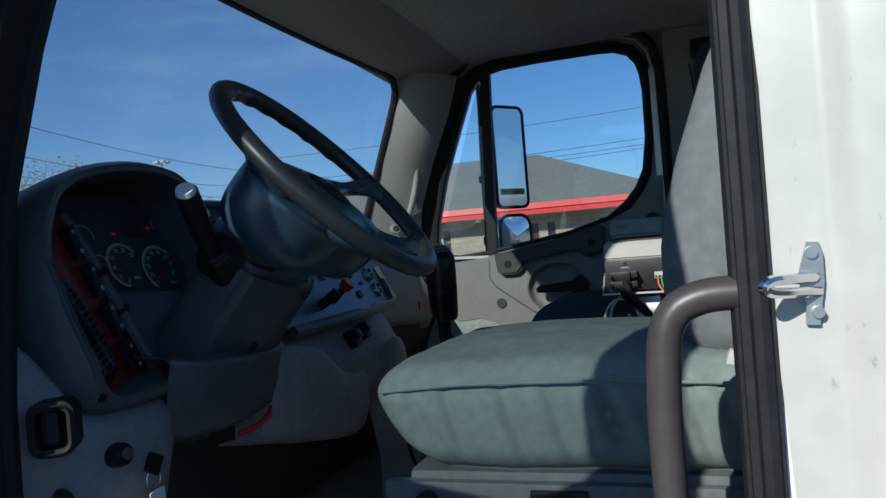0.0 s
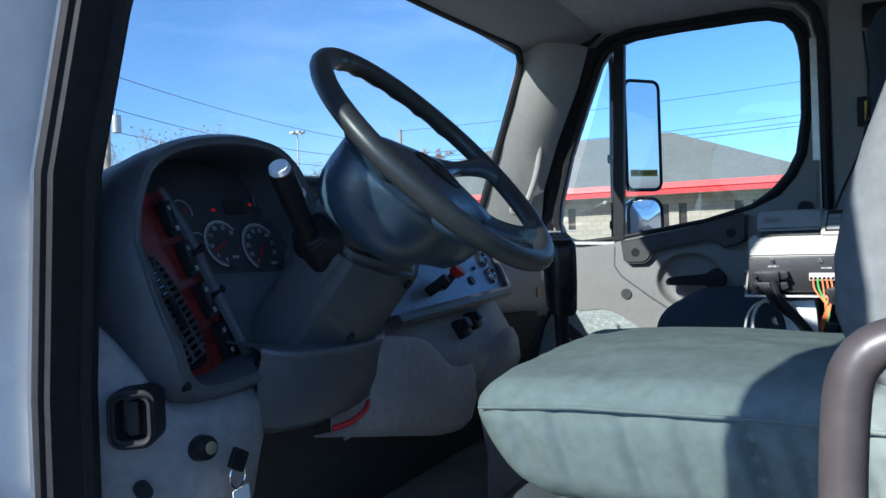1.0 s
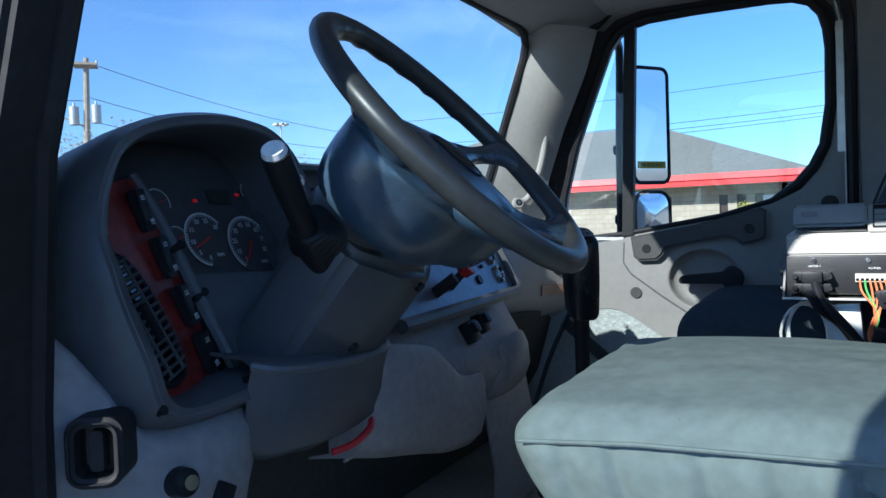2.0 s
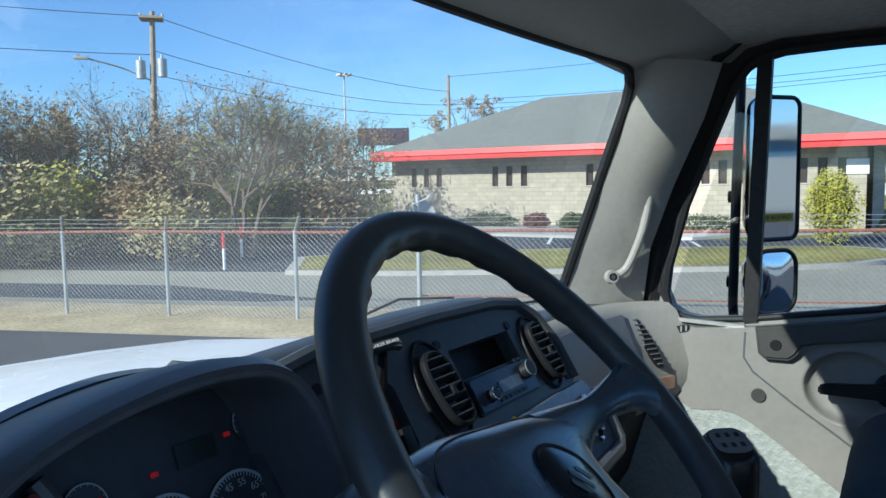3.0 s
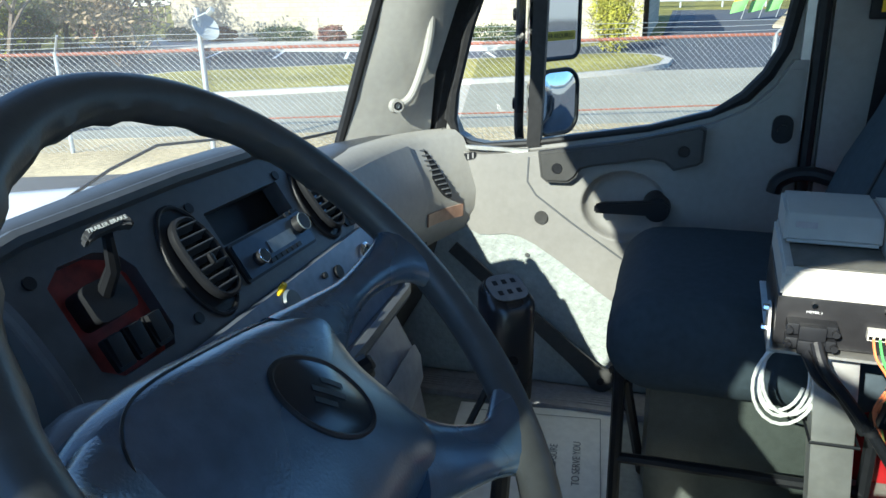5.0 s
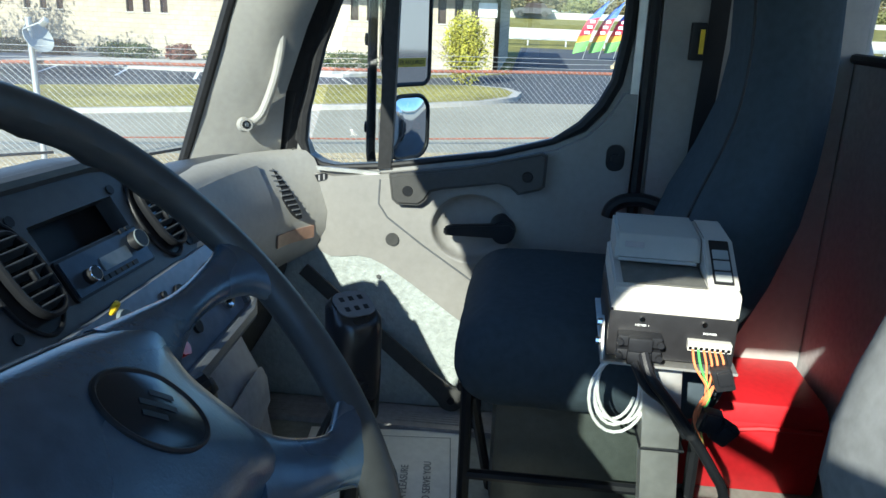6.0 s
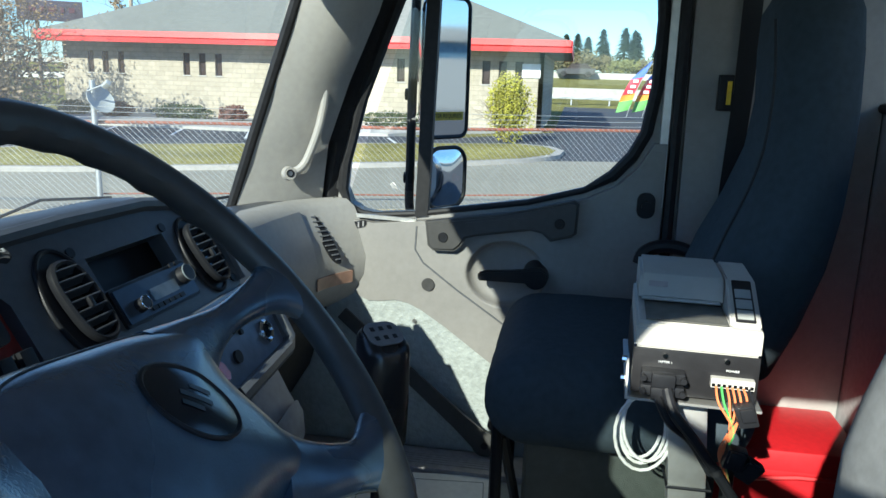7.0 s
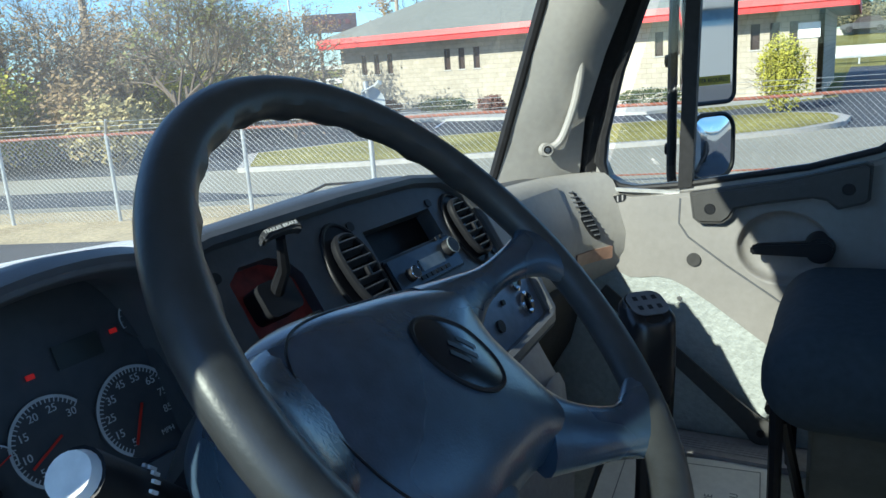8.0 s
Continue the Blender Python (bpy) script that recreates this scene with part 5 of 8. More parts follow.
ps = thing("passenger_seat", (0.62, -0.40, FLOOR), "dark blue-black cloth passenger seat on a tubular frame", "seat")
bm = bmesh.new()
cushion(bm, (0.615, -0.380, 1.592), (0.57, 0.52, 0.19), 0.008, 0.088, 0.003, n=24, seed=4)
part("cushion", bm, M_SEATB, ps, "dark cloth cushion", angle=80)
bm = bmesh.new()
seat_back(bm, 0.385, 0.875, [(1.66, -0.485, -0.68, 0.96), (1.76, -0.505, -0.72, 1.0), (1.88, -0.545, -0.755, 1.0), (1.98, -0.59, -0.77, 0.95), (2.08, -0.622, -0.78, 0.85), (2.18, -0.630, -0.785, 0.75), (2.28, -0.622, -0.782, 0.70), (2.35, -0.622, -0.775, 0.66), (2.39, -0.642, -0.76, 0.58), (2.407, -0.675, -0.735, 0.42)], -0.045, 20)
back = part("backrest", bm, M_SEATB, ps, "dark cloth high backrest", angle=80)
bm = bmesh.new()
tube(bm, curve_pts([(0.435, -0.490, 1.72), (0.44, -0.54, 1.90), (0.475, -0.604, 2.06), (0.495, -0.620, 2.2), (0.51, -0.612, 2.33)], 4), 0.0028, 6)
part("piping", bm, M_BLACK, back)
FR = M_BLACK
for pts in ([(0.40, -0.15, 1.53), (0.40, -0.15, 1.17)], [(0.85, -0.15, 1.53), (0.85, -0.15, 1.17)], [(0.40, -0.60, 1.53), (0.40, -0.60, 1.17)], [(0.85, -0.60, 1.53), (0.85, -0.60, 1.17)]):
    bm = bmesh.new()
    tube(bm, pts, 0.0125, 8)
    part("leg", bm, FR, ps)
for pts in ([(0.40, -0.15, 1.525), (0.40, -0.60, 1.525)], [(0.85, -0.15, 1.525), (0.85, -0.60, 1.525)], [(0.40, -0.15, 1.33), (0.40, -0.60, 1.33)], [(0.40, -0.14, 1.525), (0.85, -0.14, 1.525)], [(0.42, -0.16, 1.50), (0.60, -0.20, 1.17)]):
    bm = bmesh.new()
    tube(bm, pts, 0.0115, 8)
    part("rail", bm, FR, ps)

bm = bmesh.new()
box(bm, (0.66, -0.40, 1.335), (0.40, 0.40, 0.32), bevel=0.05)
part("suspension_cover", bm, mat("green_black_vinyl", (0.055, 0.066, 0.060), 0.5, bump=0.5, bscale=420, dist=0.002), ps, "grained green-black vinyl cover under the cushion")
bm = bmesh.new()
tube(bm, curve_pts([(0.885, -0.58, 1.80), (0.90, -0.53, 1.812), (0.905, -0.485, 1.808), (0.905, -0.455, 1.79), (0.905, -0.447, 1.765)], 4), 0.017, 10)
part("armrest", bm, M_BLACK, ps, "black folding armrest")

# passenger belt on the rear pillar
belt = thing("seat_belt", (0.955, -0.66, 1.9), "black seat belt with a yellow-tagged buckle on the pillar", "seat belt")
bm = bmesh.new()
box(bm, (0.965, -0.655, 2.47), (0.04, 0.075, 0.07), bevel=0.012)
part("anchor_cover", bm, M_BLACK, belt)
bm = bmesh.new()
sheet(bm, [[(0.945, -0.635, 2.45), (0.945, -0.68, 2.45)], [(0.94, -0.635, 2.2), (0.94, -0.68, 2.2)], [(0.945, -0.62, 1.75), (0.945, -0.665, 1.75)]])
thick(bm, 0.002)
part("webbing", bm, M_BLACK, belt)
bm = bmesh.new()
box(bm, (0.935, -0.615, 2.19), (0.02, 0.035, 0.085), bevel=0.005)
bk = part("buckle", bm, M_BLACK, belt)
bm = bmesh.new()
box(bm, (0.923, -0.622, 2.19), (0.004, 0.010, 0.055))
part("yellow_tag", bm, M_YEL, bk, "yellow tag")

# grab bar by the driver's aperture
gb = thing("grab_bar", (-0.99, -0.6, 1.3), "grey tubular grab bar beside the door aperture", "grab bar")
bm = bmesh.new()
tube(bm, curve_pts([(-0.985, -0.66, 1.797), (-0.985, -0.61, 1.795), (-0.985, -0.578, 1.775), (-0.985, -0.568, 1.72), (-0.985, -0.566, 1.6), (-0.985, -0.570, 1.35), (-0.985, -0.59, 1.28), (-0.985, -0.66, 1.26)], 5), 0.0165, 12)
part("bar", bm, mat("brown_grey_bar", (0.070, 0.058, 0.058), 0.42), gb)
for z in (1.797, 1.26):
    bm = bmesh.new()
    disc(bm, (-0.985, -0.658, z), (0, 1, 0), 0.03, 0.008, 20)
    part("mounting_flange", bm, M_BLACK, gb)

# striker and scuffs on the rear door jamb
st = thing("door_striker", (-1.035, -0.70, 1.80), "steel door striker bolted to the white jamb", "door striker")
bm = bmesh.new()
prism(bm, yz(-1.040, [(y * 0.66 - 0.696 - 0.10 * z, 1.806 + z * 0.78) for y, z in ((-0.006, 0.044), (0.008, 0.045), (0.011, 0.030), (0.015, 0.012), (0.012, -0.005), (0.004, -0.020), (0.002, -0.044), (-0.014, -0.045), (-0.016, 0.0), (-0.012, 0.030))]), (-0.004, 0, 0))
part("plate", bm, M_STEEL, st)
for dy, z in ((-0.001, 1.832), (-0.003, 1.782)):
    bm = bmesh.new()
    disc(bm, (-1.0455, -0.697 + dy, z), (-1, 0, 0), 0.0050, 0.004, 14)
    part("screw", bm, M_STEEL, st)
bm = bmesh.new()
tube(bm, curve_pts([(-1.042, -0.700, 1.811), (-1.066, -0.678, 1.812), (-1.078, -0.664, 1.812), (-1.083, -0.657, 1.808), (-1.078, -0.662, 1.803), (-1.066, -0.676, 1.801), (-1.042, -0.702, 1.799)], 4), 0.0048, 8)
part("loop", bm, M_CHROME, st)

# passenger door trim
door = thing("passenger_door", (0.96, 0.0, 1.2), "warm grey passenger door trim with a dark pull handle", "door")
bm = bmesh.new()
LOW = [(0.42, 1.855), (0.34, 1.70), (0.322, 1.64), (0.300, 1.610), (0.270, 1.596), (0.235, 1.597), (0.195, 1.603), (0.16, 1.598), (0.12, 1.580), (0.05, 1.535), (-0.06, 1.455), (-0.20, 1.36), (-0.495, 1.25)]
SILL = [(-0.495, 2.06), (-0.465, 2.06), (-0.432, 2.0), (-0.38, 1.948), (-0.31, 1.913), (-0.16, 1.872), (0.14, 1.826), (0.26, 1.815), (0.31, 1.822), (0.345, 1.845), (0.37, 1.88)]
RECESS = [(-0.108 + 0.108 * math.cos(t), 1.698 + 0.093 * math.sin(t)) for t in [2 * math.pi * i / 40 for i in range(40)]]
prism(bm, yz(0.952, LOW + SILL), (0.032, 0, 0), [yz(0.952, RECESS)])
part("trim_panel", bm, M_DOOR, door, angle=50)
# rear field: proud, rounded at its forward lower corner
bm = bmesh.new()
FIELD = [(0.135, 1.815), (0.138, 1.75), (0.115, 1.715), (0.02, 1.645), (-0.085, 1.575), (-0.2, 1.495), (-0.485, 1.30), (-0.485, 2.04), (-0.46, 2.04), (-0.42, 1.975), (-0.30, 1.90), (-0.16, 1.858)]
prism(bm, yz(0.948, FIELD), (0.01, 0, 0), [yz(0.948, RECESS)])
part("rear_field", bm, M_DOOR, door)
bm = bmesh.new()
tube(bm, yz(0.949, FIELD[:7]), 0.0030, 6)
part("field_groove", bm, M_DASHMID, door)
# round recess behind the latch
bm = bmesh.new()
rows = []
for f, x in ((1.06, 0.9474), (1.0, 0.9470), (0.97, 0.9500), (0.94, 0.960), (0.90, 0.972), (0.83, 0.9795), (0.7, 0.9825), (0.4, 0.983), (0.02, 0.983)):
    rows.append([(x, -0.108 + 0.108 * f * math.cos(t), 1.698 + 0.093 * f * math.sin(t)) for t in [2 * math.pi * i / 40 for i in range(41)]])
sheet(bm, rows)
part("latch_recess", bm, M_DOOR, door, angle=70)
bm = bmesh.new()
prism(bm, yz(0.932, [(-0.038, 1.686), (-0.038, 1.706), (-0.058, 1.713), (-0.13, 1.719), (-0.205, 1.727), (-0.220, 1.716), (-0.220, 1.694), (-0.19, 1.686)]), (-0.020, 0, 0))
bmesh.ops.bevel(bm, geom=bm.edges[:], offset=0.004, segments=2, affect="EDGES")
latch = part("latch_handle", bm, M_BLACK, door, "black latch handle")
bm = bmesh.new()
disc(bm, (0.950, -0.190, 1.702), (-1, 0, 0), 0.036, 0.066, 24, 0.031)
part("latch_pivot", bm, M_BLACK, latch)
# pull: a dark grab bridge under the sill
bm = bmesh.new()
PULL = [(0.108, 1.834), (0.10, 1.77), (0.085, 1.757), (0.03, 1.758), (0.012, 1.772), (-0.002, 1.795), (-0.03, 1.803), (-0.17, 1.826), (-0.20, 1.82), (-0.222, 1.80), (-0.275, 1.815), (-0.288, 1.825), (-0.290, 1.903), (-0.275, 1.911), (-0.10, 1.868)]
prism(bm, yz(0.945, PULL), (-0.028, 0, 0))
bmesh.ops.bevel(bm, geom=[e for e in bm.edges if all(v.co.x < 0.918 for v in e.verts)], offset=0.007, segments=3, affect="EDGES")
pull = part("pull_handle", bm, M_PULL, door, "dark grey pull handle")
for y, z in ((0.058, 1.795), (-0.243, 1.849)):
    bm = bmesh.new()
    tube(bm, [(0.917, y + 0.011 * math.cos(t), z + 0.011 * math.sin(t)) for t in [2 * math.pi * i / 16 for i in range(16)]], 0.003, 6, closed=True)
    s = part("screw_well", bm, M_BLACK, pull)
    bm = bmesh.new()
    disc(bm, (0.917, y, z), (-1, 0, 0), 0.010, 0.004, 12)
    screw = part("screw", bm, M_BLACK, s)
bm = bmesh.new()
prism(bm, yz(0.9165, [(0.0, 1.824), (-0.16, 1.850), (-0.162, 1.862), (0.0, 1.838)]), (-0.002, 0, 0))
part("pull_inset", bm, M_PULL, pull)
bm = bmesh.new()
disc(bm, (0.949, 0.101, 1.655), (-1, 0, 0), 0.0175, 0.006, 24)
part("plug", bm, M_PULL, door)
bm = bmesh.new()
prism(bm, yz(0.947, [(y - 0.455, z + 1.905) for y, z in rrect(0.045, 0.065, 0.02)]), (-0.008, 0, 0))
k = part("lock_bezel", bm, M_BLACK, door)
bm = bmesh.new()
disc(bm, (0.935, -0.455, 1.905), (-1, 0, 0), 0.012, 0.016, 16)
part("lock_knob", bm, M_BLACK, k)
# small demister slot at the sill's forward end
bm = bmesh.new()
prism(bm, yz(0.953, [(0.31 + y, 1.806 + z - 0.25 * y) for y, z in rrect(0.07, 0.02, 0.009)]), (-0.003, 0, 0))
dm = part("demister_slot", bm, M_BLACK, door, "black demister slot with fins")
for i in range(5):
    bm = bmesh.new()
    y = -0.026 + i * 0.013
    box(bm, (0.9495, 0.31 + y, 1.806 - 0.25 * y), (0.002, 0.004, 0.015))
    part("fin", bm, M_LOWER, dm)
# vent-window bar
bm = bmesh.new()
prism(bm, yz(0.975, [(0.147, 1.835), (0.112, 1.84), (0.088, 2.51), (0.123, 2.51)]), (0.03, 0, 0))
part("division_bar", bm, M_RUBBER, door, "black window division bar")
bm = bmesh.new()
sheet(bm, [yz(0.972, [(0.34, 1.838), (0.14, 1.832)]), yz(0.972, [(0.34, 1.828), (0.14, 1.822)])])
thick(bm, 0.01)
part("sill_chrome", bm, M_ALU, door, "bright sill strip")
# pebbled lower panel behind the trim
bm = bmesh.new()
prism(bm, yz(0.9555, [(0.60, 1.17), (-0.30, 1.17), (-0.30, 1.45), (0.05, 1.60), (0.36, 1.66), (0.60, 1.66)]), (0.02, 0, 0))
kp = part("lower_panel", bm, M_KICK, door, "pebbled grey lower panel")
bm = bmesh.new()
disc(bm, (0.9535, 0.137, 1.547), (-1, 0, 0), 0.006, 0.006, 10)
part("screw", bm, M_STEEL, kp)
# door check strap, from the dash to its foot
bm = bmesh.new()
sp_ = [Vector((0.94, 0.34, 1.56)), Vector((0.935, 0.15, 1.40)), Vector((0.93, 0.0, 1.275)), Vector((0.928, -0.06, 1.225))]
rows = []
for i, p in enumerate(sp_):
    d = (sp_[min(i + 1, 3)] - sp_[max(i - 1, 0)]).normalized()
    s = Vector((1, 0, 0)).cross(d)
    w = (0.018, 0.02, 0.024, 0.03)[i]
    rows.append([p - s * w, p + s * w])
sheet(bm, rows)
thick(bm, 0.008)
strap = part("check_strap", bm, M_PULL, door, "grey check strap")
bm = bmesh.new()
disc(bm, (0.926, -0.075, 1.213), (-1, 0, 0), 0.036, 0.012, 24)
part("strap_foot", bm, M_PULL, strap)
bm = bmesh.new()
disc(bm, (0.918, -0.075, 1.211), (-1, 0, 0), 0.010, 0.006, 14)
part("bolt", bm, M_BLACK, strap)

bm = bmesh.new()
for i in range(5):
    tube(bm, [(0.90 - 0.012 * i, 0.45, 1.175), (0.90 - 0.012 * i, -0.14, 1.175)], 0.006, 6)
box(bm, (0.88, 0.12, 1.167), (0.11, 0.68, 0.02))
solo("trim_threshold", bm, M_LOWER, "grey ribbed threshold strip at the door", "trim", "structure")

# rear pillar trim and its seal
bm = bmesh.new()
prism(bm, yz(0.958, [(-0.545, 1.17), (-0.535, 2.05), (-0.53, 2.55), (-0.98, 2.55), (-0.98, 1.17)]), (0.027, 0, 0))
solo("pillar_rear_right", bm, M_TRIMD, "dark grey rear pillar trim", "pillar", "structure")
bm = bmesh.new()
tube(bm, yz(0.962, [(-0.515, 1.2), (-0.514, 1.9), (-0.514, 2.3), (-0.510, 2.44), (-0.494, 2.512), (-0.455, 2.558), (-0.40, 2.577), (-0.30, 2.584), (0.06, 2.582), (0.15, 2.565), (0.215, 2.515), (0.255, 2.44)]), 0.014, 8)
solo("seal_rear_pillar", bm, M_RUBBER, "black rubber pillar seal", "door seal", "structure")
bm = bmesh.new()
prism(bm, yz(0.963, [(-0.498, 1.9), (-0.496, 2.43), (-0.477, 2.43), (-0.478, 1.9)]), (0.02, 0, 0))
tube(bm, yz(0.968, [(-0.488, 2.43), (-0.476, 2.492), (-0.440, 2.535), (-0.37, 2.558), (-0.30, 2.564), (0.06, 2.563), (0.15, 2.546)]), 0.0055, 6)
solo("trim_door_edge", bm, M_ALU, "bright painted door edge", "trim", "structure")

# grab handle on the right front pillar
gh = thing("pillar_grip", (0.86, 0.43, 1.94), "light grey moulded grab handle screwed to the pillar", "grab handle")
bm = bmesh.new()
tube(bm, curve_pts([(0.846, 0.390, 2.200), (0.858, 0.372, 2.198), (0.868, 0.362, 2.165), (0.870, 0.378, 2.08), (0.868, 0.410, 1.995), (0.858, 0.430, 1.965), (0.842, 0.452, 1.955)], 4), 0.0105, 10)
part("grip", bm, M_TRIM, gh)
for p in ((0.841, 0.386, 2.200), (0.836, 0.449, 1.955)):
    bm = bmesh.new()
    disc(bm, p, (-0.75, -0.65, 0.1), 0.019, 0.016, 20, 0.016)
    f = part("foot", bm, M_TRIM, gh)
    bm = bmesh.new()
    tube(bm, [Vector(p) + Vector((-0.75, -0.65, 0.1)).normalized() * 0.009 + Vector((0.65 * math.cos(t), -0.75 * math.cos(t), math.sin(t))) * 0.0085 for t in [2 * math.pi * i / 14 for i in range(14)]], 0.002, 5, closed=True)
    part("screw_rim", bm, M_BLACK, f)
    bm = bmesh.new()
    disc(bm, Vector(p) + Vector((-0.75, -0.65, 0.1)).normalized() * 0.009, (-0.75, -0.65, 0.1), 0.006, 0.004, 12)
    part("screw", bm, M_STEEL, f)
bm = bmesh.new()
disc(bm, (0.820, 0.322, 2.369), (-0.7, -0.7, 0.1), 0.0085, 0.02, 14)
solo("pillar_screw", bm, M_BLACK, "black trim screw in the pillar", "screw")

# door mirrors
mir = thing("door_mirrors", (1.32, 0.2, 1.85), "two chrome-backed truck mirrors on a black tubular bracket", "mirror")
bm = bmesh.new()
tube(bm, curve_pts([(1.04, 0.19, 2.53), (1.25, 0.215, 2.53), (1.325, 0.225, 2.48), (1.335, 0.235, 2.2), (1.335, 0.24, 1.85), (1.30, 0.24, 1.77), (1.04, 0.30, 1.76)], 6), 0.0145, 10)
part("bracket", bm, M_BLACK, mir)


def mirror_head(zc, h, w, r, name):
    mp = Plane((1.370, 0.128, zc), (0.80, -0.60, 0.0), (0, 0, 1))
    bm = bmesh.new()
    rows = []
    for f, d in ((1.0, 0.0), (1.03, -0.012), (1.0, -0.035), (0.85, -0.062), (0.5, -0.075), (0.1, -0.078)):
        rows.append([mp(x * f, y * f, d) for x, y in rrect(w, h, r, 6)] + [mp(*[c * f for c in rrect(w, h, r, 6)[0]], d)])
    sheet(bm, rows)
    bmesh.ops.remove_doubles(bm, verts=bm.verts, dist=1e-5)
    sh = part(name, bm, M_CHROME, mir, "chrome mirror shell", angle=60)
    bm = bmesh.new()
    tube(bm, [mp(x, y, 0.0) for x, y in rrect(w, h, r, 6)], 0.007, 8, closed=True)
    part("mirror_rim", bm, M_BLACK, sh)
    return mp, sh


mp, sh = mirror_head(2.232, 0.42, 0.165, 0.03, "main_mirror")
bm = bmesh.new()
mp.slab(bm, 0, 0, 0.160, 0.415, 0.028, -0.004, 0.001)
glass = part("mirror_glass", bm, M_MIRROR, sh, "flat mirror glass")
bm = bmesh.new()
mp.slab(bm, 0.0, -0.145, 0.13, 0.026, 0.002, 0.0016, 0.0022)
stk = part("sticker", bm, M_YEL, sh, "yellow sticker with black letters")
text_on("lettering", "TER REQUIRED", mp, 0.0, -0.145, 0.0027, 0.017, M_BLACK, stk)
mp, sh = mirror_head(1.893, 0.19, 0.165, 0.05, "spot_mirror")
bm = bmesh.new()
rows = []
for f in (0.02, 0.25, 0.5, 0.75, 0.97):
    rows.append([mp(x * f, y * f, 0.012 * (1 - f * f)) for x, y in rrect(0.165, 0.19, 0.05, 6)] + [mp(*[c * f for c in rrect(0.165, 0.19, 0.05, 6)[0]], 0.012 * (1 - f * f))])
sheet(bm, rows)
bmesh.ops.remove_doubles(bm, verts=bm.verts, dist=1e-5)
bmesh.ops.holes_fill(bm, edges=bm.edges)
part("mirror_glass", bm, M_MIRROR, sh, "bulging mirror glass", angle=80)
for z in (1.89, 2.15):
    bm = bmesh.new()
    disc(bm, (1.35, 0.245, z), (0, 1, 0), 0.018, 0.03, 14)
    part("clamp", bm, M_BLACK, mir)

# driver's door, swung open
DOOR_OPEN = 50.0
dd = thing("driver_door", (-1.02, 0.30, 0.9), "white driver door standing half open with its window closed", "door")
OD = Plane((-1.025, 0.30, 0.0), (-math.sin(radians(DOOR_OPEN)), -math.cos(radians(DOOR_OPEN)), 0.0), (0, 0, 1))
DWIN = [(max(0.182, 0.34 - y), z) for y, z in WIN_R]
DOUT = [(0.17, 0.95), (0.84, 0.95), (0.90, 1.10), (0.905, 2.05), (0.895, 2.36), (0.865, 2.50), (0.80, 2.56), (0.28, 2.56), (0.20, 2.52), (0.17, 2.44)]
bm = bmesh.new()
prism(bm, [OD(a, b, 0.0) for a, b in DOUT], OD.n * 0.045, [[OD(a, b, 0.0) for a, b in DWIN]])
part("door_shell", bm, M_WHITE, dd)
bm = bmesh.new()
prism(bm, [OD(a, b, -0.004) for a, b in ((0.27, 1.02), (0.84, 1.02), (0.86, 1.84), (0.80, 1.90), (0.27, 1.80))], OD.n * -0.03)
part("inner_trim", bm, M_TRIM, dd, "warm grey door trim")
bm = bmesh.new()
tube(bm, [OD(a, b, 0.0) for a, b in DWIN], 0.012, 8, closed=True)
part("window_seal", bm, M_RUBBER, dd)
bm = bmesh.new()
prism(bm, [OD(a, b, 0.012) for a, b in ((0.19, 1.84), (0.235, 1.84), (0.235, 2.51), (0.19, 2.50))], OD.n * 0.02)
part("division_bar", bm, M_RUBBER, dd)
bm = bmesh.new()
prism(bm, [OD(a, b, 0.022) for a, b in ((0.18, 1.82), (0.82, 1.82), (0.82, 2.52), (0.2, 2.52))], OD.n * 0.002)
pane = part("pane", bm, M_GLASS, dd)
for z in (1.30, 1.585):
    bm = bmesh.new()
    box(bm, (-1.098, 0.335, z), (0.05, 0.03, 0.055), bevel=0.006)
    hinge = part("hinge", bm, M_BLACK, dd, "black steel hinge")
    for k in (-0.016, 0.016):
        bm = bmesh.new()
        disc(bm, (-1.088, 0.318, z + k), (0, -1, 0), 0.008, 0.006, 6)
        part("hinge_bolt", bm, M_STEEL, hinge)

# gear lever
gl = thing("gear_lever", (0.05, 0.03, FLOOR), "black gear lever with a shift pattern plate", "gear lever")
bm = bmesh.new()
GP = Plane((-0.052, -0.022, 1.863), (0.62, -0.78, 0), (0.55, 0.44, 0.25))
rows = []
for f, d, ox in ((0.05, 0.002, 0), (0.8, 0.0, 0), (1.0, -0.010, 0), (1.02, -0.04, 0.0), (0.98, -0.09, 0.004), (0.9, -0.15, 0.006), (0.8, -0.158, 0.006), (0.1, -0.16, 0.006)):
    rows.append([Vector(GP(x * f, y * f, 0)) + Vector((ox, 0, d)) for x, y in rrect(0.066, 0.072, 0.024, 5)] + [Vector(GP(*[c * f for c in rrect(0.066, 0.072, 0.024, 5)[0]], 0)) + Vector((ox, 0, d))])
sheet(bm, rows)
bmesh.ops.remove_doubles(bm, verts=bm.verts, dist=1e-5)
bmesh.ops.holes_fill(bm, edges=bm.edges)
knob = part("knob", bm, mat("gloss_black_plastic", (0.012, 0.012, 0.014), 0.25), gl, angle=50)
bm = bmesh.new()
GP.slab(bm, 0, 0, 0.05, 0.05, 0.016, 0.002, 0.0035)
plate = part("pattern_plate", bm, mat("grey_plate", (0.16, 0.16, 0.165), 0.4), knob, "grey plate with a shift pattern")
bm = bmesh.new()
for i in (-1, 0, 1):
    for j in (-1, 1):
        box(bm, GP(i * 0.013, j * 0.010, 0.004), (0.006, 0.008, 0.0006), GP.rot())
part("pattern_marks", bm, M_BLACK, plate)
bm = bmesh.new()
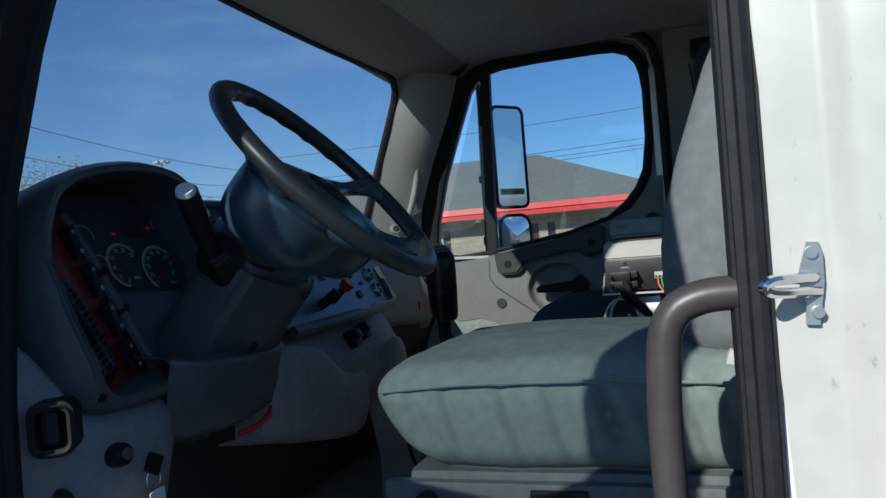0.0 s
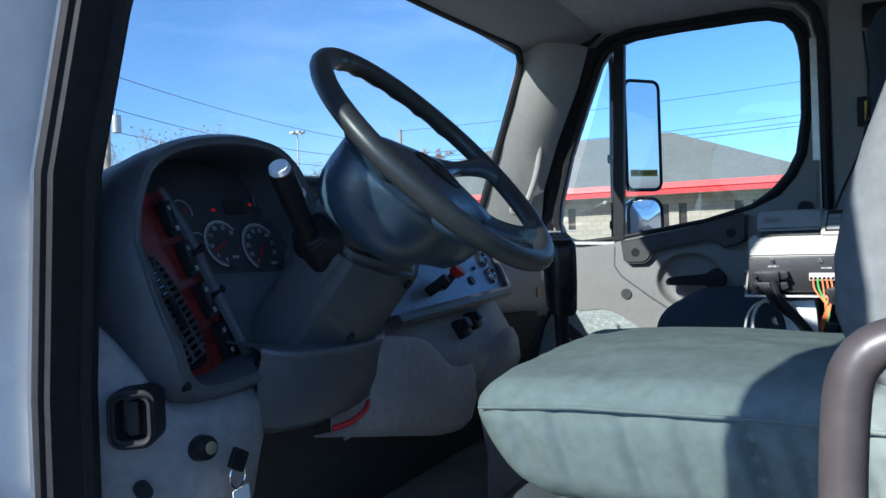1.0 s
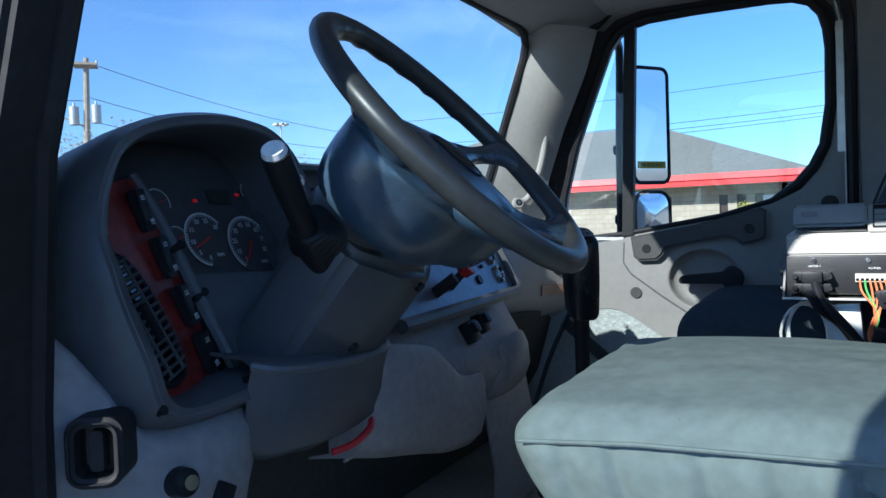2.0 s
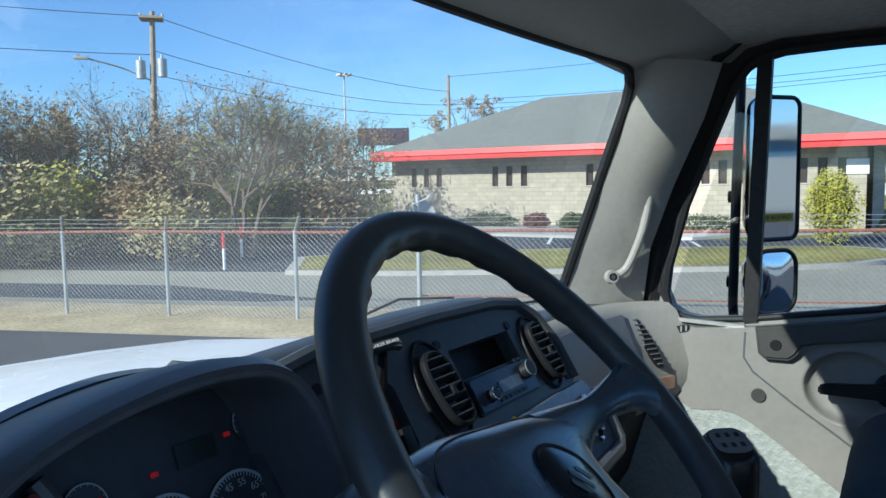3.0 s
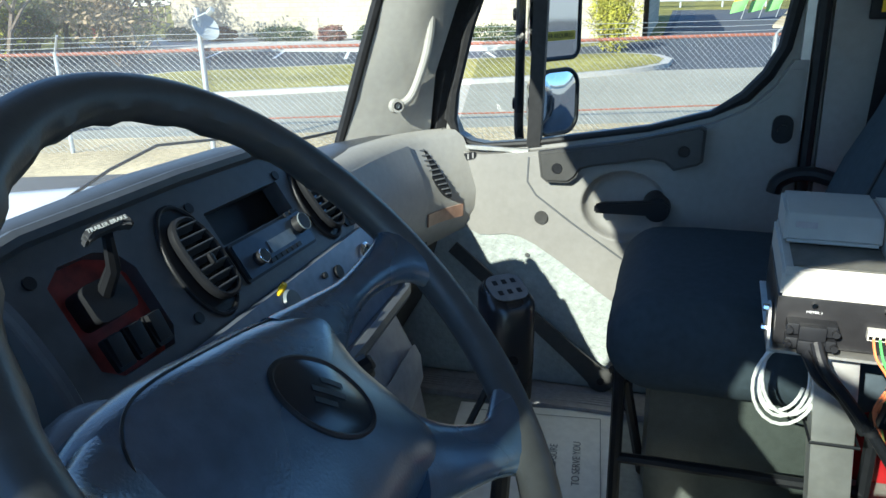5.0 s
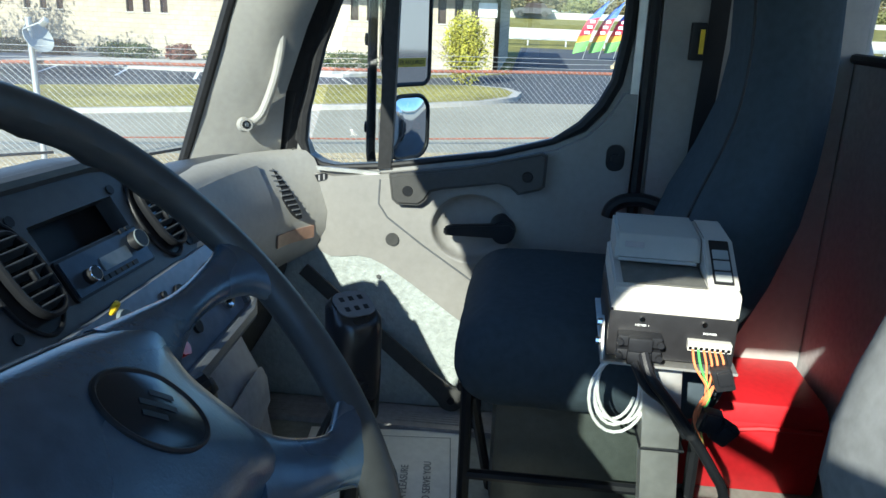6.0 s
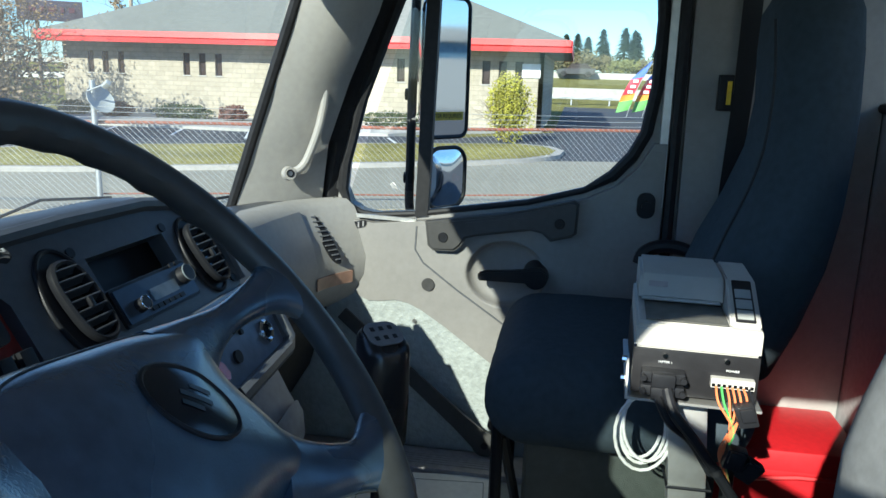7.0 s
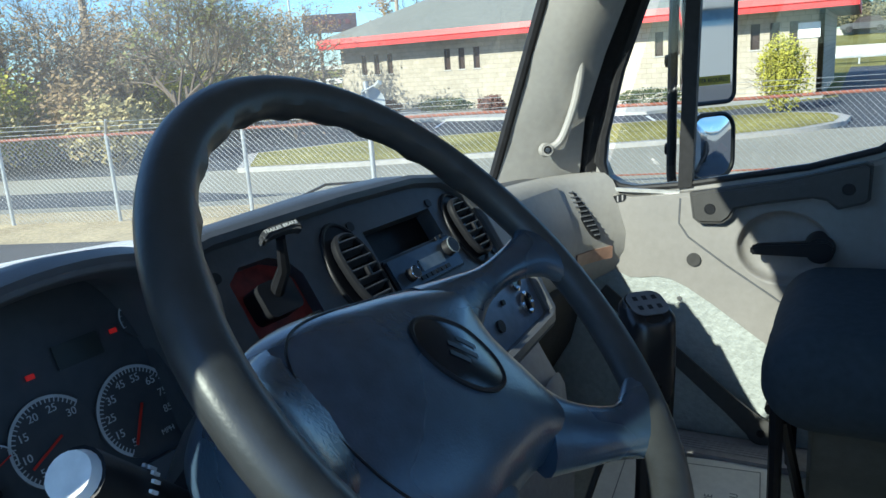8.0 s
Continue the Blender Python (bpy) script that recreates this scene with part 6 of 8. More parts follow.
tube(bm, [(-0.045, -0.02, 1.71), (-0.02, -0.012, 1.6), (0.03, 0.01, 1.4), (0.05, 0.03, 1.16)], [0.016, 0.0145, 0.0145, 0.016], 10)
part("shaft", bm, M_BLACK, gl)
bm = bmesh.new()
tube(bm, curve_pts([(-0.035, 0.0, 1.72), (-0.06, 0.05, 1.6), (-0.09, 0.08, 1.45), (-0.05, 0.06, 1.3), (0.03, 0.05, 1.17)], 6), 0.005, 6)
part("air_hose", bm, M_BLACK, gl)
bm = bmesh.new()
for i in range(4):
    box(bm, (0.05, 0.03, 1.175 + i * 0.02), (0.16 - 0.025 * i, 0.15 - 0.025 * i, 0.016), bevel=0.006)
part("boot", bm, M_RUBBER, gl, "black ribbed rubber boot")

# tall light grey tunnel panel and floor hump seen past the wheel
bm = bmesh.new()
rows = []
for x, k in ((0.17, 0), (0.19, 0.6), (0.26, 1), (0.36, 1), (0.44, 0.6), (0.46, 0)):
    rows.append([(x, 0.27, 1.17), (x, 0.265, 1.30 + 0.03 * k), (x, 0.30, 1.50 + 0.03 * k), (x, 0.34, 1.58)])
sheet(bm, rows)
thick(bm, 0.006)
solo("footwell_panel", bm, M_LOWER, "grey footwell panel under the dash", "panel", "structure")
bm = bmesh.new()
sheet(bm, [[(-1.0, 0.40, 1.72), (0.97, 0.40, 1.60)], [(-1.0, 0.46, 1.40), (0.97, 0.46, 1.40)], [(-1.0, 0.62, 1.14), (0.97, 0.62, 1.14)]])
thick(bm, 0.02)
solo("wall_front", bm, mat("dark_bulkhead_carpet", (0.075, 0.074, 0.072), 0.95, bump=0.5, bscale=300, spec=0.1), "black carpeted bulkhead below the dash", "wall", "structure")
# printed paper mat
pm = thing("paper_mat", (0.62, 0.05, FLOOR), "white printed paper floor mat lying on the floor", "floor mat")
MP_ = Plane((0.58, 0.02, 1.1645), (1, 0.10, 0), (-0.10, 1, 0))
bm = bmesh.new()
rows = []
for i in range(9):
    rows.append([MP_(-0.24 + 0.06 * i, -0.16 + 0.08 * j, 0.002 + 0.003 * noise.noise(Vector((i * 0.6, j * 0.7, 3)))) for j in range(6)])
sheet(bm, rows)
thick(bm, 0.0008)
part("sheet", bm, M_PAPER, pm)
bm = bmesh.new()
for a0, b0, w, h in ((0, 0.19, 0.40, 0.002), (0, -0.13, 0.40, 0.002), (-0.20, 0.03, 0.002, 0.32), (0.20, 0.03, 0.002, 0.32), (0, 0.10, 0.40, 0.0015)):
    box(bm, MP_(a0, b0, 0.0065), (w, h, 0.0006), MP_.rot())
part("printed_lines", bm, M_INK, pm)
text_on("lettering", "A PLEASURE", MP_, 0.0, -0.02, 0.0066, 0.026, M_INK, pm)
text_on("lettering", "TO SERVE YOU", MP_, 0.0, -0.075, 0.0066, 0.026, M_INK, pm)

# slip printer on a metal box on a post
PX = Plane((0.150, -0.4725, 1.727), (-0.05, -1, 0), (0, 0, 1))      # front face of the box; n points at the driver
PX.v = PX.v * 0.85
post = thing("printer_post", (0.21, -0.475, FLOOR), "square scuffed aluminium post bolted to the floor", "post")
bm = bmesh.new()
box(bm, (0.215, -0.497, 1.435), (0.062, 0.062, 0.55), Euler((radians(-4.5), 0, radians(-3))).to_matrix(), 0.006)
part("tube", bm, M_ALU, post)
bm = bmesh.new()
box(bm, (0.215, -0.518, 1.168), (0.14, 0.14, 0.012), bevel=0.003)
part("foot_plate", bm, M_ALU, post)
bm = bmesh.new()
tube(bm, [(0.215 + 0.0345 * sx, -0.488 + 0.0345 * sy, 1.555) for sx, sy in ((-1, -1), (1, -1), (1, 1), (-1, 1))], 0.003, 6, closed=True)
part("cable_tie", bm, M_BLACK, post)
shelf = thing("printer_tray", PX(0, 0, -0.12), "bent aluminium tray under the black box", "tray")
bm = bmesh.new()
PX.slab(bm, 0, -0.006, 0.206, 0.005, 0.001, -0.27, 0.012)
prism(bm, [PX(-0.103, y, d) for y, d in ((-0.008, 0.012), (0.055, -0.03), (0.055, -0.055), (-0.008, -0.07))], PX.u * 0.004)
part("tray", bm, M_ALU, shelf)
for a, b in ((-0.106, 0.05), (-0.106, 0.012)):
    bm = bmesh.new()
    disc(bm, PX(a, b, -0.035), -PX.u, 0.006, 0.008, 8)
    part("bolt", bm, M_CHROME, shelf)
mb = thing("meter_box", PX(0, 0, -0.12), "satin black metal meter box with plugged leads", "electronics box")
bm = bmesh.new()
box(bm, PX(0, 0.047, -0.12), (0.19, 0.088, 0.24), PX.rot(), 0.003)
part("case", bm, M_BOX, mb)
for a in (-0.046, 0.046):
    bm = bmesh.new()
    disc(bm, PX(a, 0.080, 0.002), PX.n, 0.005, 0.005, 12, 0.004)
    part("screw", bm, M_CHROME, mb)
text_on("lettering", "METER 1", PX, -0.045, 0.067, 0.0008, 0.0058, M_LIGHTINK, mb)
text_on("lettering", "POWER", PX, 0.056, 0.062, 0.0008, 0.0058, M_LIGHTINK, mb)
bm = bmesh.new()
PX.slab(bm, 0.056, 0.042, 0.064, 0.018, 0.001, 0.0, 0.012)
term = part("terminal_strip", bm, M_CREAM, mb, "cream terminal strip")
for i in range(8):
    bm = bmesh.new()
    box(bm, PX(0.056 - 0.028 + i * 0.008, 0.038, 0.0122), (0.005, 0.006, 0.001), PX.rot())
    part("terminal", bm, M_SCREEN, term)
for b in (0.046, 0.020):
    bm = bmesh.new()
    box(bm, PX(-0.048, b, 0.012), (0.066, 0.020, 0.026), PX.rot(), 0.004)
    box(bm, PX(-0.048, b - 0.002, 0.027), (0.036, 0.026, 0.016), PX.rot(), 0.005)
    pl_ = part("plug", bm, M_BLACK, mb, "black multi-pin plug")
    for a in (-0.078, -0.018):
        bm = bmesh.new()
        disc(bm, PX(a, b, 0.027), PX.n, 0.005, 0.012, 10)
        part("thumb_screw", bm, M_BLACK, pl_)
bm = bmesh.new()
tube(bm, curve_pts([PX(-0.042, 0.030, 0.035), PX(-0.03, -0.005, 0.055), PX(0.002, -0.05, 0.055), PX(0.040, -0.11, 0.05), PX(0.080, -0.18, 0.045), PX(0.108, -0.25, 0.03), PX(0.128, -0.42, 0.0), PX(0.134, -0.54, -0.03), PX(0.14, -0.655, -0.05)], 6), 0.0082, 10)
lead = part("cable", bm, M_BLACK, mb, "thick black cable with bindings")
for p, d in ((PX(0.040, -0.11, 0.05), (-0.1, -0.5, -0.86)), (PX(0.108, -0.25, 0.03), (-0.2, -0.3, -0.93)), (PX(0.128, -0.42, 0.0), (-0.25, -0.1, -0.96))):
    bm = bmesh.new()
    disc(bm, p, d, 0.0096, 0.008, 14)
    part("binding", bm, M_RUBBER, lead)
bm = bmesh.new()
tube(bm, curve_pts([PX(-0.055, 0.012, 0.035), PX(-0.035, -0.025, 0.052), PX(0.000, -0.06, 0.045), PX(0.034, -0.12, 0.042)], 6), 0.0065, 8)
part("cable", bm, M_BLACK, mb)
random.seed(7)
for i, m in enumerate((M_ORANGE, M_GREENW, M_ORANGE, M_ORANGE, M_ORANGE, M_ORANGE, M_BLACK)):
    bm = bmesh.new()
    a = 0.032 + i * 0.008
    tube(bm, curve_pts([PX(a, 0.036, 0.012), PX(a + 0.004, 0.012, 0.03), PX(0.058 + 0.004 * math.sin(i * 2), -0.03 - 0.008 * (i % 3), 0.034), PX(0.05 + 0.006 * math.cos(i), -0.085, 0.03), PX(0.06 + 0.004 * (i % 2), -0.14, 0.03), PX(0.084, -0.20, 0.02)], 5), 0.0019, 6)
    part("wire", bm, m, mb)
for a, b, rz in ((0.075, 0.0, 0.3), (0.066, -0.085, -0.2), (0.088, -0.105, -0.6)):
    bm = bmesh.new()
    box(bm, PX(a, b, 0.038), (0.030, 0.040, 0.024), PX.rot() @ Euler((0, 0, rz)).to_matrix(), 0.005)
    box(bm, PX(a, b + 0.006, 0.052), (0.02, 0.024, 0.008), PX.rot() @ Euler((0, 0, rz)).to_matrix(), 0.002)
    part("fuse_holder", bm, M_BLACK, mb)
bm = bmesh.new()
pts = []
for i in range(90):
    t = i / 90 * 2 * math.pi * 4
    r = 0.060 + 0.007 * math.sin(t * 0.43)
    pts.append(PX(-0.064 + r * math.cos(t) * 0.66 + 0.006 * math.sin(t * 0.7), -0.098 + 1.25 * r * math.sin(t), -0.050 - 0.014 * math.sin(t * 0.31)))
tube(bm, pts, 0.0029, 6)
solo("coiled_cable", bm, M_CABLEW, "coil of white cable hanging from the tray", "cable")

pr = thing("slip_printer", PX(0, 0.09, -0.12), "off-white slip printer with grey paper tray and keys", "printer")
bm = bmesh.new()
prism(bm, [PX(-0.094, y, d) for y, d in ((0.092, 0.004), (0.134, 0.004), (0.142, -0.004), (0.146, -0.09), (0.146, -0.236), (0.092, -0.236))], PX.u * 0.188)
bmesh.ops.bevel(bm, geom=bm.edges[:], offset=0.004, segments=2, affect="EDGES")
part("lower_case", bm, M_CREAM, pr)
bm = bmesh.new()
prism(bm, [PX(-0.090, y, d) for y, d in ((0.150, -0.096), (0.158, -0.086), (0.198, -0.100), (0.208, -0.112), (0.210, -0.225), (0.148, -0.232))], PX.u * 0.134)
bmesh.ops.bevel(bm, geom=bm.edges[:], offset=0.005, segments=2, affect="EDGES")
up = part("upper_cover", bm, M_CREAMG, pr, "cool grey ribbon cover")
bm = bmesh.new()
prism(bm, [PX(0.046, y, d) for y, d in ((0.142, 0.000), (0.148, -0.008), (0.204, -0.108), (0.206, -0.225), (0.144, -0.232))], PX.u * 0.046)
bmesh.ops.bevel(bm, geom=bm.edges[:], offset=0.003, segments=2, affect="EDGES")
kb = part("key_slope", bm, M_CREAM, pr)
KS = Plane(PX(0.069, 0.176, -0.058), PX.u, PX(0, 0.204, -0.108) - PX(0, 0.148, -0.008))
bm = bmesh.new()
KS.slab(bm, 0, 0, 0.030, 0.100, 0.002, 0.0006, 0.0018)
kpn = part("key_panel", bm, M_BOX, kb)
for i in range(3):
    bm = bmesh.new()
    KS.slab(bm, 0, -0.034 + i * 0.025, 0.024, 0.020, 0.001, 0.0018, 0.0034)
    part("key", bm, M_CREAMG, kpn)
bm = bmesh.new()
prism(bm, [PX(-0.080, y, d) for y, d in ((0.1445, -0.004), (0.1475, -0.100), (0.1495, -0.100), (0.1465, -0.004))], PX.u * 0.124)
part("paper_tray", bm, mat("smoked_grey_tray", (0.12, 0.12, 0.11), 0.25), pr, "smoked grey paper tray")
BP = Plane(PX(-0.06, 0.186, -0.0945), PX.u, PX(0, 0.198, -0.100) - PX(0, 0.158, -0.086))
bm = bmesh.new()
BP.slab(bm, 0, 0, 0.030, 0.009, 0.0005, 0.001, 0.0022)
part("name_plate", bm, M_LOWER, up, "small grey name plate")

# red tool box behind the seats
rb = thing("tool_box", (0.825, -0.79, FLOOR), "red plastic tool box on the cab floor", "tool box")
bm = bmesh.new()
box(bm, (0.825, -0.790, 1.255), (0.26, 0.36, 0.19), bevel=0.012, taper=(1.02, 1.04))
part("box", bm, M_RED, rb)
bm = bmesh.new()
box(bm, (0.825, -0.790, 1.37), (0.275, 0.375, 0.05), bevel=0.012, taper=(0.96, 0.93))
lid = part("lid", bm, M_RED, rb)
bm = bmesh.new()
tube(bm, [(0.689, -0.62, 1.335), (0.686, -0.72, 1.322), (0.686, -0.82, 1.335), (0.689, -0.96, 1.335)], 0.006, 6)
part("rim_moulding", bm, M_RED, lid)

# outside
M_ASPH = mat("dark_asphalt", (0.088, 0.090, 0.095), 0.9, spec=0.12, scale=40, var=0.25, bump=0.4, bscale=120, stain=0.12, dist=0.004)
M_ASPH2 = mat("sealed_asphalt", (0.075, 0.082, 0.095), 0.85, spec=0.12, scale=6, var=0.12, stain=0.12)
M_ROAD = mat("pale_road", (0.31, 0.292, 0.235), 0.9, spec=0.12, scale=5, var=0.08, stain=0.10)
M_GRASS = mat("olive_grass", (0.20, 0.185, 0.06), 0.95, spec=0.12, scale=14, var=0.3, stain=0.25, bump=0.6, bscale=60, dist=0.03)
M_TAN = mat("dry_grass", (0.50, 0.40, 0.245), 0.95, spec=0.12, scale=14, var=0.25, stain=0.25, bump=0.6, bscale=60, dist=0.03)
M_ISLE = mat("patchy_lawn", (0.30, 0.265, 0.085), 0.95, spec=0.12, scale=6, var=0.3, stain=0.3, bump=0.6, bscale=60, dist=0.03)
M_KERB = mat("concrete_kerb", (0.42, 0.40, 0.37), 0.9, spec=0.12, scale=6, var=0.1)
M_CONC = mat("pale_concrete", (0.44, 0.43, 0.40), 0.9, scale=2, var=0.08, stain=0.1)
M_BLOCK = mat("beige_block", (0.44, 0.395, 0.315), 0.95, scale=3, var=0.08, stain=0.08, bump=0.4, bscale=30, dist=0.01)
_n, _l = M_BLOCK.node_tree.nodes, M_BLOCK.node_tree.links
_tc, _sx, _cx, _bk, _mul = _n.new("ShaderNodeTexCoord"), _n.new("ShaderNodeSeparateXYZ"), _n.new("ShaderNodeCombineXYZ"), _n.new("ShaderNodeTexBrick"), _n.new("ShaderNodeVectorMath")
_bk.inputs["Color1"].default_value, _bk.inputs["Color2"].default_value, _bk.inputs["Mortar"].default_value = (1, 1, 1, 1), (0.86, 0.86, 0.86, 1), (0.70, 0.68, 0.66, 1)
_bk.inputs["Scale"].default_value, _bk.inputs["Brick Width"].default_value, _bk.inputs["Row Height"].default_value, _bk.inputs["Mortar Size"].default_value = 1.0, 0.40, 0.20, 0.012
_mul.operation = "MULTIPLY"
_l.new(_tc.outputs["Object"], _sx.inputs["Vector"])
_l.new(_sx.outputs["Y"], _cx.inputs["X"])
_l.new(_sx.outputs["Z"], _cx.inputs["Y"])
_l.new(_cx.outputs["Vector"], _bk.inputs["Vector"])
_col = _n["Principled BSDF"].inputs["Base Color"]
_l.new(_col.links[0].from_socket, _mul.inputs[0])
_l.new(_bk.outputs["Color"], _mul.inputs[1])
_l.new(_mul.outputs["Vector"], _col)
M_ROOF = mat("grey_green_shingle", (0.20, 0.205, 0.18), 0.95, scale=5, var=0.12, stain=0.08)
M_FASCIA = mat("red_fascia", (0.68, 0.03, 0.03), 0.5, scale=2, var=0.04)
M_WINB = mat("brown_window", (0.05, 0.035, 0.03), 0.2)
M_BARK = mat("grey_bark", (0.135, 0.105, 0.082), 0.95, scale=12, var=0.25)
M_POLE = mat("weathered_pole", (0.33, 0.27, 0.21), 0.9, scale=6, var=0.2)
M_LEAFG = mat("dull_green_leaves", (0.17, 0.172, 0.058), 0.8, scale=2, var=0.4, stain=0.3)
M_LEAFB = mat("brown_leaves", (0.27, 0.185, 0.095), 0.85, scale=2, var=0.4, stain=0.3)
M_LEAFY = mat("yellow_leaves", (0.36, 0.34, 0.05), 0.8, scale=3, var=0.4, stain=0.3)
M_HEDGE = mat("hedge_leaves", (0.055, 0.075, 0.03), 0.85, scale=5, var=0.4)
M_HEDGER = mat("russet_hedge_leaves", (0.15, 0.065, 0.05), 0.85, scale=5, var=0.4)
M_CONIF = mat("conifer_needles", (0.035, 0.06, 0.03), 0.9, scale=3, var=0.4)
M_RUST = mat("rusty_rail", (0.28, 0.10, 0.065), 0.85, scale=8, var=0.2)
M_WIRE = mat("dark_wire", (0.03, 0.03, 0.032), 0.6)


def ground_patch(name, pts, z, material, label, category, thickness=0.0):
    bm = bmesh.new()
    if thickness:
        prism(bm, [(x, y, z - thickness) for x, y in pts], (0, 0, thickness))
    else:
        bm.faces.new([bm.verts.new((x, y, z)) for x, y in pts])
    return solo(name, bm, material, label, category, "structure")


bm = bmesh.new()
rows = []
for i in range(41):
    x = -300 + i * 20
    rows.append([(x, -300 + j * 20, -0.03 + (0 if x < 60 else min(1.0, (x - 60) / 50.0) * (3.4 + 1.2 * noise.noise(Vector((x * 0.01, j * 0.2, 0)))))) for j in range(41)])
sheet(bm, rows)
solo("ground", bm, M_GRASS, "grass and earth reaching the horizon", "ground", "structure")
FP, FD = Vector((6.63, 12.4, 0)), Vector((0.327, -0.945, 0))
FN = Vector((-0.945, -0.327, 0))       # from the fence towards the truck


def fl(s, off=0.0, z=0.0):
    p = FP + FD * s + FN * off
    return Vector((p.x, p.y, z))


def fl2(s, off):
    p = fl(s, off)
    return (p.x, p.y)


ground_patch("road_yard", [fl2(-60, 0.9), fl2(70, 0.9), fl2(70, 60), fl2(-60, 60)], 0.0, M_ASPH, "dark asphalt yard", "yard")
ground_patch("ground_verge", [fl2(-60, -1.1), fl2(70, -1.1), fl2(70, 1.5), fl2(-60, 1.5)], 0.004, M_TAN, "dry tan grass verge under the fence", "verge")
ground_patch("road_street", [fl2(-60, -6.2), fl2(-1, -6.0), fl2(6, -6.3), fl2(14, -8.5), fl2(70, -9.5), fl2(70, -1.1), fl2(-60, -1.1)], 0.0, M_ROAD, "pale grey street", "road")
# shadow cast across the street, put in as a darker flat patch
ground_patch("road_shadow", [fl2(-30, -3.6), fl2(0, -3.5), fl2(4.2, -2.0), fl2(3.0, -1.6), fl2(-30, -1.5)], 0.004, M_ASPH2, "dark patch painted on the street for a cast shadow", "road")
ground_patch("road_parking", [fl2(-80, -6.2), fl2(-1, -6.0), fl2(6, -6.3), fl2(14, -8.5), fl2(70, -9.5), (140, -60), (140, 0.5), (31, 0.5), (26, 4), (25.4, 30), (10, 80)], -0.006, M_ASPH2, "blue-grey sealed asphalt parking", "car park")
isl = [(12.4, 12.6), (13.35, 10.0), (14.6, 7.75), (15.9, 5.4), (17.9, 2.15), (19.2, 0.75), (20.6, 0.05), (22.0, -0.05), (23.2, 0.35), (23.7, 1.3), (23.2, 2.8), (20.8, 7.5), (18.9, 10.6), (17.4, 13.2), (15.0, 14.6)]
ground_patch("kerb_island", isl, 0.11, M_KERB, "concrete kerb round the grass island", "kerb", 0.13)
ctr = Vector((sum(p[0] for p in isl) / len(isl), sum(p[1] for p in isl) / len(isl)))
ground_patch("ground_island", [tuple(Vector(p) + (ctr - Vector(p)).normalized() * 0.28) for p in isl], 0.118, M_ISLE, "dry grass island with a young bush", "lawn")
ground_patch("pavement_front", [(25.4, 24), (25.2, 17), (25.1, 9.5), (25.6, 6.2), (27.4, 5.2), (31.0, 1.0), (31.2, 24)], 0.10, M_CONC, "pale concrete kerb and bed along the building", "pavement", 0.12)
ground_patch("kerb_right", [(38, -4.2), (60, -7.5), (60, -12), (36, -8)], 0.12, M_TAN, "mulched bed with a kerb", "bed", 0.14)
for y in (16.2, 13.6, 11.0, 8.4, 5.9):
    ground_patch("road_marking", [(22.4, y - 0.9), (25.0, y + 0.1), (25.0, y + 0.22), (22.4, y - 0.78)], 0.004, M_LIGHTINK, "white painted bay line", "road marking")

# fence
fence = thing("chain_link_fence", fl(5), "galvanised chain-link fence with a rusty top rail and barbed wire", "fence")
for s in (-8.8, -6.5, -4.3, -2.1, 0.08, 2.07, 4.4, 14.75, 17.2, 19.6, 22):
    bm = bmesh.new()
    tube(bm, [fl(s, 0, -0.05), fl(s, 0, 1.45)], 0.032, 10)
    po = part("post", bm, M_GALV, fence)
    bm = bmesh.new()
    tube(bm, [fl(s, 0, 1.44), fl(s + 0.16, 0.2, 1.68)], 0.018, 8)
    part("barb_arm", bm, M_GALV, po)
bm = bmesh.new()
tube(bm, [fl(s, 0, 1.425 + 0.012 * math.sin(s)) for s in range(-12, 30)], 0.024, 8)
part("top_rail", bm, M_RUST, fence, "rusty red-brown top rail")
bm = bmesh.new()
tube(bm, [fl(6.5 + i, 0.0, 0.42 + 0.01 * math.sin(i)) for i in range(12)], 0.012, 6)
part("middle_rail", bm, M_RUST, fence, "rusty lower rail")
for k in range(3):
    bm = bmesh.new()
    tube(bm, [fl(s, 0.05 + 0.06 * k, 1.50 + 0.075 * k + 0.008 * math.sin(s * 3 + k)) for s in range(-12, 30)], 0.0035, 5)
    part("barbed_wire", bm, M_GALV, fence)
bm = bmesh.new()
vs_, fs_ = [], []
for sgn in (1, -1):
    for i in range(474):
        s0 = -12 + i * 0.085
        a, b = fl(s0, 0.03 + 0.002 * sgn, 0.02), fl(s0 + sgn * 1.42, 0.03 + 0.002 * sgn, 1.46)
        r = 0.0021
        k = len(vs_)
        for p in (a, b):
            vs_ += [p + Vector((r, r, 0)), p + Vector((-r, r, 0)), p + Vector((0, -r, r))]
        fs_ += [(k, k + 1, k + 4, k + 3), (k + 1, k + 2, k + 5, k + 4), (k + 2, k, k + 3, k + 5)]
bm.free()
me = bpy.data.meshes.new("chain_link")
me.from_pydata([tuple(v - ORG[fence]) for v in vs_], [], fs_)
me.materials.append(M_GALV)
ob = new("chain_link", me)
ob.parent, ob["kind"] = fence, "stuff"
ORG[ob] = ORG[fence]

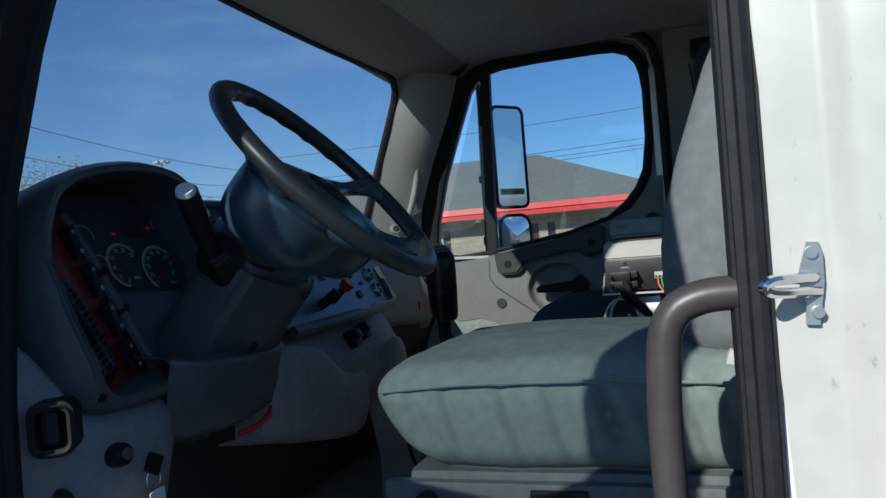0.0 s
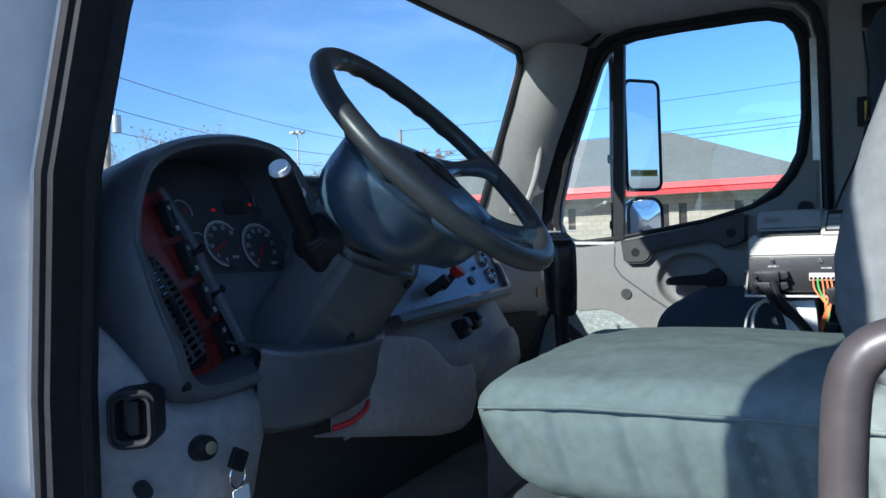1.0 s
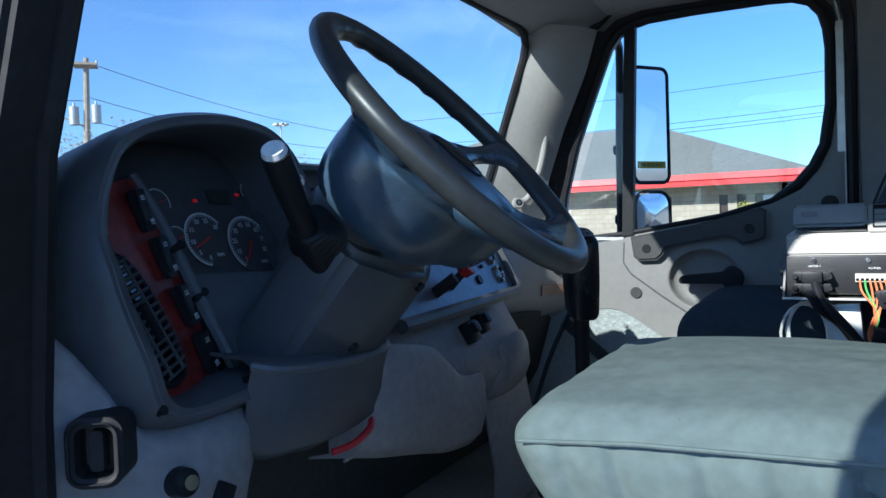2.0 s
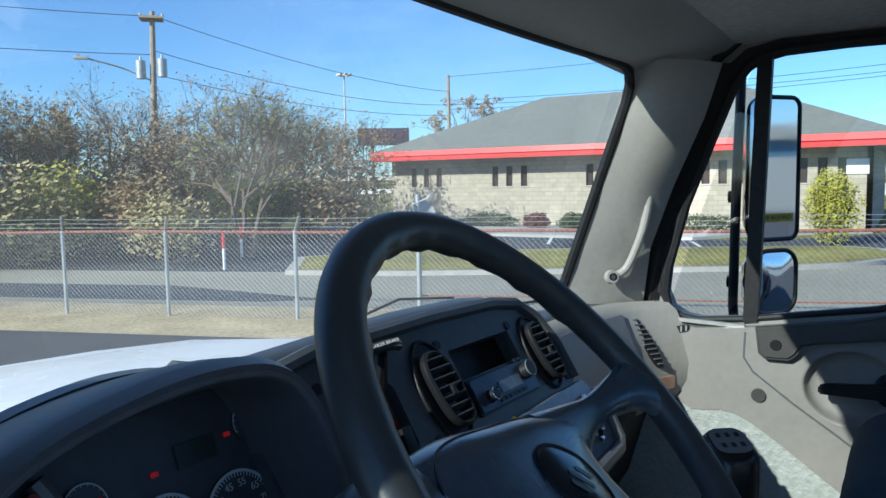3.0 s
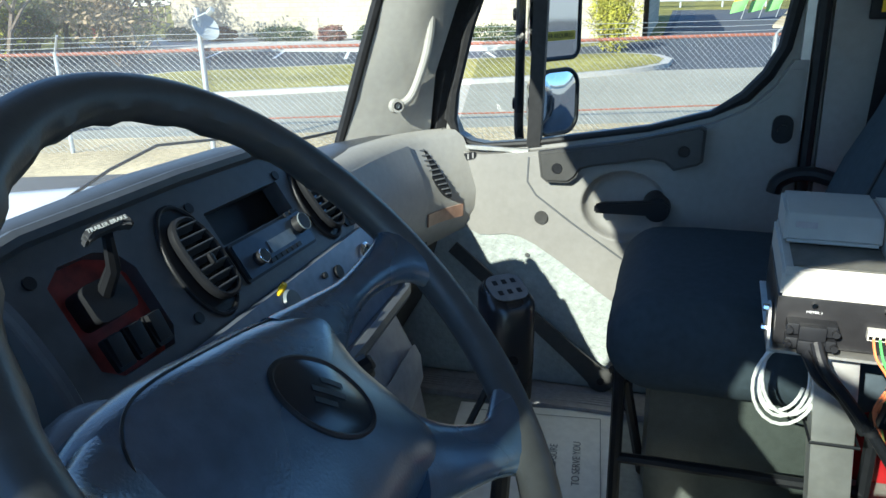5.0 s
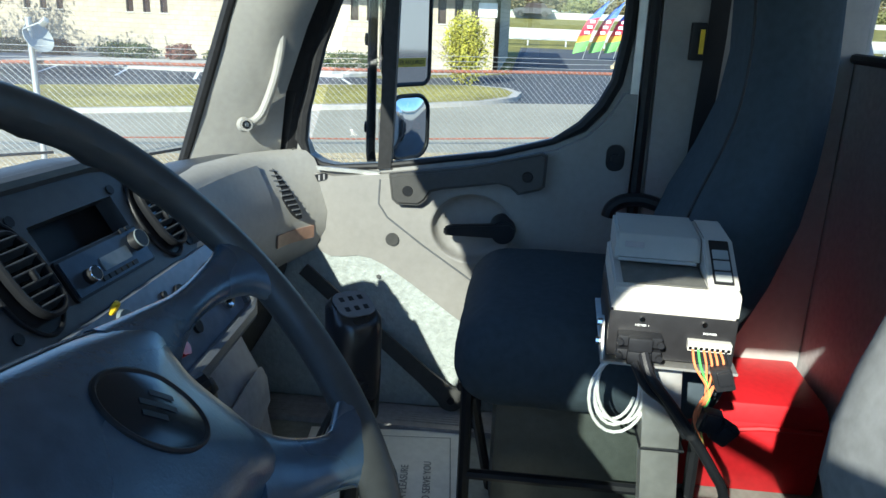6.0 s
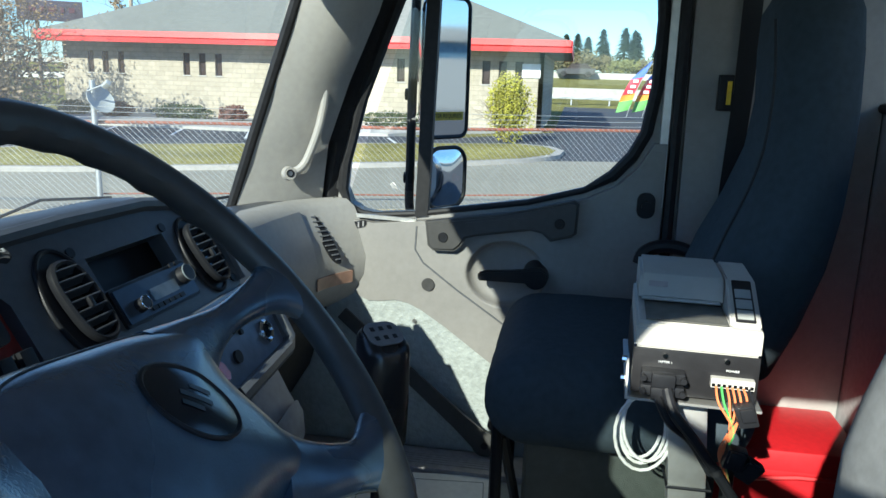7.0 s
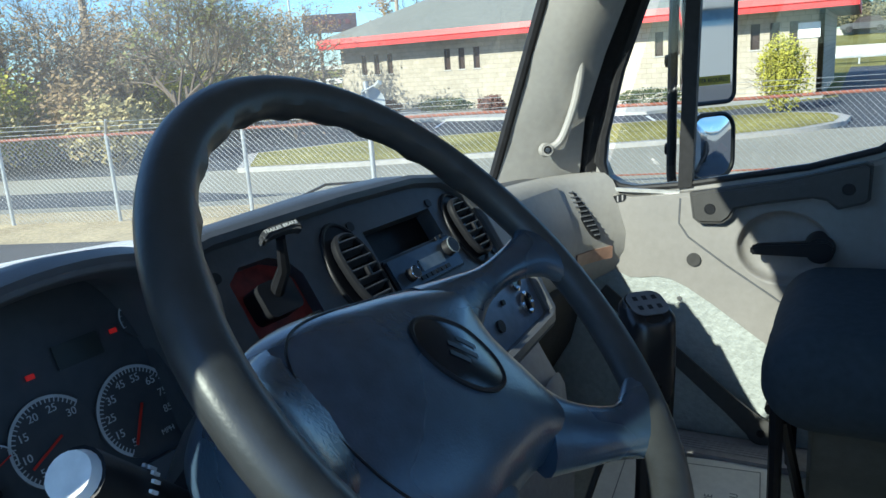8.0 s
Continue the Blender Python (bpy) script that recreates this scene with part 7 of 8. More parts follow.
# dish on its post
dish = thing("satellite_dish", fl(6.48, 0.1), "pale grey satellite dish clamped to a galvanised post", "satellite dish")
bm = bmesh.new()
tube(bm, [fl(6.48, 0.1, 0), fl(6.48, 0.1, 2.0)], 0.04, 12)
part("post", bm, M_GALV, dish)
dn = Vector((-0.25, -0.75, 0.45)).normalized()
dp = Plane(fl(6.48, 0.12, 1.72) + dn * 0.12, dn.cross(Vector((0, 0, 1))), (0, 0, 1))
dp = Plane(fl(6.48, 0.12, 1.72) - FN * 0.05 + FD * 0.06, dn.orthogonal(), dn.cross(dn.orthogonal()))
bm = bmesh.new()
rows = []
for f in (0.02, 0.3, 0.55, 0.8, 1.0):
    rows.append([dp(0.21 * f * math.cos(t), 0.21 * f * math.sin(t), 0.055 * f * f) for t in [2 * math.pi * i / 28 for i in range(29)]])
sheet(bm, rows)
thick(bm, 0.006)
part("reflector", bm, M_CREAMG, dish)
bm = bmesh.new()
tube(bm, [dp(0, -0.20, 0.055), dp(0, -0.12, 0.34)], 0.012, 8)
part("feed_arm", bm, M_GALV, dish)
bm = bmesh.new()
box(bm, dp(0, -0.10, 0.36), (0.07, 0.07, 0.12), dp.rot(), 0.015)
part("receiver", bm, M_CREAMG, dish)

# office building
bld = thing("office_building", (36, 11.7, 0), "single-storey grey block building with a red fascia and hipped roof", "building")
BX, Y0, Y1, BZ = 31.0, 1.05, 22.4, 3.22
WINS = [(21.25, 0.30), (20.52, 0.30), (19.77, 0.30), (16.64, 0.32), (15.9, 0.32), (15.14, 0.32), (11.95, 0.34), (11.2, 0.34), (10.4, 0.34), (7.0, 0.33), (6.33, 0.33), (5.6, 0.33), (2.72, 0.33), (2.05, 0.33), (3.4, 0.33)]
WZ0, WZ1 = 1.86, 2.80
bm = bmesh.new()
prism(bm, [(BX, Y0, -0.3), (BX, Y1, -0.3), (BX, Y1, BZ), (BX, Y0, BZ)], (0.25, 0, 0), [[(BX, y - w / 2, WZ0), (BX, y + w / 2, WZ0), (BX, y + w / 2, WZ1), (BX, y - w / 2, WZ1)] for y, w in WINS])
wall = part("wall", bm, M_BLOCK, bld, "grey concrete block front wall")
for a, b in (((BX, Y0), (BX + 14, Y0)), ((BX, Y1), (BX + 14, Y1)), ((BX + 14, Y0), (BX + 14, Y1))):
    bm = bmesh.new()
    sheet(bm, [[(*a, -0.3), (*b, -0.3)], [(*a, BZ), (*b, BZ)]])
    thick(bm, 0.2)
    part("wall", bm, M_BLOCK, bld)
for y, w in WINS:
    bm = bmesh.new()
    box(bm, (BX + 0.12, y, (WZ0 + WZ1) / 2), (0.02, w, WZ1 - WZ0))
    win = part("window", bm, M_WINB, bld, "narrow brown window")
    bm = bmesh.new()
    box(bm, (BX + 0.02, y, WZ0 - 0.02), (0.12, w + 0.08, 0.05))
    part("sill", bm, M_CONC, win)
    bm = bmesh.new()
    for sy in (-1, 1):
        box(bm, (BX + 0.09, y + sy * (w / 2 - 0.02), (WZ0 + WZ1) / 2), (0.05, 0.04, WZ1 - WZ0))
    part("frame", bm, M_WINB, win)
EX0, EX1, EY0, EY1 = 29.8, 46.2, 0.0, 23.05
bm = bmesh.new()
prism(bm, [(EX0, EY0, 3.18), (EX0, EY1, 3.18), (EX1, EY1, 3.18), (EX1, EY0, 3.18)], (0, 0, 0.05))
part("soffit", bm, M_BLOCK, bld)
for p, q in (((EX0, EY0), (EX0, EY1)), ((EX0, EY1), (EX1, EY1)), ((EX1, EY1), (EX1, EY0)), ((EX1, EY0), (EX0, EY0))):
    bm = bmesh.new()
    sheet(bm, [[(*p, 3.17), (*q, 3.17)], [(*p, 3.38), (*q, 3.38)], [(p[0] - 0.06 * (1 if p[0] == EX0 else -1) * (p[0] == q[0]), p[1], 3.42), (q[0] - 0.06 * (1 if p[0] == EX0 else -1) * (p[0] == q[0]), q[1], 3.42)], [(*p, 3.62), (*q, 3.62)]])
    thick(bm, 0.05)
    part("fascia", bm, M_FASCIA, bld, "bright red metal fascia")
bm = bmesh.new()
e = [bm.verts.new(p) for p in ((EX0, EY0, 3.60), (EX0, EY1, 3.60), (EX1, EY1, 3.60), (EX1, EY0, 3.60), (38, 7.4, 6.62), (38, 17.2, 6.62))]
for f in ((0, 1, 5, 4), (1, 2, 5), (2, 3, 4, 5), (3, 0, 4)):
    bm.faces.new([e[i] for i in f])
roof = part("roof", bm, M_ROOF, bld, "grey-green shingle hipped roof", smooth=False)
bm = bmesh.new()
box(bm, (BX - 0.03, 1.55, 2.45), (0.06, 0.75, 0.55), bevel=0.01)
part("wall_sign", bm, M_LIGHTINK, bld, "small white wall sign")


def leaf_cloud(bm, rng, c, rad, n, size, flat=1.0, shell=0.55):
    """n small leaves filling an uneven volume."""
    for _ in range(n):
        d = Vector((rng.gauss(0, 1), rng.gauss(0, 1), rng.gauss(0, 1))).normalized()
        r = (shell + (1 - shell) * rng.random() ** 0.6)
        k = 1 + 0.35 * noise.noise(d * 2.2 + Vector(c))
        p = Vector(c) + Vector((d.x * rad[0], d.y * rad[1], d.z * rad[2])) * r * k
        u = Vector((rng.gauss(0, 1), rng.gauss(0, 1), rng.gauss(0, 1))).normalized()
        v = u.orthogonal().normalized()
        s = size * (0.6 + 0.8 * rng.random())
        bm.faces.new([bm.verts.new(p + q) for q in (-u * s, v * s * 0.5, u * s, -v * s * 0.5)])


def branch(bm, rng, p, d, ln, r, depth, tips, spread=0.6):
    q = p + d * ln
    m = p + d * ln * 0.5 + Vector((rng.gauss(0, 1), rng.gauss(0, 1), rng.gauss(0, 0.5))) * ln * 0.06
    tube(bm, [p, m, q], [r, r * 0.85, r * 0.68], 5 if r > 0.03 else 3, cap=False)
    if depth == 0:
        tips.append(q)
        return
    for i in range(3 if depth > 1 else 4):
        nd = (d + Vector((rng.gauss(0, 1), rng.gauss(0, 1), rng.gauss(0.25, 0.6))) * spread).normalized()
        branch(bm, rng, p + d * ln * (0.55 + 0.45 * rng.random()), nd, ln * (0.62 + 0.2 * rng.random()), r * 0.55, depth - 1, tips, spread)


def bare_tree(x, y, h, seed, leaves, lmat, label, category="tree", depth=4, stems=1, name="tree", lsize=0.07):
    rng = random.Random(seed)
    t = thing(name, (x, y, -0.03), label, category, "bare trees along the street")
    bm = bmesh.new()
    tips = []
    for k in range(stems):
        d = Vector((rng.gauss(0, 0.25), rng.gauss(0, 0.25), 1)).normalized()
        branch(bm, rng, Vector((x + rng.gauss(0, 0.3) * (stems > 1), y + rng.gauss(0, 0.3) * (stems > 1), -0.05)), d, h * 0.36, h * 0.016, depth, tips)
    part("trunk", bm, M_BARK, t)
    if leaves:
        bm = bmesh.new()
        for _ in range(leaves):
            p = rng.choice(tips)
            leaf_cloud(bm, rng, p, (0.25, 0.25, 0.25), 1, lsize)
        part("crown", bm, lmat, t, smooth=False)
    return t


def shrub(x, y, rad, h, n, m, label, seed, size=0.06, name="bush", group="", z=0.0):
    rng = random.Random(seed)
    t = thing(name, (x, y, z), label, "bush", group)
    bm = bmesh.new()
    tips = []
    for k in range(5):
        branch(bm, rng, Vector((x, y, z)), Vector((rng.gauss(0, 0.5), rng.gauss(0, 0.5), 1)).normalized(), h * 0.4, 0.02, 2, tips)
    part("stems", bm, M_BARK, t)
    bm = bmesh.new()
    for k in range(7):
        a = rng.random() * 6.28
        c = (x + rad * 0.45 * math.cos(a) * rng.random(), y + rad * 0.45 * math.sin(a) * rng.random(), z + h * (0.35 + 0.35 * rng.random()))
        leaf_cloud(bm, rng, c, (rad * 0.7, rad * 0.7, h * 0.38), n // 7, size, shell=0.35)
    part("foliage", bm, m, t, smooth=False)
    return t


shrub(25.3, 2.0, 0.95, 2.5, 5200, M_LEAFY, "yellow-green rounded bush on the grass island", 3, 0.05)
for i, (y, w, m) in enumerate(((20.9, 1.5, M_HEDGE), (18.9, 1.6, M_HEDGER), (15.9, 2.9, M_HEDGE), (13.6, 1.2, M_HEDGER), (11.8, 1.6, M_HEDGE), (6.9, 2.9, M_HEDGE))):
    rng = random.Random(20 + i)
    t = thing("hedge", (29.0, y, 0.1), "clipped russet hedge" + " by the block wall" if m is M_HEDGER else "clipped dark green hedge by the block wall", "hedge", "hedges along the building")
    bm = bmesh.new()
    leaf_cloud(bm, rng, (29.0, y, 0.36), (0.45, w / 2, 0.36), 1700, 0.06, shell=0.5)
    part("foliage", bm, m, t, smooth=False)
# thicket to the left of the building
M_TWIG = mat("pale_twigs", (0.27, 0.20, 0.13), 0.9, scale=3, var=0.3, stain=0.2)
M_STRAW = mat("straw_brush", (0.38, 0.31, 0.14), 0.9, scale=3, var=0.35, stain=0.3)
rng = random.Random(5)
for i in range(14):
    a = radians(39.5 + i * 2.6 + rng.gauss(0, 0.5))
    dd = 29 + rng.gauss(0, 3) + 6 * (i < 3)
    bare_tree(-1 + dd * math.cos(a), -0.2 + dd * math.sin(a), (5.6 + rng.random() * 1.9) * (0.75 if i in (0, 1, 5) else 1.0), 100 + i, 2200 + 500 * (i % 3), (M_LEAFB, M_TWIG, M_LEAFB, M_LEAFG)[i % 4], "leafless brown tree with a few dry leaves in a thicket", depth=5, stems=3, lsize=0.062)
for i in range(18):
    a = radians(39 + i * 2.1 + rng.gauss(0, 0.6))
    dd = 26 + rng.gauss(0, 2.0) + 7 * (i < 3)
    shrub(-1 + dd * math.cos(a), -0.2 + dd * math.sin(a), 1.6, 1.9 + 1.2 * rng.random(), 2300, (M_LEAFG, M_STRAW, M_LEAFB, M_LEAFG, M_LEAFY)[i % 5], "dense scrub of green and brown leaves", 300 + i, 0.08, "bush", "scrub along the street")
for i in range(16):
    a = radians(40 + i * 2.4 + rng.gauss(0, 0.6))
    dd = 33 + rng.gauss(0, 2.0)
    shrub(-1 + dd * math.cos(a), -0.2 + dd * math.sin(a), 2.0, 3.2 + 1.3 * rng.random(), 2000, (M_TWIG, M_LEAFB, M_STRAW)[i % 3], "tall tangled brown scrub behind the street", 340 + i, 0.09, "bush", "scrub along the street")
for i in range(10):
    a = radians(50 + i * 7)
    bare_tree(-1 + 45 * math.cos(a), 45 * math.sin(a), 7 + rng.random() * 2, 500 + i, 700, M_TWIG, "leafless brown tree in the distance", depth=3, stems=2, lsize=0.14)
for i in range(12):
    a = radians(60 + i * 4.5)
    shrub(-1 + 24 * math.cos(a), 24 * math.sin(a), 1.8, 2.4 + 1.0 * rng.random(), 1500, (M_STRAW, M_TWIG, M_STRAW)[i % 3], "straw-coloured brush on the roadside", 370 + i, 0.09, "bush", "scrub along the street")
bare_tree(58, 34, 11, 77, 1500, M_LEAFB, "rounded reddish tree behind the building", depth=4, lsize=0.14)
bare_tree(62, 28, 10, 78, 500, M_LEAFB, "leafless tree behind the building", depth=4, lsize=0.14)
bare_tree(66, 21, 12, 79, 100, M_LEAFB, "leafless tree behind the building", depth=4, lsize=0.14)
bare_tree(50, 41, 9, 80, 0, M_LEAFB, "slim bare tree beside the building", depth=4)


def conifer(x, y, z, h, seed):
    rng = random.Random(seed)
    t = thing("conifer", (x, y, z), "dark green conifer on the far bank", "tree", "conifers on the bank")
    bm = bmesh.new()
    tube(bm, [(x, y, z), (x, y, z + h)], [0.2, 0.03], 5)
    part("trunk", bm, M_BARK, t)
    bm = bmesh.new()
    for k in range(700):
        f = rng.random() ** 0.7
        zz = z + h * (0.06 + 0.94 * f)
        r = h * 0.36 * (1 - f) * (0.4 + 0.6 * rng.random()) + 0.1
        a = rng.random() * 6.283
        d = Vector((math.cos(a), math.sin(a), -0.35))
        p = Vector((x, y, zz)) + Vector((math.cos(a) * r, math.sin(a) * r, 0))
        s = 0.35 * (0.6 + rng.random())
        sd = Vector((-d.y, d.x, 0)) * s * 0.4
        bm.faces.new([bm.verts.new(q) for q in (p - d * s, p + sd, p + d * s, p - sd)])
    part("needles", bm, M_CONIF, t, smooth=False)


M_BANK = mat("dull_brown_scrub", (0.17, 0.145, 0.07), 0.9, scale=2, var=0.3, stain=0.3)
rng = random.Random(9)
for i in range(52):
    conifer(112 + rng.gauss(0, 5), 3.0 - i * 1.5 + rng.gauss(0, 0.6), 3.2, 3.6 + rng.random() * 2.8, 900 + i)
for i in range(40):
    shrub(104 + rng.gauss(0, 2.5), 6 - i * 2.3 + rng.gauss(0, 0.8), 2.6, 2.0 + rng.random() * 1.2, 900, (M_BANK, M_LEAFG, M_BANK, M_BANK)[i % 4], "brown scrub on the far bank", 950 + i, 0.20, "bush", "scrub on the bank", 2.6)


def far_car(x, y, z, paint, label):
    """A small car seen far off: body, cabin with windows, four wheels."""
    c = thing("car", (x, y, z), label, "car")
    bm = bmesh.new()
    prism(bm, [(x, y + a, z + b) for a, b in ((-2.2, 0.35), (2.2, 0.35), (2.25, 0.75), (1.5, 0.95), (-2.2, 1.0))], (1.7, 0, 0))
    part("body", bm, paint, c)
    bm = bmesh.new()
    prism(bm, [(x + 0.1, y + a, z + b) for a, b in ((-1.7, 1.0), (1.1, 0.95), (0.5, 1.5), (-1.2, 1.55))], (1.5, 0, 0))
    part("cabin", bm, M_WINB, c)
    for a in (-1.4, 1.4):
        for dx in (-0.02, 1.6):
            bm = bmesh.new()
            disc(bm, (x + dx, y + a, z + 0.33), (-1, 0, 0), 0.33, 0.2, 14)
            part("wheel", bm, M_RUBBER, c)


far_car(90, -0.2, 2.35, M_ASPH, "dark pickup on the far raised road")
far_car(90, 6.0, 2.35, M_WHITE, "white car on the far raised road")

# concrete walls and rails of the raised road
bm = bmesh.new()
prism(bm, [(70, -70, 0), (70, 60, 0), (70.6, 60, 0), (70.6, -70, 0)], (0, 0, 1.35))
solo("retaining_wall", bm, M_CONC, "long pale concrete retaining wall", "wall")
bm = bmesh.new()
prism(bm, [(92, -90, 0), (92, 80, 0), (92.8, 80, 0), (92.8, -90, 0)], (0, 0, 2.9))
solo("highway_barrier", bm, M_CONC, "far pale concrete highway barrier", "barrier")
gr = thing("guard_rail", (60, 0, 0), "galvanised guard rail along the drive", "guard rail")
bm = bmesh.new()
box(bm, (62, -8, 0.72), (0.08, 40, 0.30), bevel=0.02)
part("beam", bm, M_GALV, gr)
for i in range(14):
    bm = bmesh.new()
    box(bm, (62.1, -27 + i * 3, 0.35), (0.12, 0.12, 0.75))
    part("rail_post", bm, M_GALV, gr)
bm = bmesh.new()
box(bm, (88, 47, 2.7), (3, 6.5, 2.2), bevel=0.05)
solo("white_trailer", bm, M_WHITE, "long white trailer parked far off", "trailer")
of = thing("distant_office", (140, -48, 3.4), "pale distant office block with window bands", "building")
bm = bmesh.new()
box(bm, (145, -58, 8.2), (10, 44, 10), bevel=0.05)
part("wall", bm, M_LIGHTINK, of)
for k in range(2):
    for i in range(5):
        bm = bmesh.new()
        box(bm, (139.9, -40 - i * 8, 7.0 + k * 3.6), (0.3, 5.5, 1.4))
        part("window", bm, mat("blue_glass_band", (0.10, 0.16, 0.22), 0.15) if (i, k) == (0, 0) else bpy.data.materials["blue_glass_band"], of)

# billboard
bb = thing("billboard", (57, 42, 0), "dark purple roadside billboard on two posts", "billboard")
bm = bmesh.new()
box(bm, (57, 42, 6.3), (0.3, 4.8, 1.6), Euler((0, 0, radians(35))).to_matrix(), 0.03)
part("board", bm, mat("dim_purple_board", (0.07, 0.055, 0.075), 0.5), bb)
for k in (-1.2, 1.2):
    bm = bmesh.new()
    tube(bm, [(57.3 - k * 0.57, 42 + k * 0.82, 0), (57.3 - k * 0.57, 42 + k * 0.82, 5.8)], 0.15, 8)
    part("board_post", bm, M_BARK, bb)
bm = bmesh.new()
for i, w in enumerate((0.7, 0.4, 0.9, 0.5, 0.8)):
    t = -1.6 + i * 0.72
    box(bm, (56.83 - t * 0.57, 41.88 + t * 0.82, 6.4), (0.02, w * 0.62, 0.4), Euler((0, 0, radians(35))).to_matrix())
part("faded_bars", bm, mat("dim_red_bars", (0.11, 0.045, 0.06), 0.5), bb)

# utility pole and lines
up_ = thing("utility_pole", (20.4, 27.4, 0), "weathered wooden utility pole with transformers and a street lamp", "utility pole")
UX, UY = 20.4, 27.4
bm = bmesh.new()
tube(bm, [(UX - 0.25, UY + 0.1, -0.1), (UX, UY, 5), (UX + 0.12, UY - 0.05, 9.5)], [0.17, 0.15, 0.11], 10)
part("pole", bm, M_POLE, up_)
for dx, dy, z in ((-0.35, 0.25, 7.05), (0.30, -0.30, 7.15)):
    bm = bmesh.new()
    disc(bm, (UX + dx, UY + dy, z), (0, 0, 1), 0.2, 0.75, 16)
    disc(bm, (UX + dx, UY + dy, z + 0.45), (0, 0, 1), 0.05, 0.2, 8)
    part("transformer", bm, M_GALV, up_)
bm = bmesh.new()
box(bm, (UX + 0.1, UY, 9.2), (0.9, 0.9, 0.1), Euler((0, 0, radians(45))).to_matrix())
part("cross_arm", bm, M_POLE, up_)
for k in (-0.45, 0.0, 0.45):
    bm = bmesh.new()
    disc(bm, (UX + 0.1 + k * 0.7, UY - k * 0.7, 9.32), (0, 0, 1), 0.05, 0.2, 8)
    part("insulator", bm, M_CREAM, up_)
bm = bmesh.new()
tube(bm, curve_pts([(UX, UY, 6.6), (UX - 0.9, UY + 0.7, 7.1), (UX - 2.0, UY + 1.5, 7.45)], 5), 0.04, 6)
lamp = part("lamp_arm", bm, M_GALV, up_)
bm = bmesh.new()
box(bm, (UX - 2.15, UY + 1.62, 7.46), (0.55, 0.22, 0.14), Euler((0, 0, radians(-37))).to_matrix(), 0.05)
part("lamp_head", bm, M_CREAM, lamp)
rp = thing("line_pole", (45, -7.6, 0), "tall pale wooden line pole", "utility pole")
bm = bmesh.new()
tube(bm, [(45, -7.6, 0), (45.1, -7.6, 12)], [0.16, 0.11], 8)
part("pole", bm, M_POLE, rp)
lp = thing("lamp_pole", (58, -8.4, 0), "slim galvanised lamp pole by the drive", "street lamp")
bm = bmesh.new()
tube(bm, [(58, -8.4, 0), (58, -8.4, 11)], [0.1, 0.06], 8)
part("pole", bm, M_GALV, lp)
bm = bmesh.new()
box(bm, (57.6, -8.4, 11.05), (0.8, 0.3, 0.12), bevel=0.03)
part("lamp_head", bm, M_GALV, lp)
hm = thing("high_mast_light", (95, 77, 0), "tall distant mast light", "street lamp")
bm = bmesh.new()
tube(bm, [(95, 77, 0), (95, 77, 19)], [0.25, 0.12], 6)
part("pole", bm, M_GALV, hm)
bm = bmesh.new()
for k in range(6):
    box(bm, (95 + 0.9 * math.cos(k), 77 + 0.9 * math.sin(k), 19), (0.6, 0.6, 0.3))
part("lamp_ring", bm, M_CREAM, hm)
lines = thing("power_lines", (30, 25, 7), "dark sagging power lines between poles", "power line")
for a, b, sag in (((UX + 0.1, UY, 9.35), (44, 27.0, 8.2), 0.5), ((UX, UY, 7.9), (44, 27.0, 7.3), 0.6), ((UX, UY, 6.9), (44, 27.0, 6.6), 0.5), ((UX + 0.1, UY, 9.3), (2, 40, 10.5), 0.4), ((UX, UY, 7.7), (2, 40, 8.8), 0.4),
                  ((44, 27, 7.6), (52, -9, 9.2), 0.5), ((44, 27, 7.3), (52, -9, 8.75), 0.5), ((44, 27, 7.0), (52, -9, 8.6), 0.55), ((52, -9, 9.2), (45, -60, 11), 0.5), ((45.1, -7.6, 11.6), (30, -40, 11.6), 0.4), ((45.1, -7.6, 10.8), (30, -40, 10.8), 0.4), ((44, 27, 9.2), (62.0, -7.6, 12.9), 0.4)):
    bm = bmesh.new()
    tube(bm, [Vector(a).lerp(Vector(b), i / 16) - Vector((0, 0, sag * 4 * (i / 16) * (1 - i / 16))) for i in range(17)], 0.016, 5)
    part("wire", bm, M_WIRE, lines)
mp2 = thing("middle_pole", (44, 27, 0), "short wooden line pole behind the building", "utility pole")
bm = bmesh.new()
tube(bm, [(44, 27, 0), (44, 27, 9.3)], [0.15, 0.11], 8)
part("pole", bm, M_POLE, mp2)

# long white warehouse behind the lorry, seen in its mirrors
wh = thing("warehouse", (14, -46, 0), "long white warehouse with a blue-grey window band", "building")
bm = bmesh.new()
box(bm, (14, -51, 1.6), (44, 10, 3.2))
part("wall", bm, M_CREAM, wh)
bm = bmesh.new()
box(bm, (14, -51, 3.7), (43.6, 9.6, 1.0))
part("window_band", bm, mat("blue_grey_panel", (0.10, 0.19, 0.27), 0.3), wh, "blue-grey window band")
bm = bmesh.new()
box(bm, (14, -51, 4.65), (44.4, 10.4, 0.9), bevel=0.05)
part("parapet", bm, M_CONC, wh, "pale parapet")

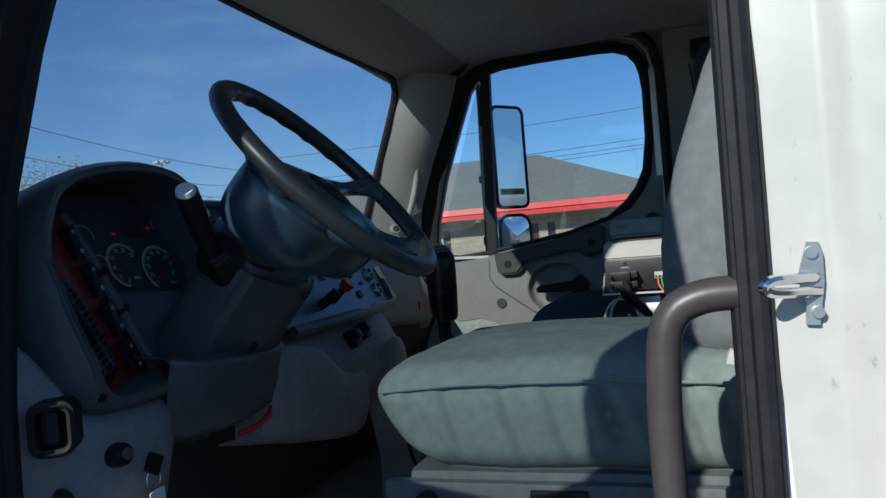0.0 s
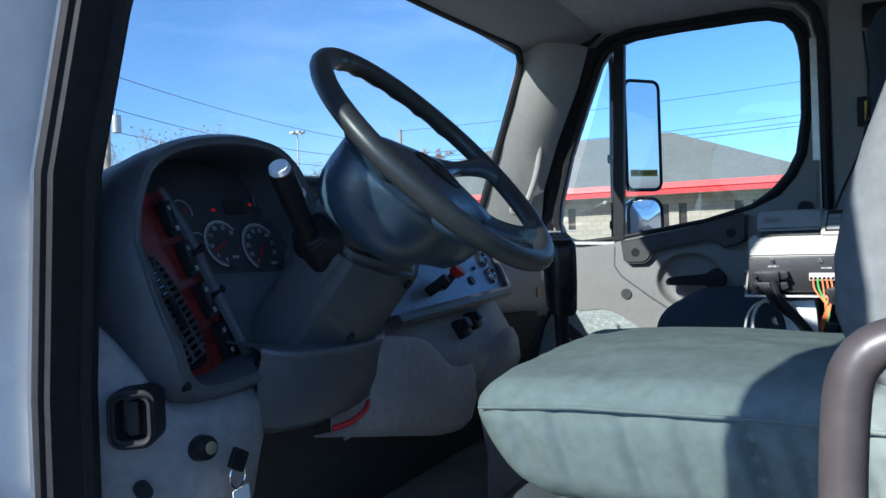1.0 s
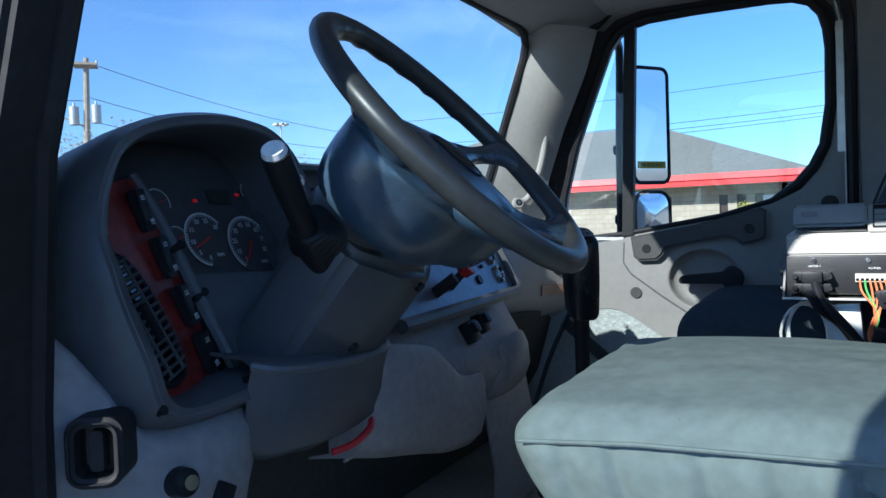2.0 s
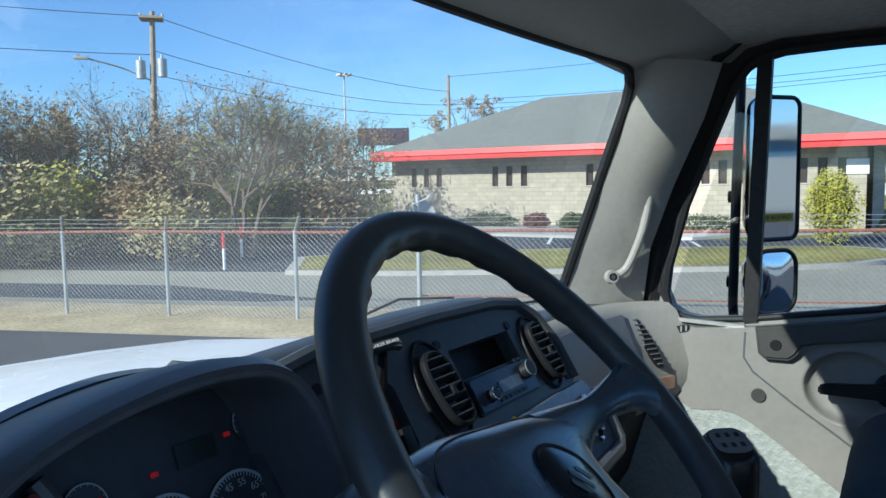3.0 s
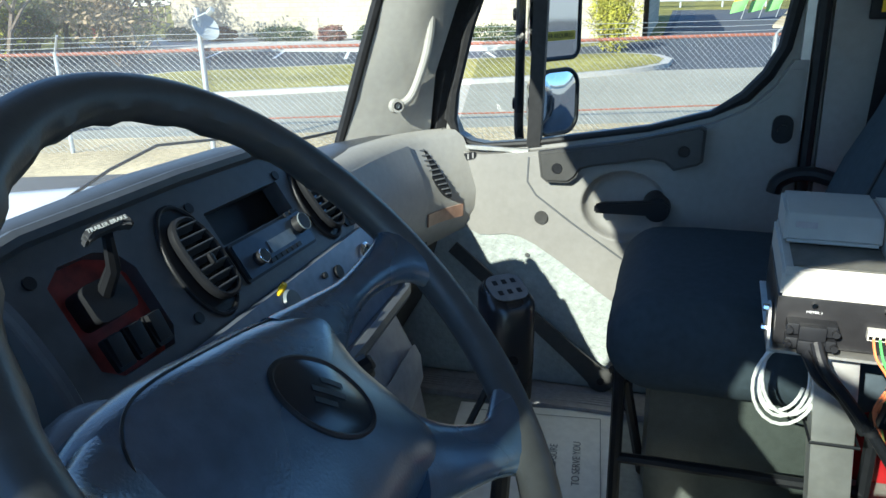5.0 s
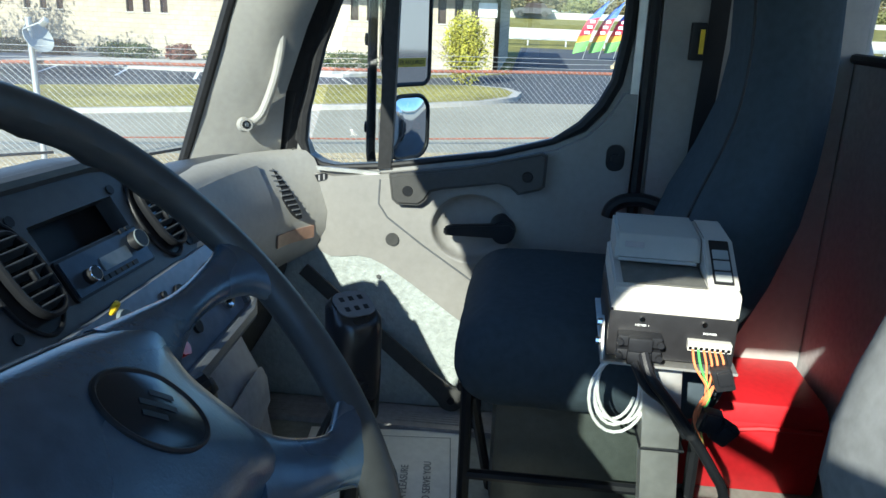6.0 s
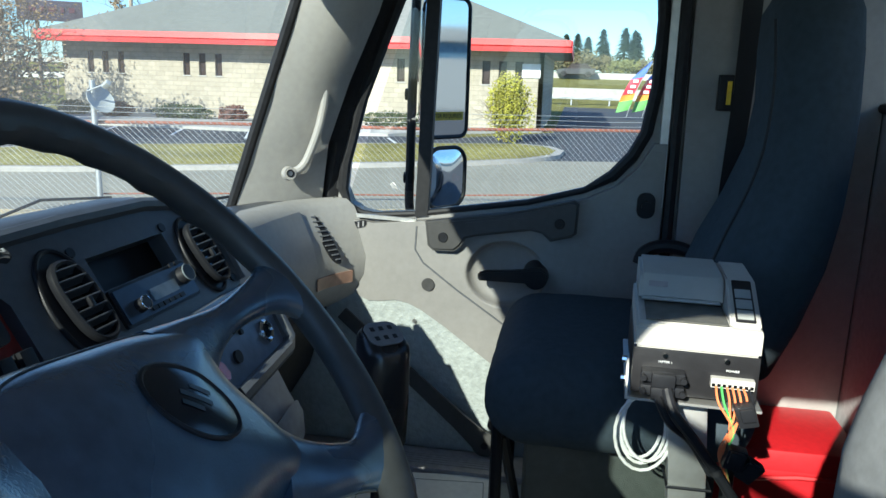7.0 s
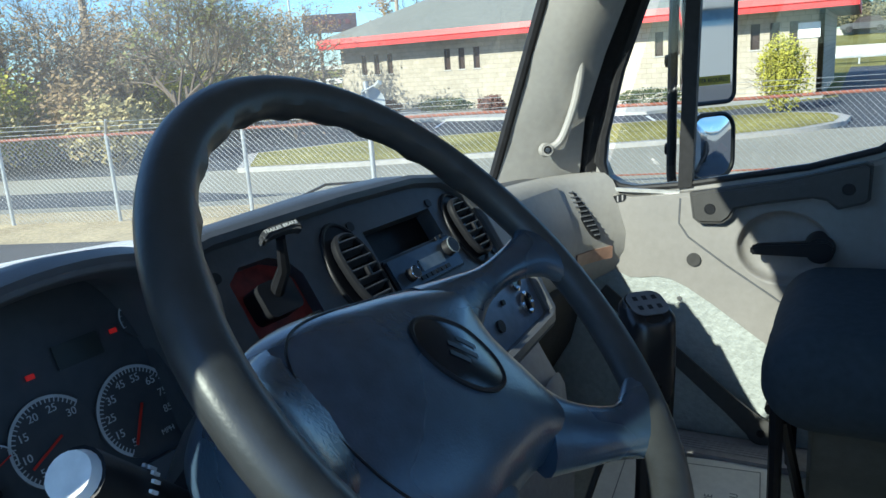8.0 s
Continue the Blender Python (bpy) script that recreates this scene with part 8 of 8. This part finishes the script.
# feather flags by the drive
FLC = [mat("flag_red", (0.62, 0.04, 0.08), 0.7), mat("flag_blue", (0.06, 0.15, 0.5), 0.7), mat("flag_green", (0.15, 0.42, 0.12), 0.7), mat("flag_orange", (0.7, 0.28, 0.04), 0.7)]
for i in range(3):
    fx, fy = 44.0 + i * 0.9, -3.2 - i * 0.95
    f = thing("feather_flag", (fx, fy, 0.1), "leaning multicoloured feather flag with pale bars", "flag", "feather flags by the drive")
    bm = bmesh.new()
    tube(bm, [(fx, fy, 0.1), (fx, fy - 0.35, 1.4), (fx, fy - 1.0, 2.9), (fx, fy - 1.45, 3.35)], 0.02, 6)
    part("pole", bm, M_GALV, f)
    bands = ((0.55, 1.15, 2), (1.15, 1.5, 3), (1.5, 2.4, 0), (2.4, 3.3, 1))
    for z0, z1, c in bands:
        bm = bmesh.new()
        rows = []
        for k in range(4):
            z = z0 + (z1 - z0) * k / 3
            yy = fy - 0.02 - 0.35 * min(1, z / 1.4) - max(0, z - 1.4) * 0.45
            w = 0.75 * min(1.0, (3.5 - z) / 1.2) ** 0.6
            rows.append([(fx + 0.06 * math.sin(z * 4 + j), yy + w * j / 4, z - 0.18 * j / 4) for j in range(5)])
        sheet(bm, rows)
        part("cloth", bm, FLC[c], f)
    bm = bmesh.new()
    for z in (1.55, 1.85, 2.15):
        box(bm, (fx - 0.08, fy - 0.35 - max(0, z - 1.4) * 0.45 + 0.3, z), (0.01, 0.28, 0.16))
    part("letter_bars", bm, M_LIGHTINK, f)

# markers by the scrub
for x, y in ((15.2, 17.0), (12.6, 14.9)):
    mk_ = thing("marker_post", (x, y, 0), "thin red and white marker post", "marker post", "marker posts by the street")
    bm = bmesh.new()
    tube(bm, [(x, y, 0), (x, y, 0.55)], 0.04, 8)
    part("lower", bm, M_LIGHTINK, mk_)
    bm = bmesh.new()
    tube(bm, [(x, y, 0.55), (x, y, 1.0)], 0.04, 8)
    part("upper", bm, M_FASCIA, mk_)
# red rails beyond the parking
rl = thing("rail_fence", (44, 33, 0), "low fence with red posts and wire", "fence")
for i in range(9):
    bm = bmesh.new()
    x, y = 32 + i * 2.5, 28 + i * 1.2
    tube(bm, [(x, y, 0), (x, y, 1.3)], 0.06, 6)
    part("post", bm, M_FASCIA if i < 4 else M_POLE, rl)
bm = bmesh.new()
tube(bm, [(32, 28, 1.15), (52, 37.6, 1.15)], 0.04, 6)
tube(bm, [(32, 28, 0.6), (52, 37.6, 0.6)], 0.04, 6)
part("rail", bm, M_POLE, rl)

# truck body outside the cab
hood = thing("truck_hood", (0, 1.3, 1.0), "white truck bonnet below the windscreen", "bonnet")
bm = bmesh.new()
rows = []
for y, w, z, zs in ((0.74, 0.90, 1.82, 1.20), (1.1, 0.84, 1.80, 1.18), (1.6, 0.76, 1.755, 1.15), (2.0, 0.66, 1.69, 1.1), (2.2, 0.58, 1.60, 1.05), (2.28, 0.52, 1.40, 1.0)):
    rows.append([(-w - 0.05, y, zs), (-w, y, z - 0.16), (-w * 0.88, y, z - 0.045), (-w * 0.55, y, z), (0, y, z + 0.02), (w * 0.55, y, z), (w * 0.88, y, z - 0.045), (w, y, z - 0.16), (w + 0.05, y, zs)])
sheet(bm, rows)
thick(bm, 0.01)
part("panel", bm, M_WHITE, hood, angle=70)
bm = bmesh.new()
sheet(bm, [[(-0.93, 0.60, 1.86), (-0.5, 0.70, 1.87), (0, 0.745, 1.87), (0.5, 0.70, 1.87), (0.93, 0.58, 1.85)], [(-0.93, 0.74, 1.80), (-0.5, 0.82, 1.81), (0, 0.85, 1.815), (0.5, 0.82, 1.81), (0.93, 0.74, 1.80)]])
thick(bm, 0.01)
solo("cowl", bm, M_BLACK, "black plastic cowl below the windscreen", "trim", "structure")
for nm, arm, blade in (("wiper", [(0.05, 0.77, 1.875), (0.20, 0.755, 1.915), (0.32, 0.735, 1.938), (0.50, 0.70, 1.918)], [(0.24, 0.75, 1.885), (0.42, 0.72, 1.90), (0.64, 0.69, 1.885)]),
                       ("wiper", [(0.40, 0.73, 1.865), (0.55, 0.70, 1.89), (0.66, 0.68, 1.885)], [(0.48, 0.715, 1.87), (0.7, 0.67, 1.88), (0.93, 0.60, 1.875)])):
    w = thing(nm, arm[0], "black windscreen wiper parked on the glass", "wiper", "windscreen wipers")
    bm = bmesh.new()
    tube(bm, [Vector(p) + Vector((0, 0.035, 0.01)) for p in arm], 0.0032, 6)
    part("arm", bm, M_BLACK, w)
    bm = bmesh.new()
    tube(bm, [Vector(p) + Vector((0, 0.03, 0.0)) for p in blade], 0.004, 6)
    part("blade", bm, M_BLACK, w)
tank = thing("tank_body", (0, -5, 0.9), "polished pale tank body behind the cab", "tank")
bm = bmesh.new()
n = 36
rows = []
for y, f in ((-1.45, 0.05), (-1.42, 0.6), (-1.5, 0.9), (-1.62, 1.0), (-8.6, 1.0), (-8.75, 0.85), (-8.8, 0.05)):
    rows.append([(1.08 * f * math.cos(2 * math.pi * i / n), y, 1.95 + 0.72 * f * math.sin(2 * math.pi * i / n)) for i in range(n + 1)])
sheet(bm, rows)
bmesh.ops.remove_doubles(bm, verts=bm.verts, dist=1e-5)
part("shell", bm, mat("polished_aluminium", (0.62, 0.63, 0.63), 0.22, 1.0, scale=3, var=0.04), tank)
bm = bmesh.new()
box(bm, (0, -5, 1.0), (1.6, 8.0, 0.5), bevel=0.03)
part("frame", bm, M_BLACK, tank)
for y in (-2.2, -6.4, -7.6):
    for sx in (-1, 1):
        bm = bmesh.new()
        disc(bm, (sx * 0.95, y, 0.5), (1, 0, 0), 0.5, 0.3, 28)
        part("wheel", bm, M_RUBBER, tank)
bm = bmesh.new()
prism(bm, yz(-1.03, [(-1.02, 0.5), (0.66, 0.5), (0.66, 1.0), (-1.02, 1.0)]), (2.08, 0, 0))
solo("cab_sill", bm, M_WHITE, "white lower cab sill and step", "sill", "structure")
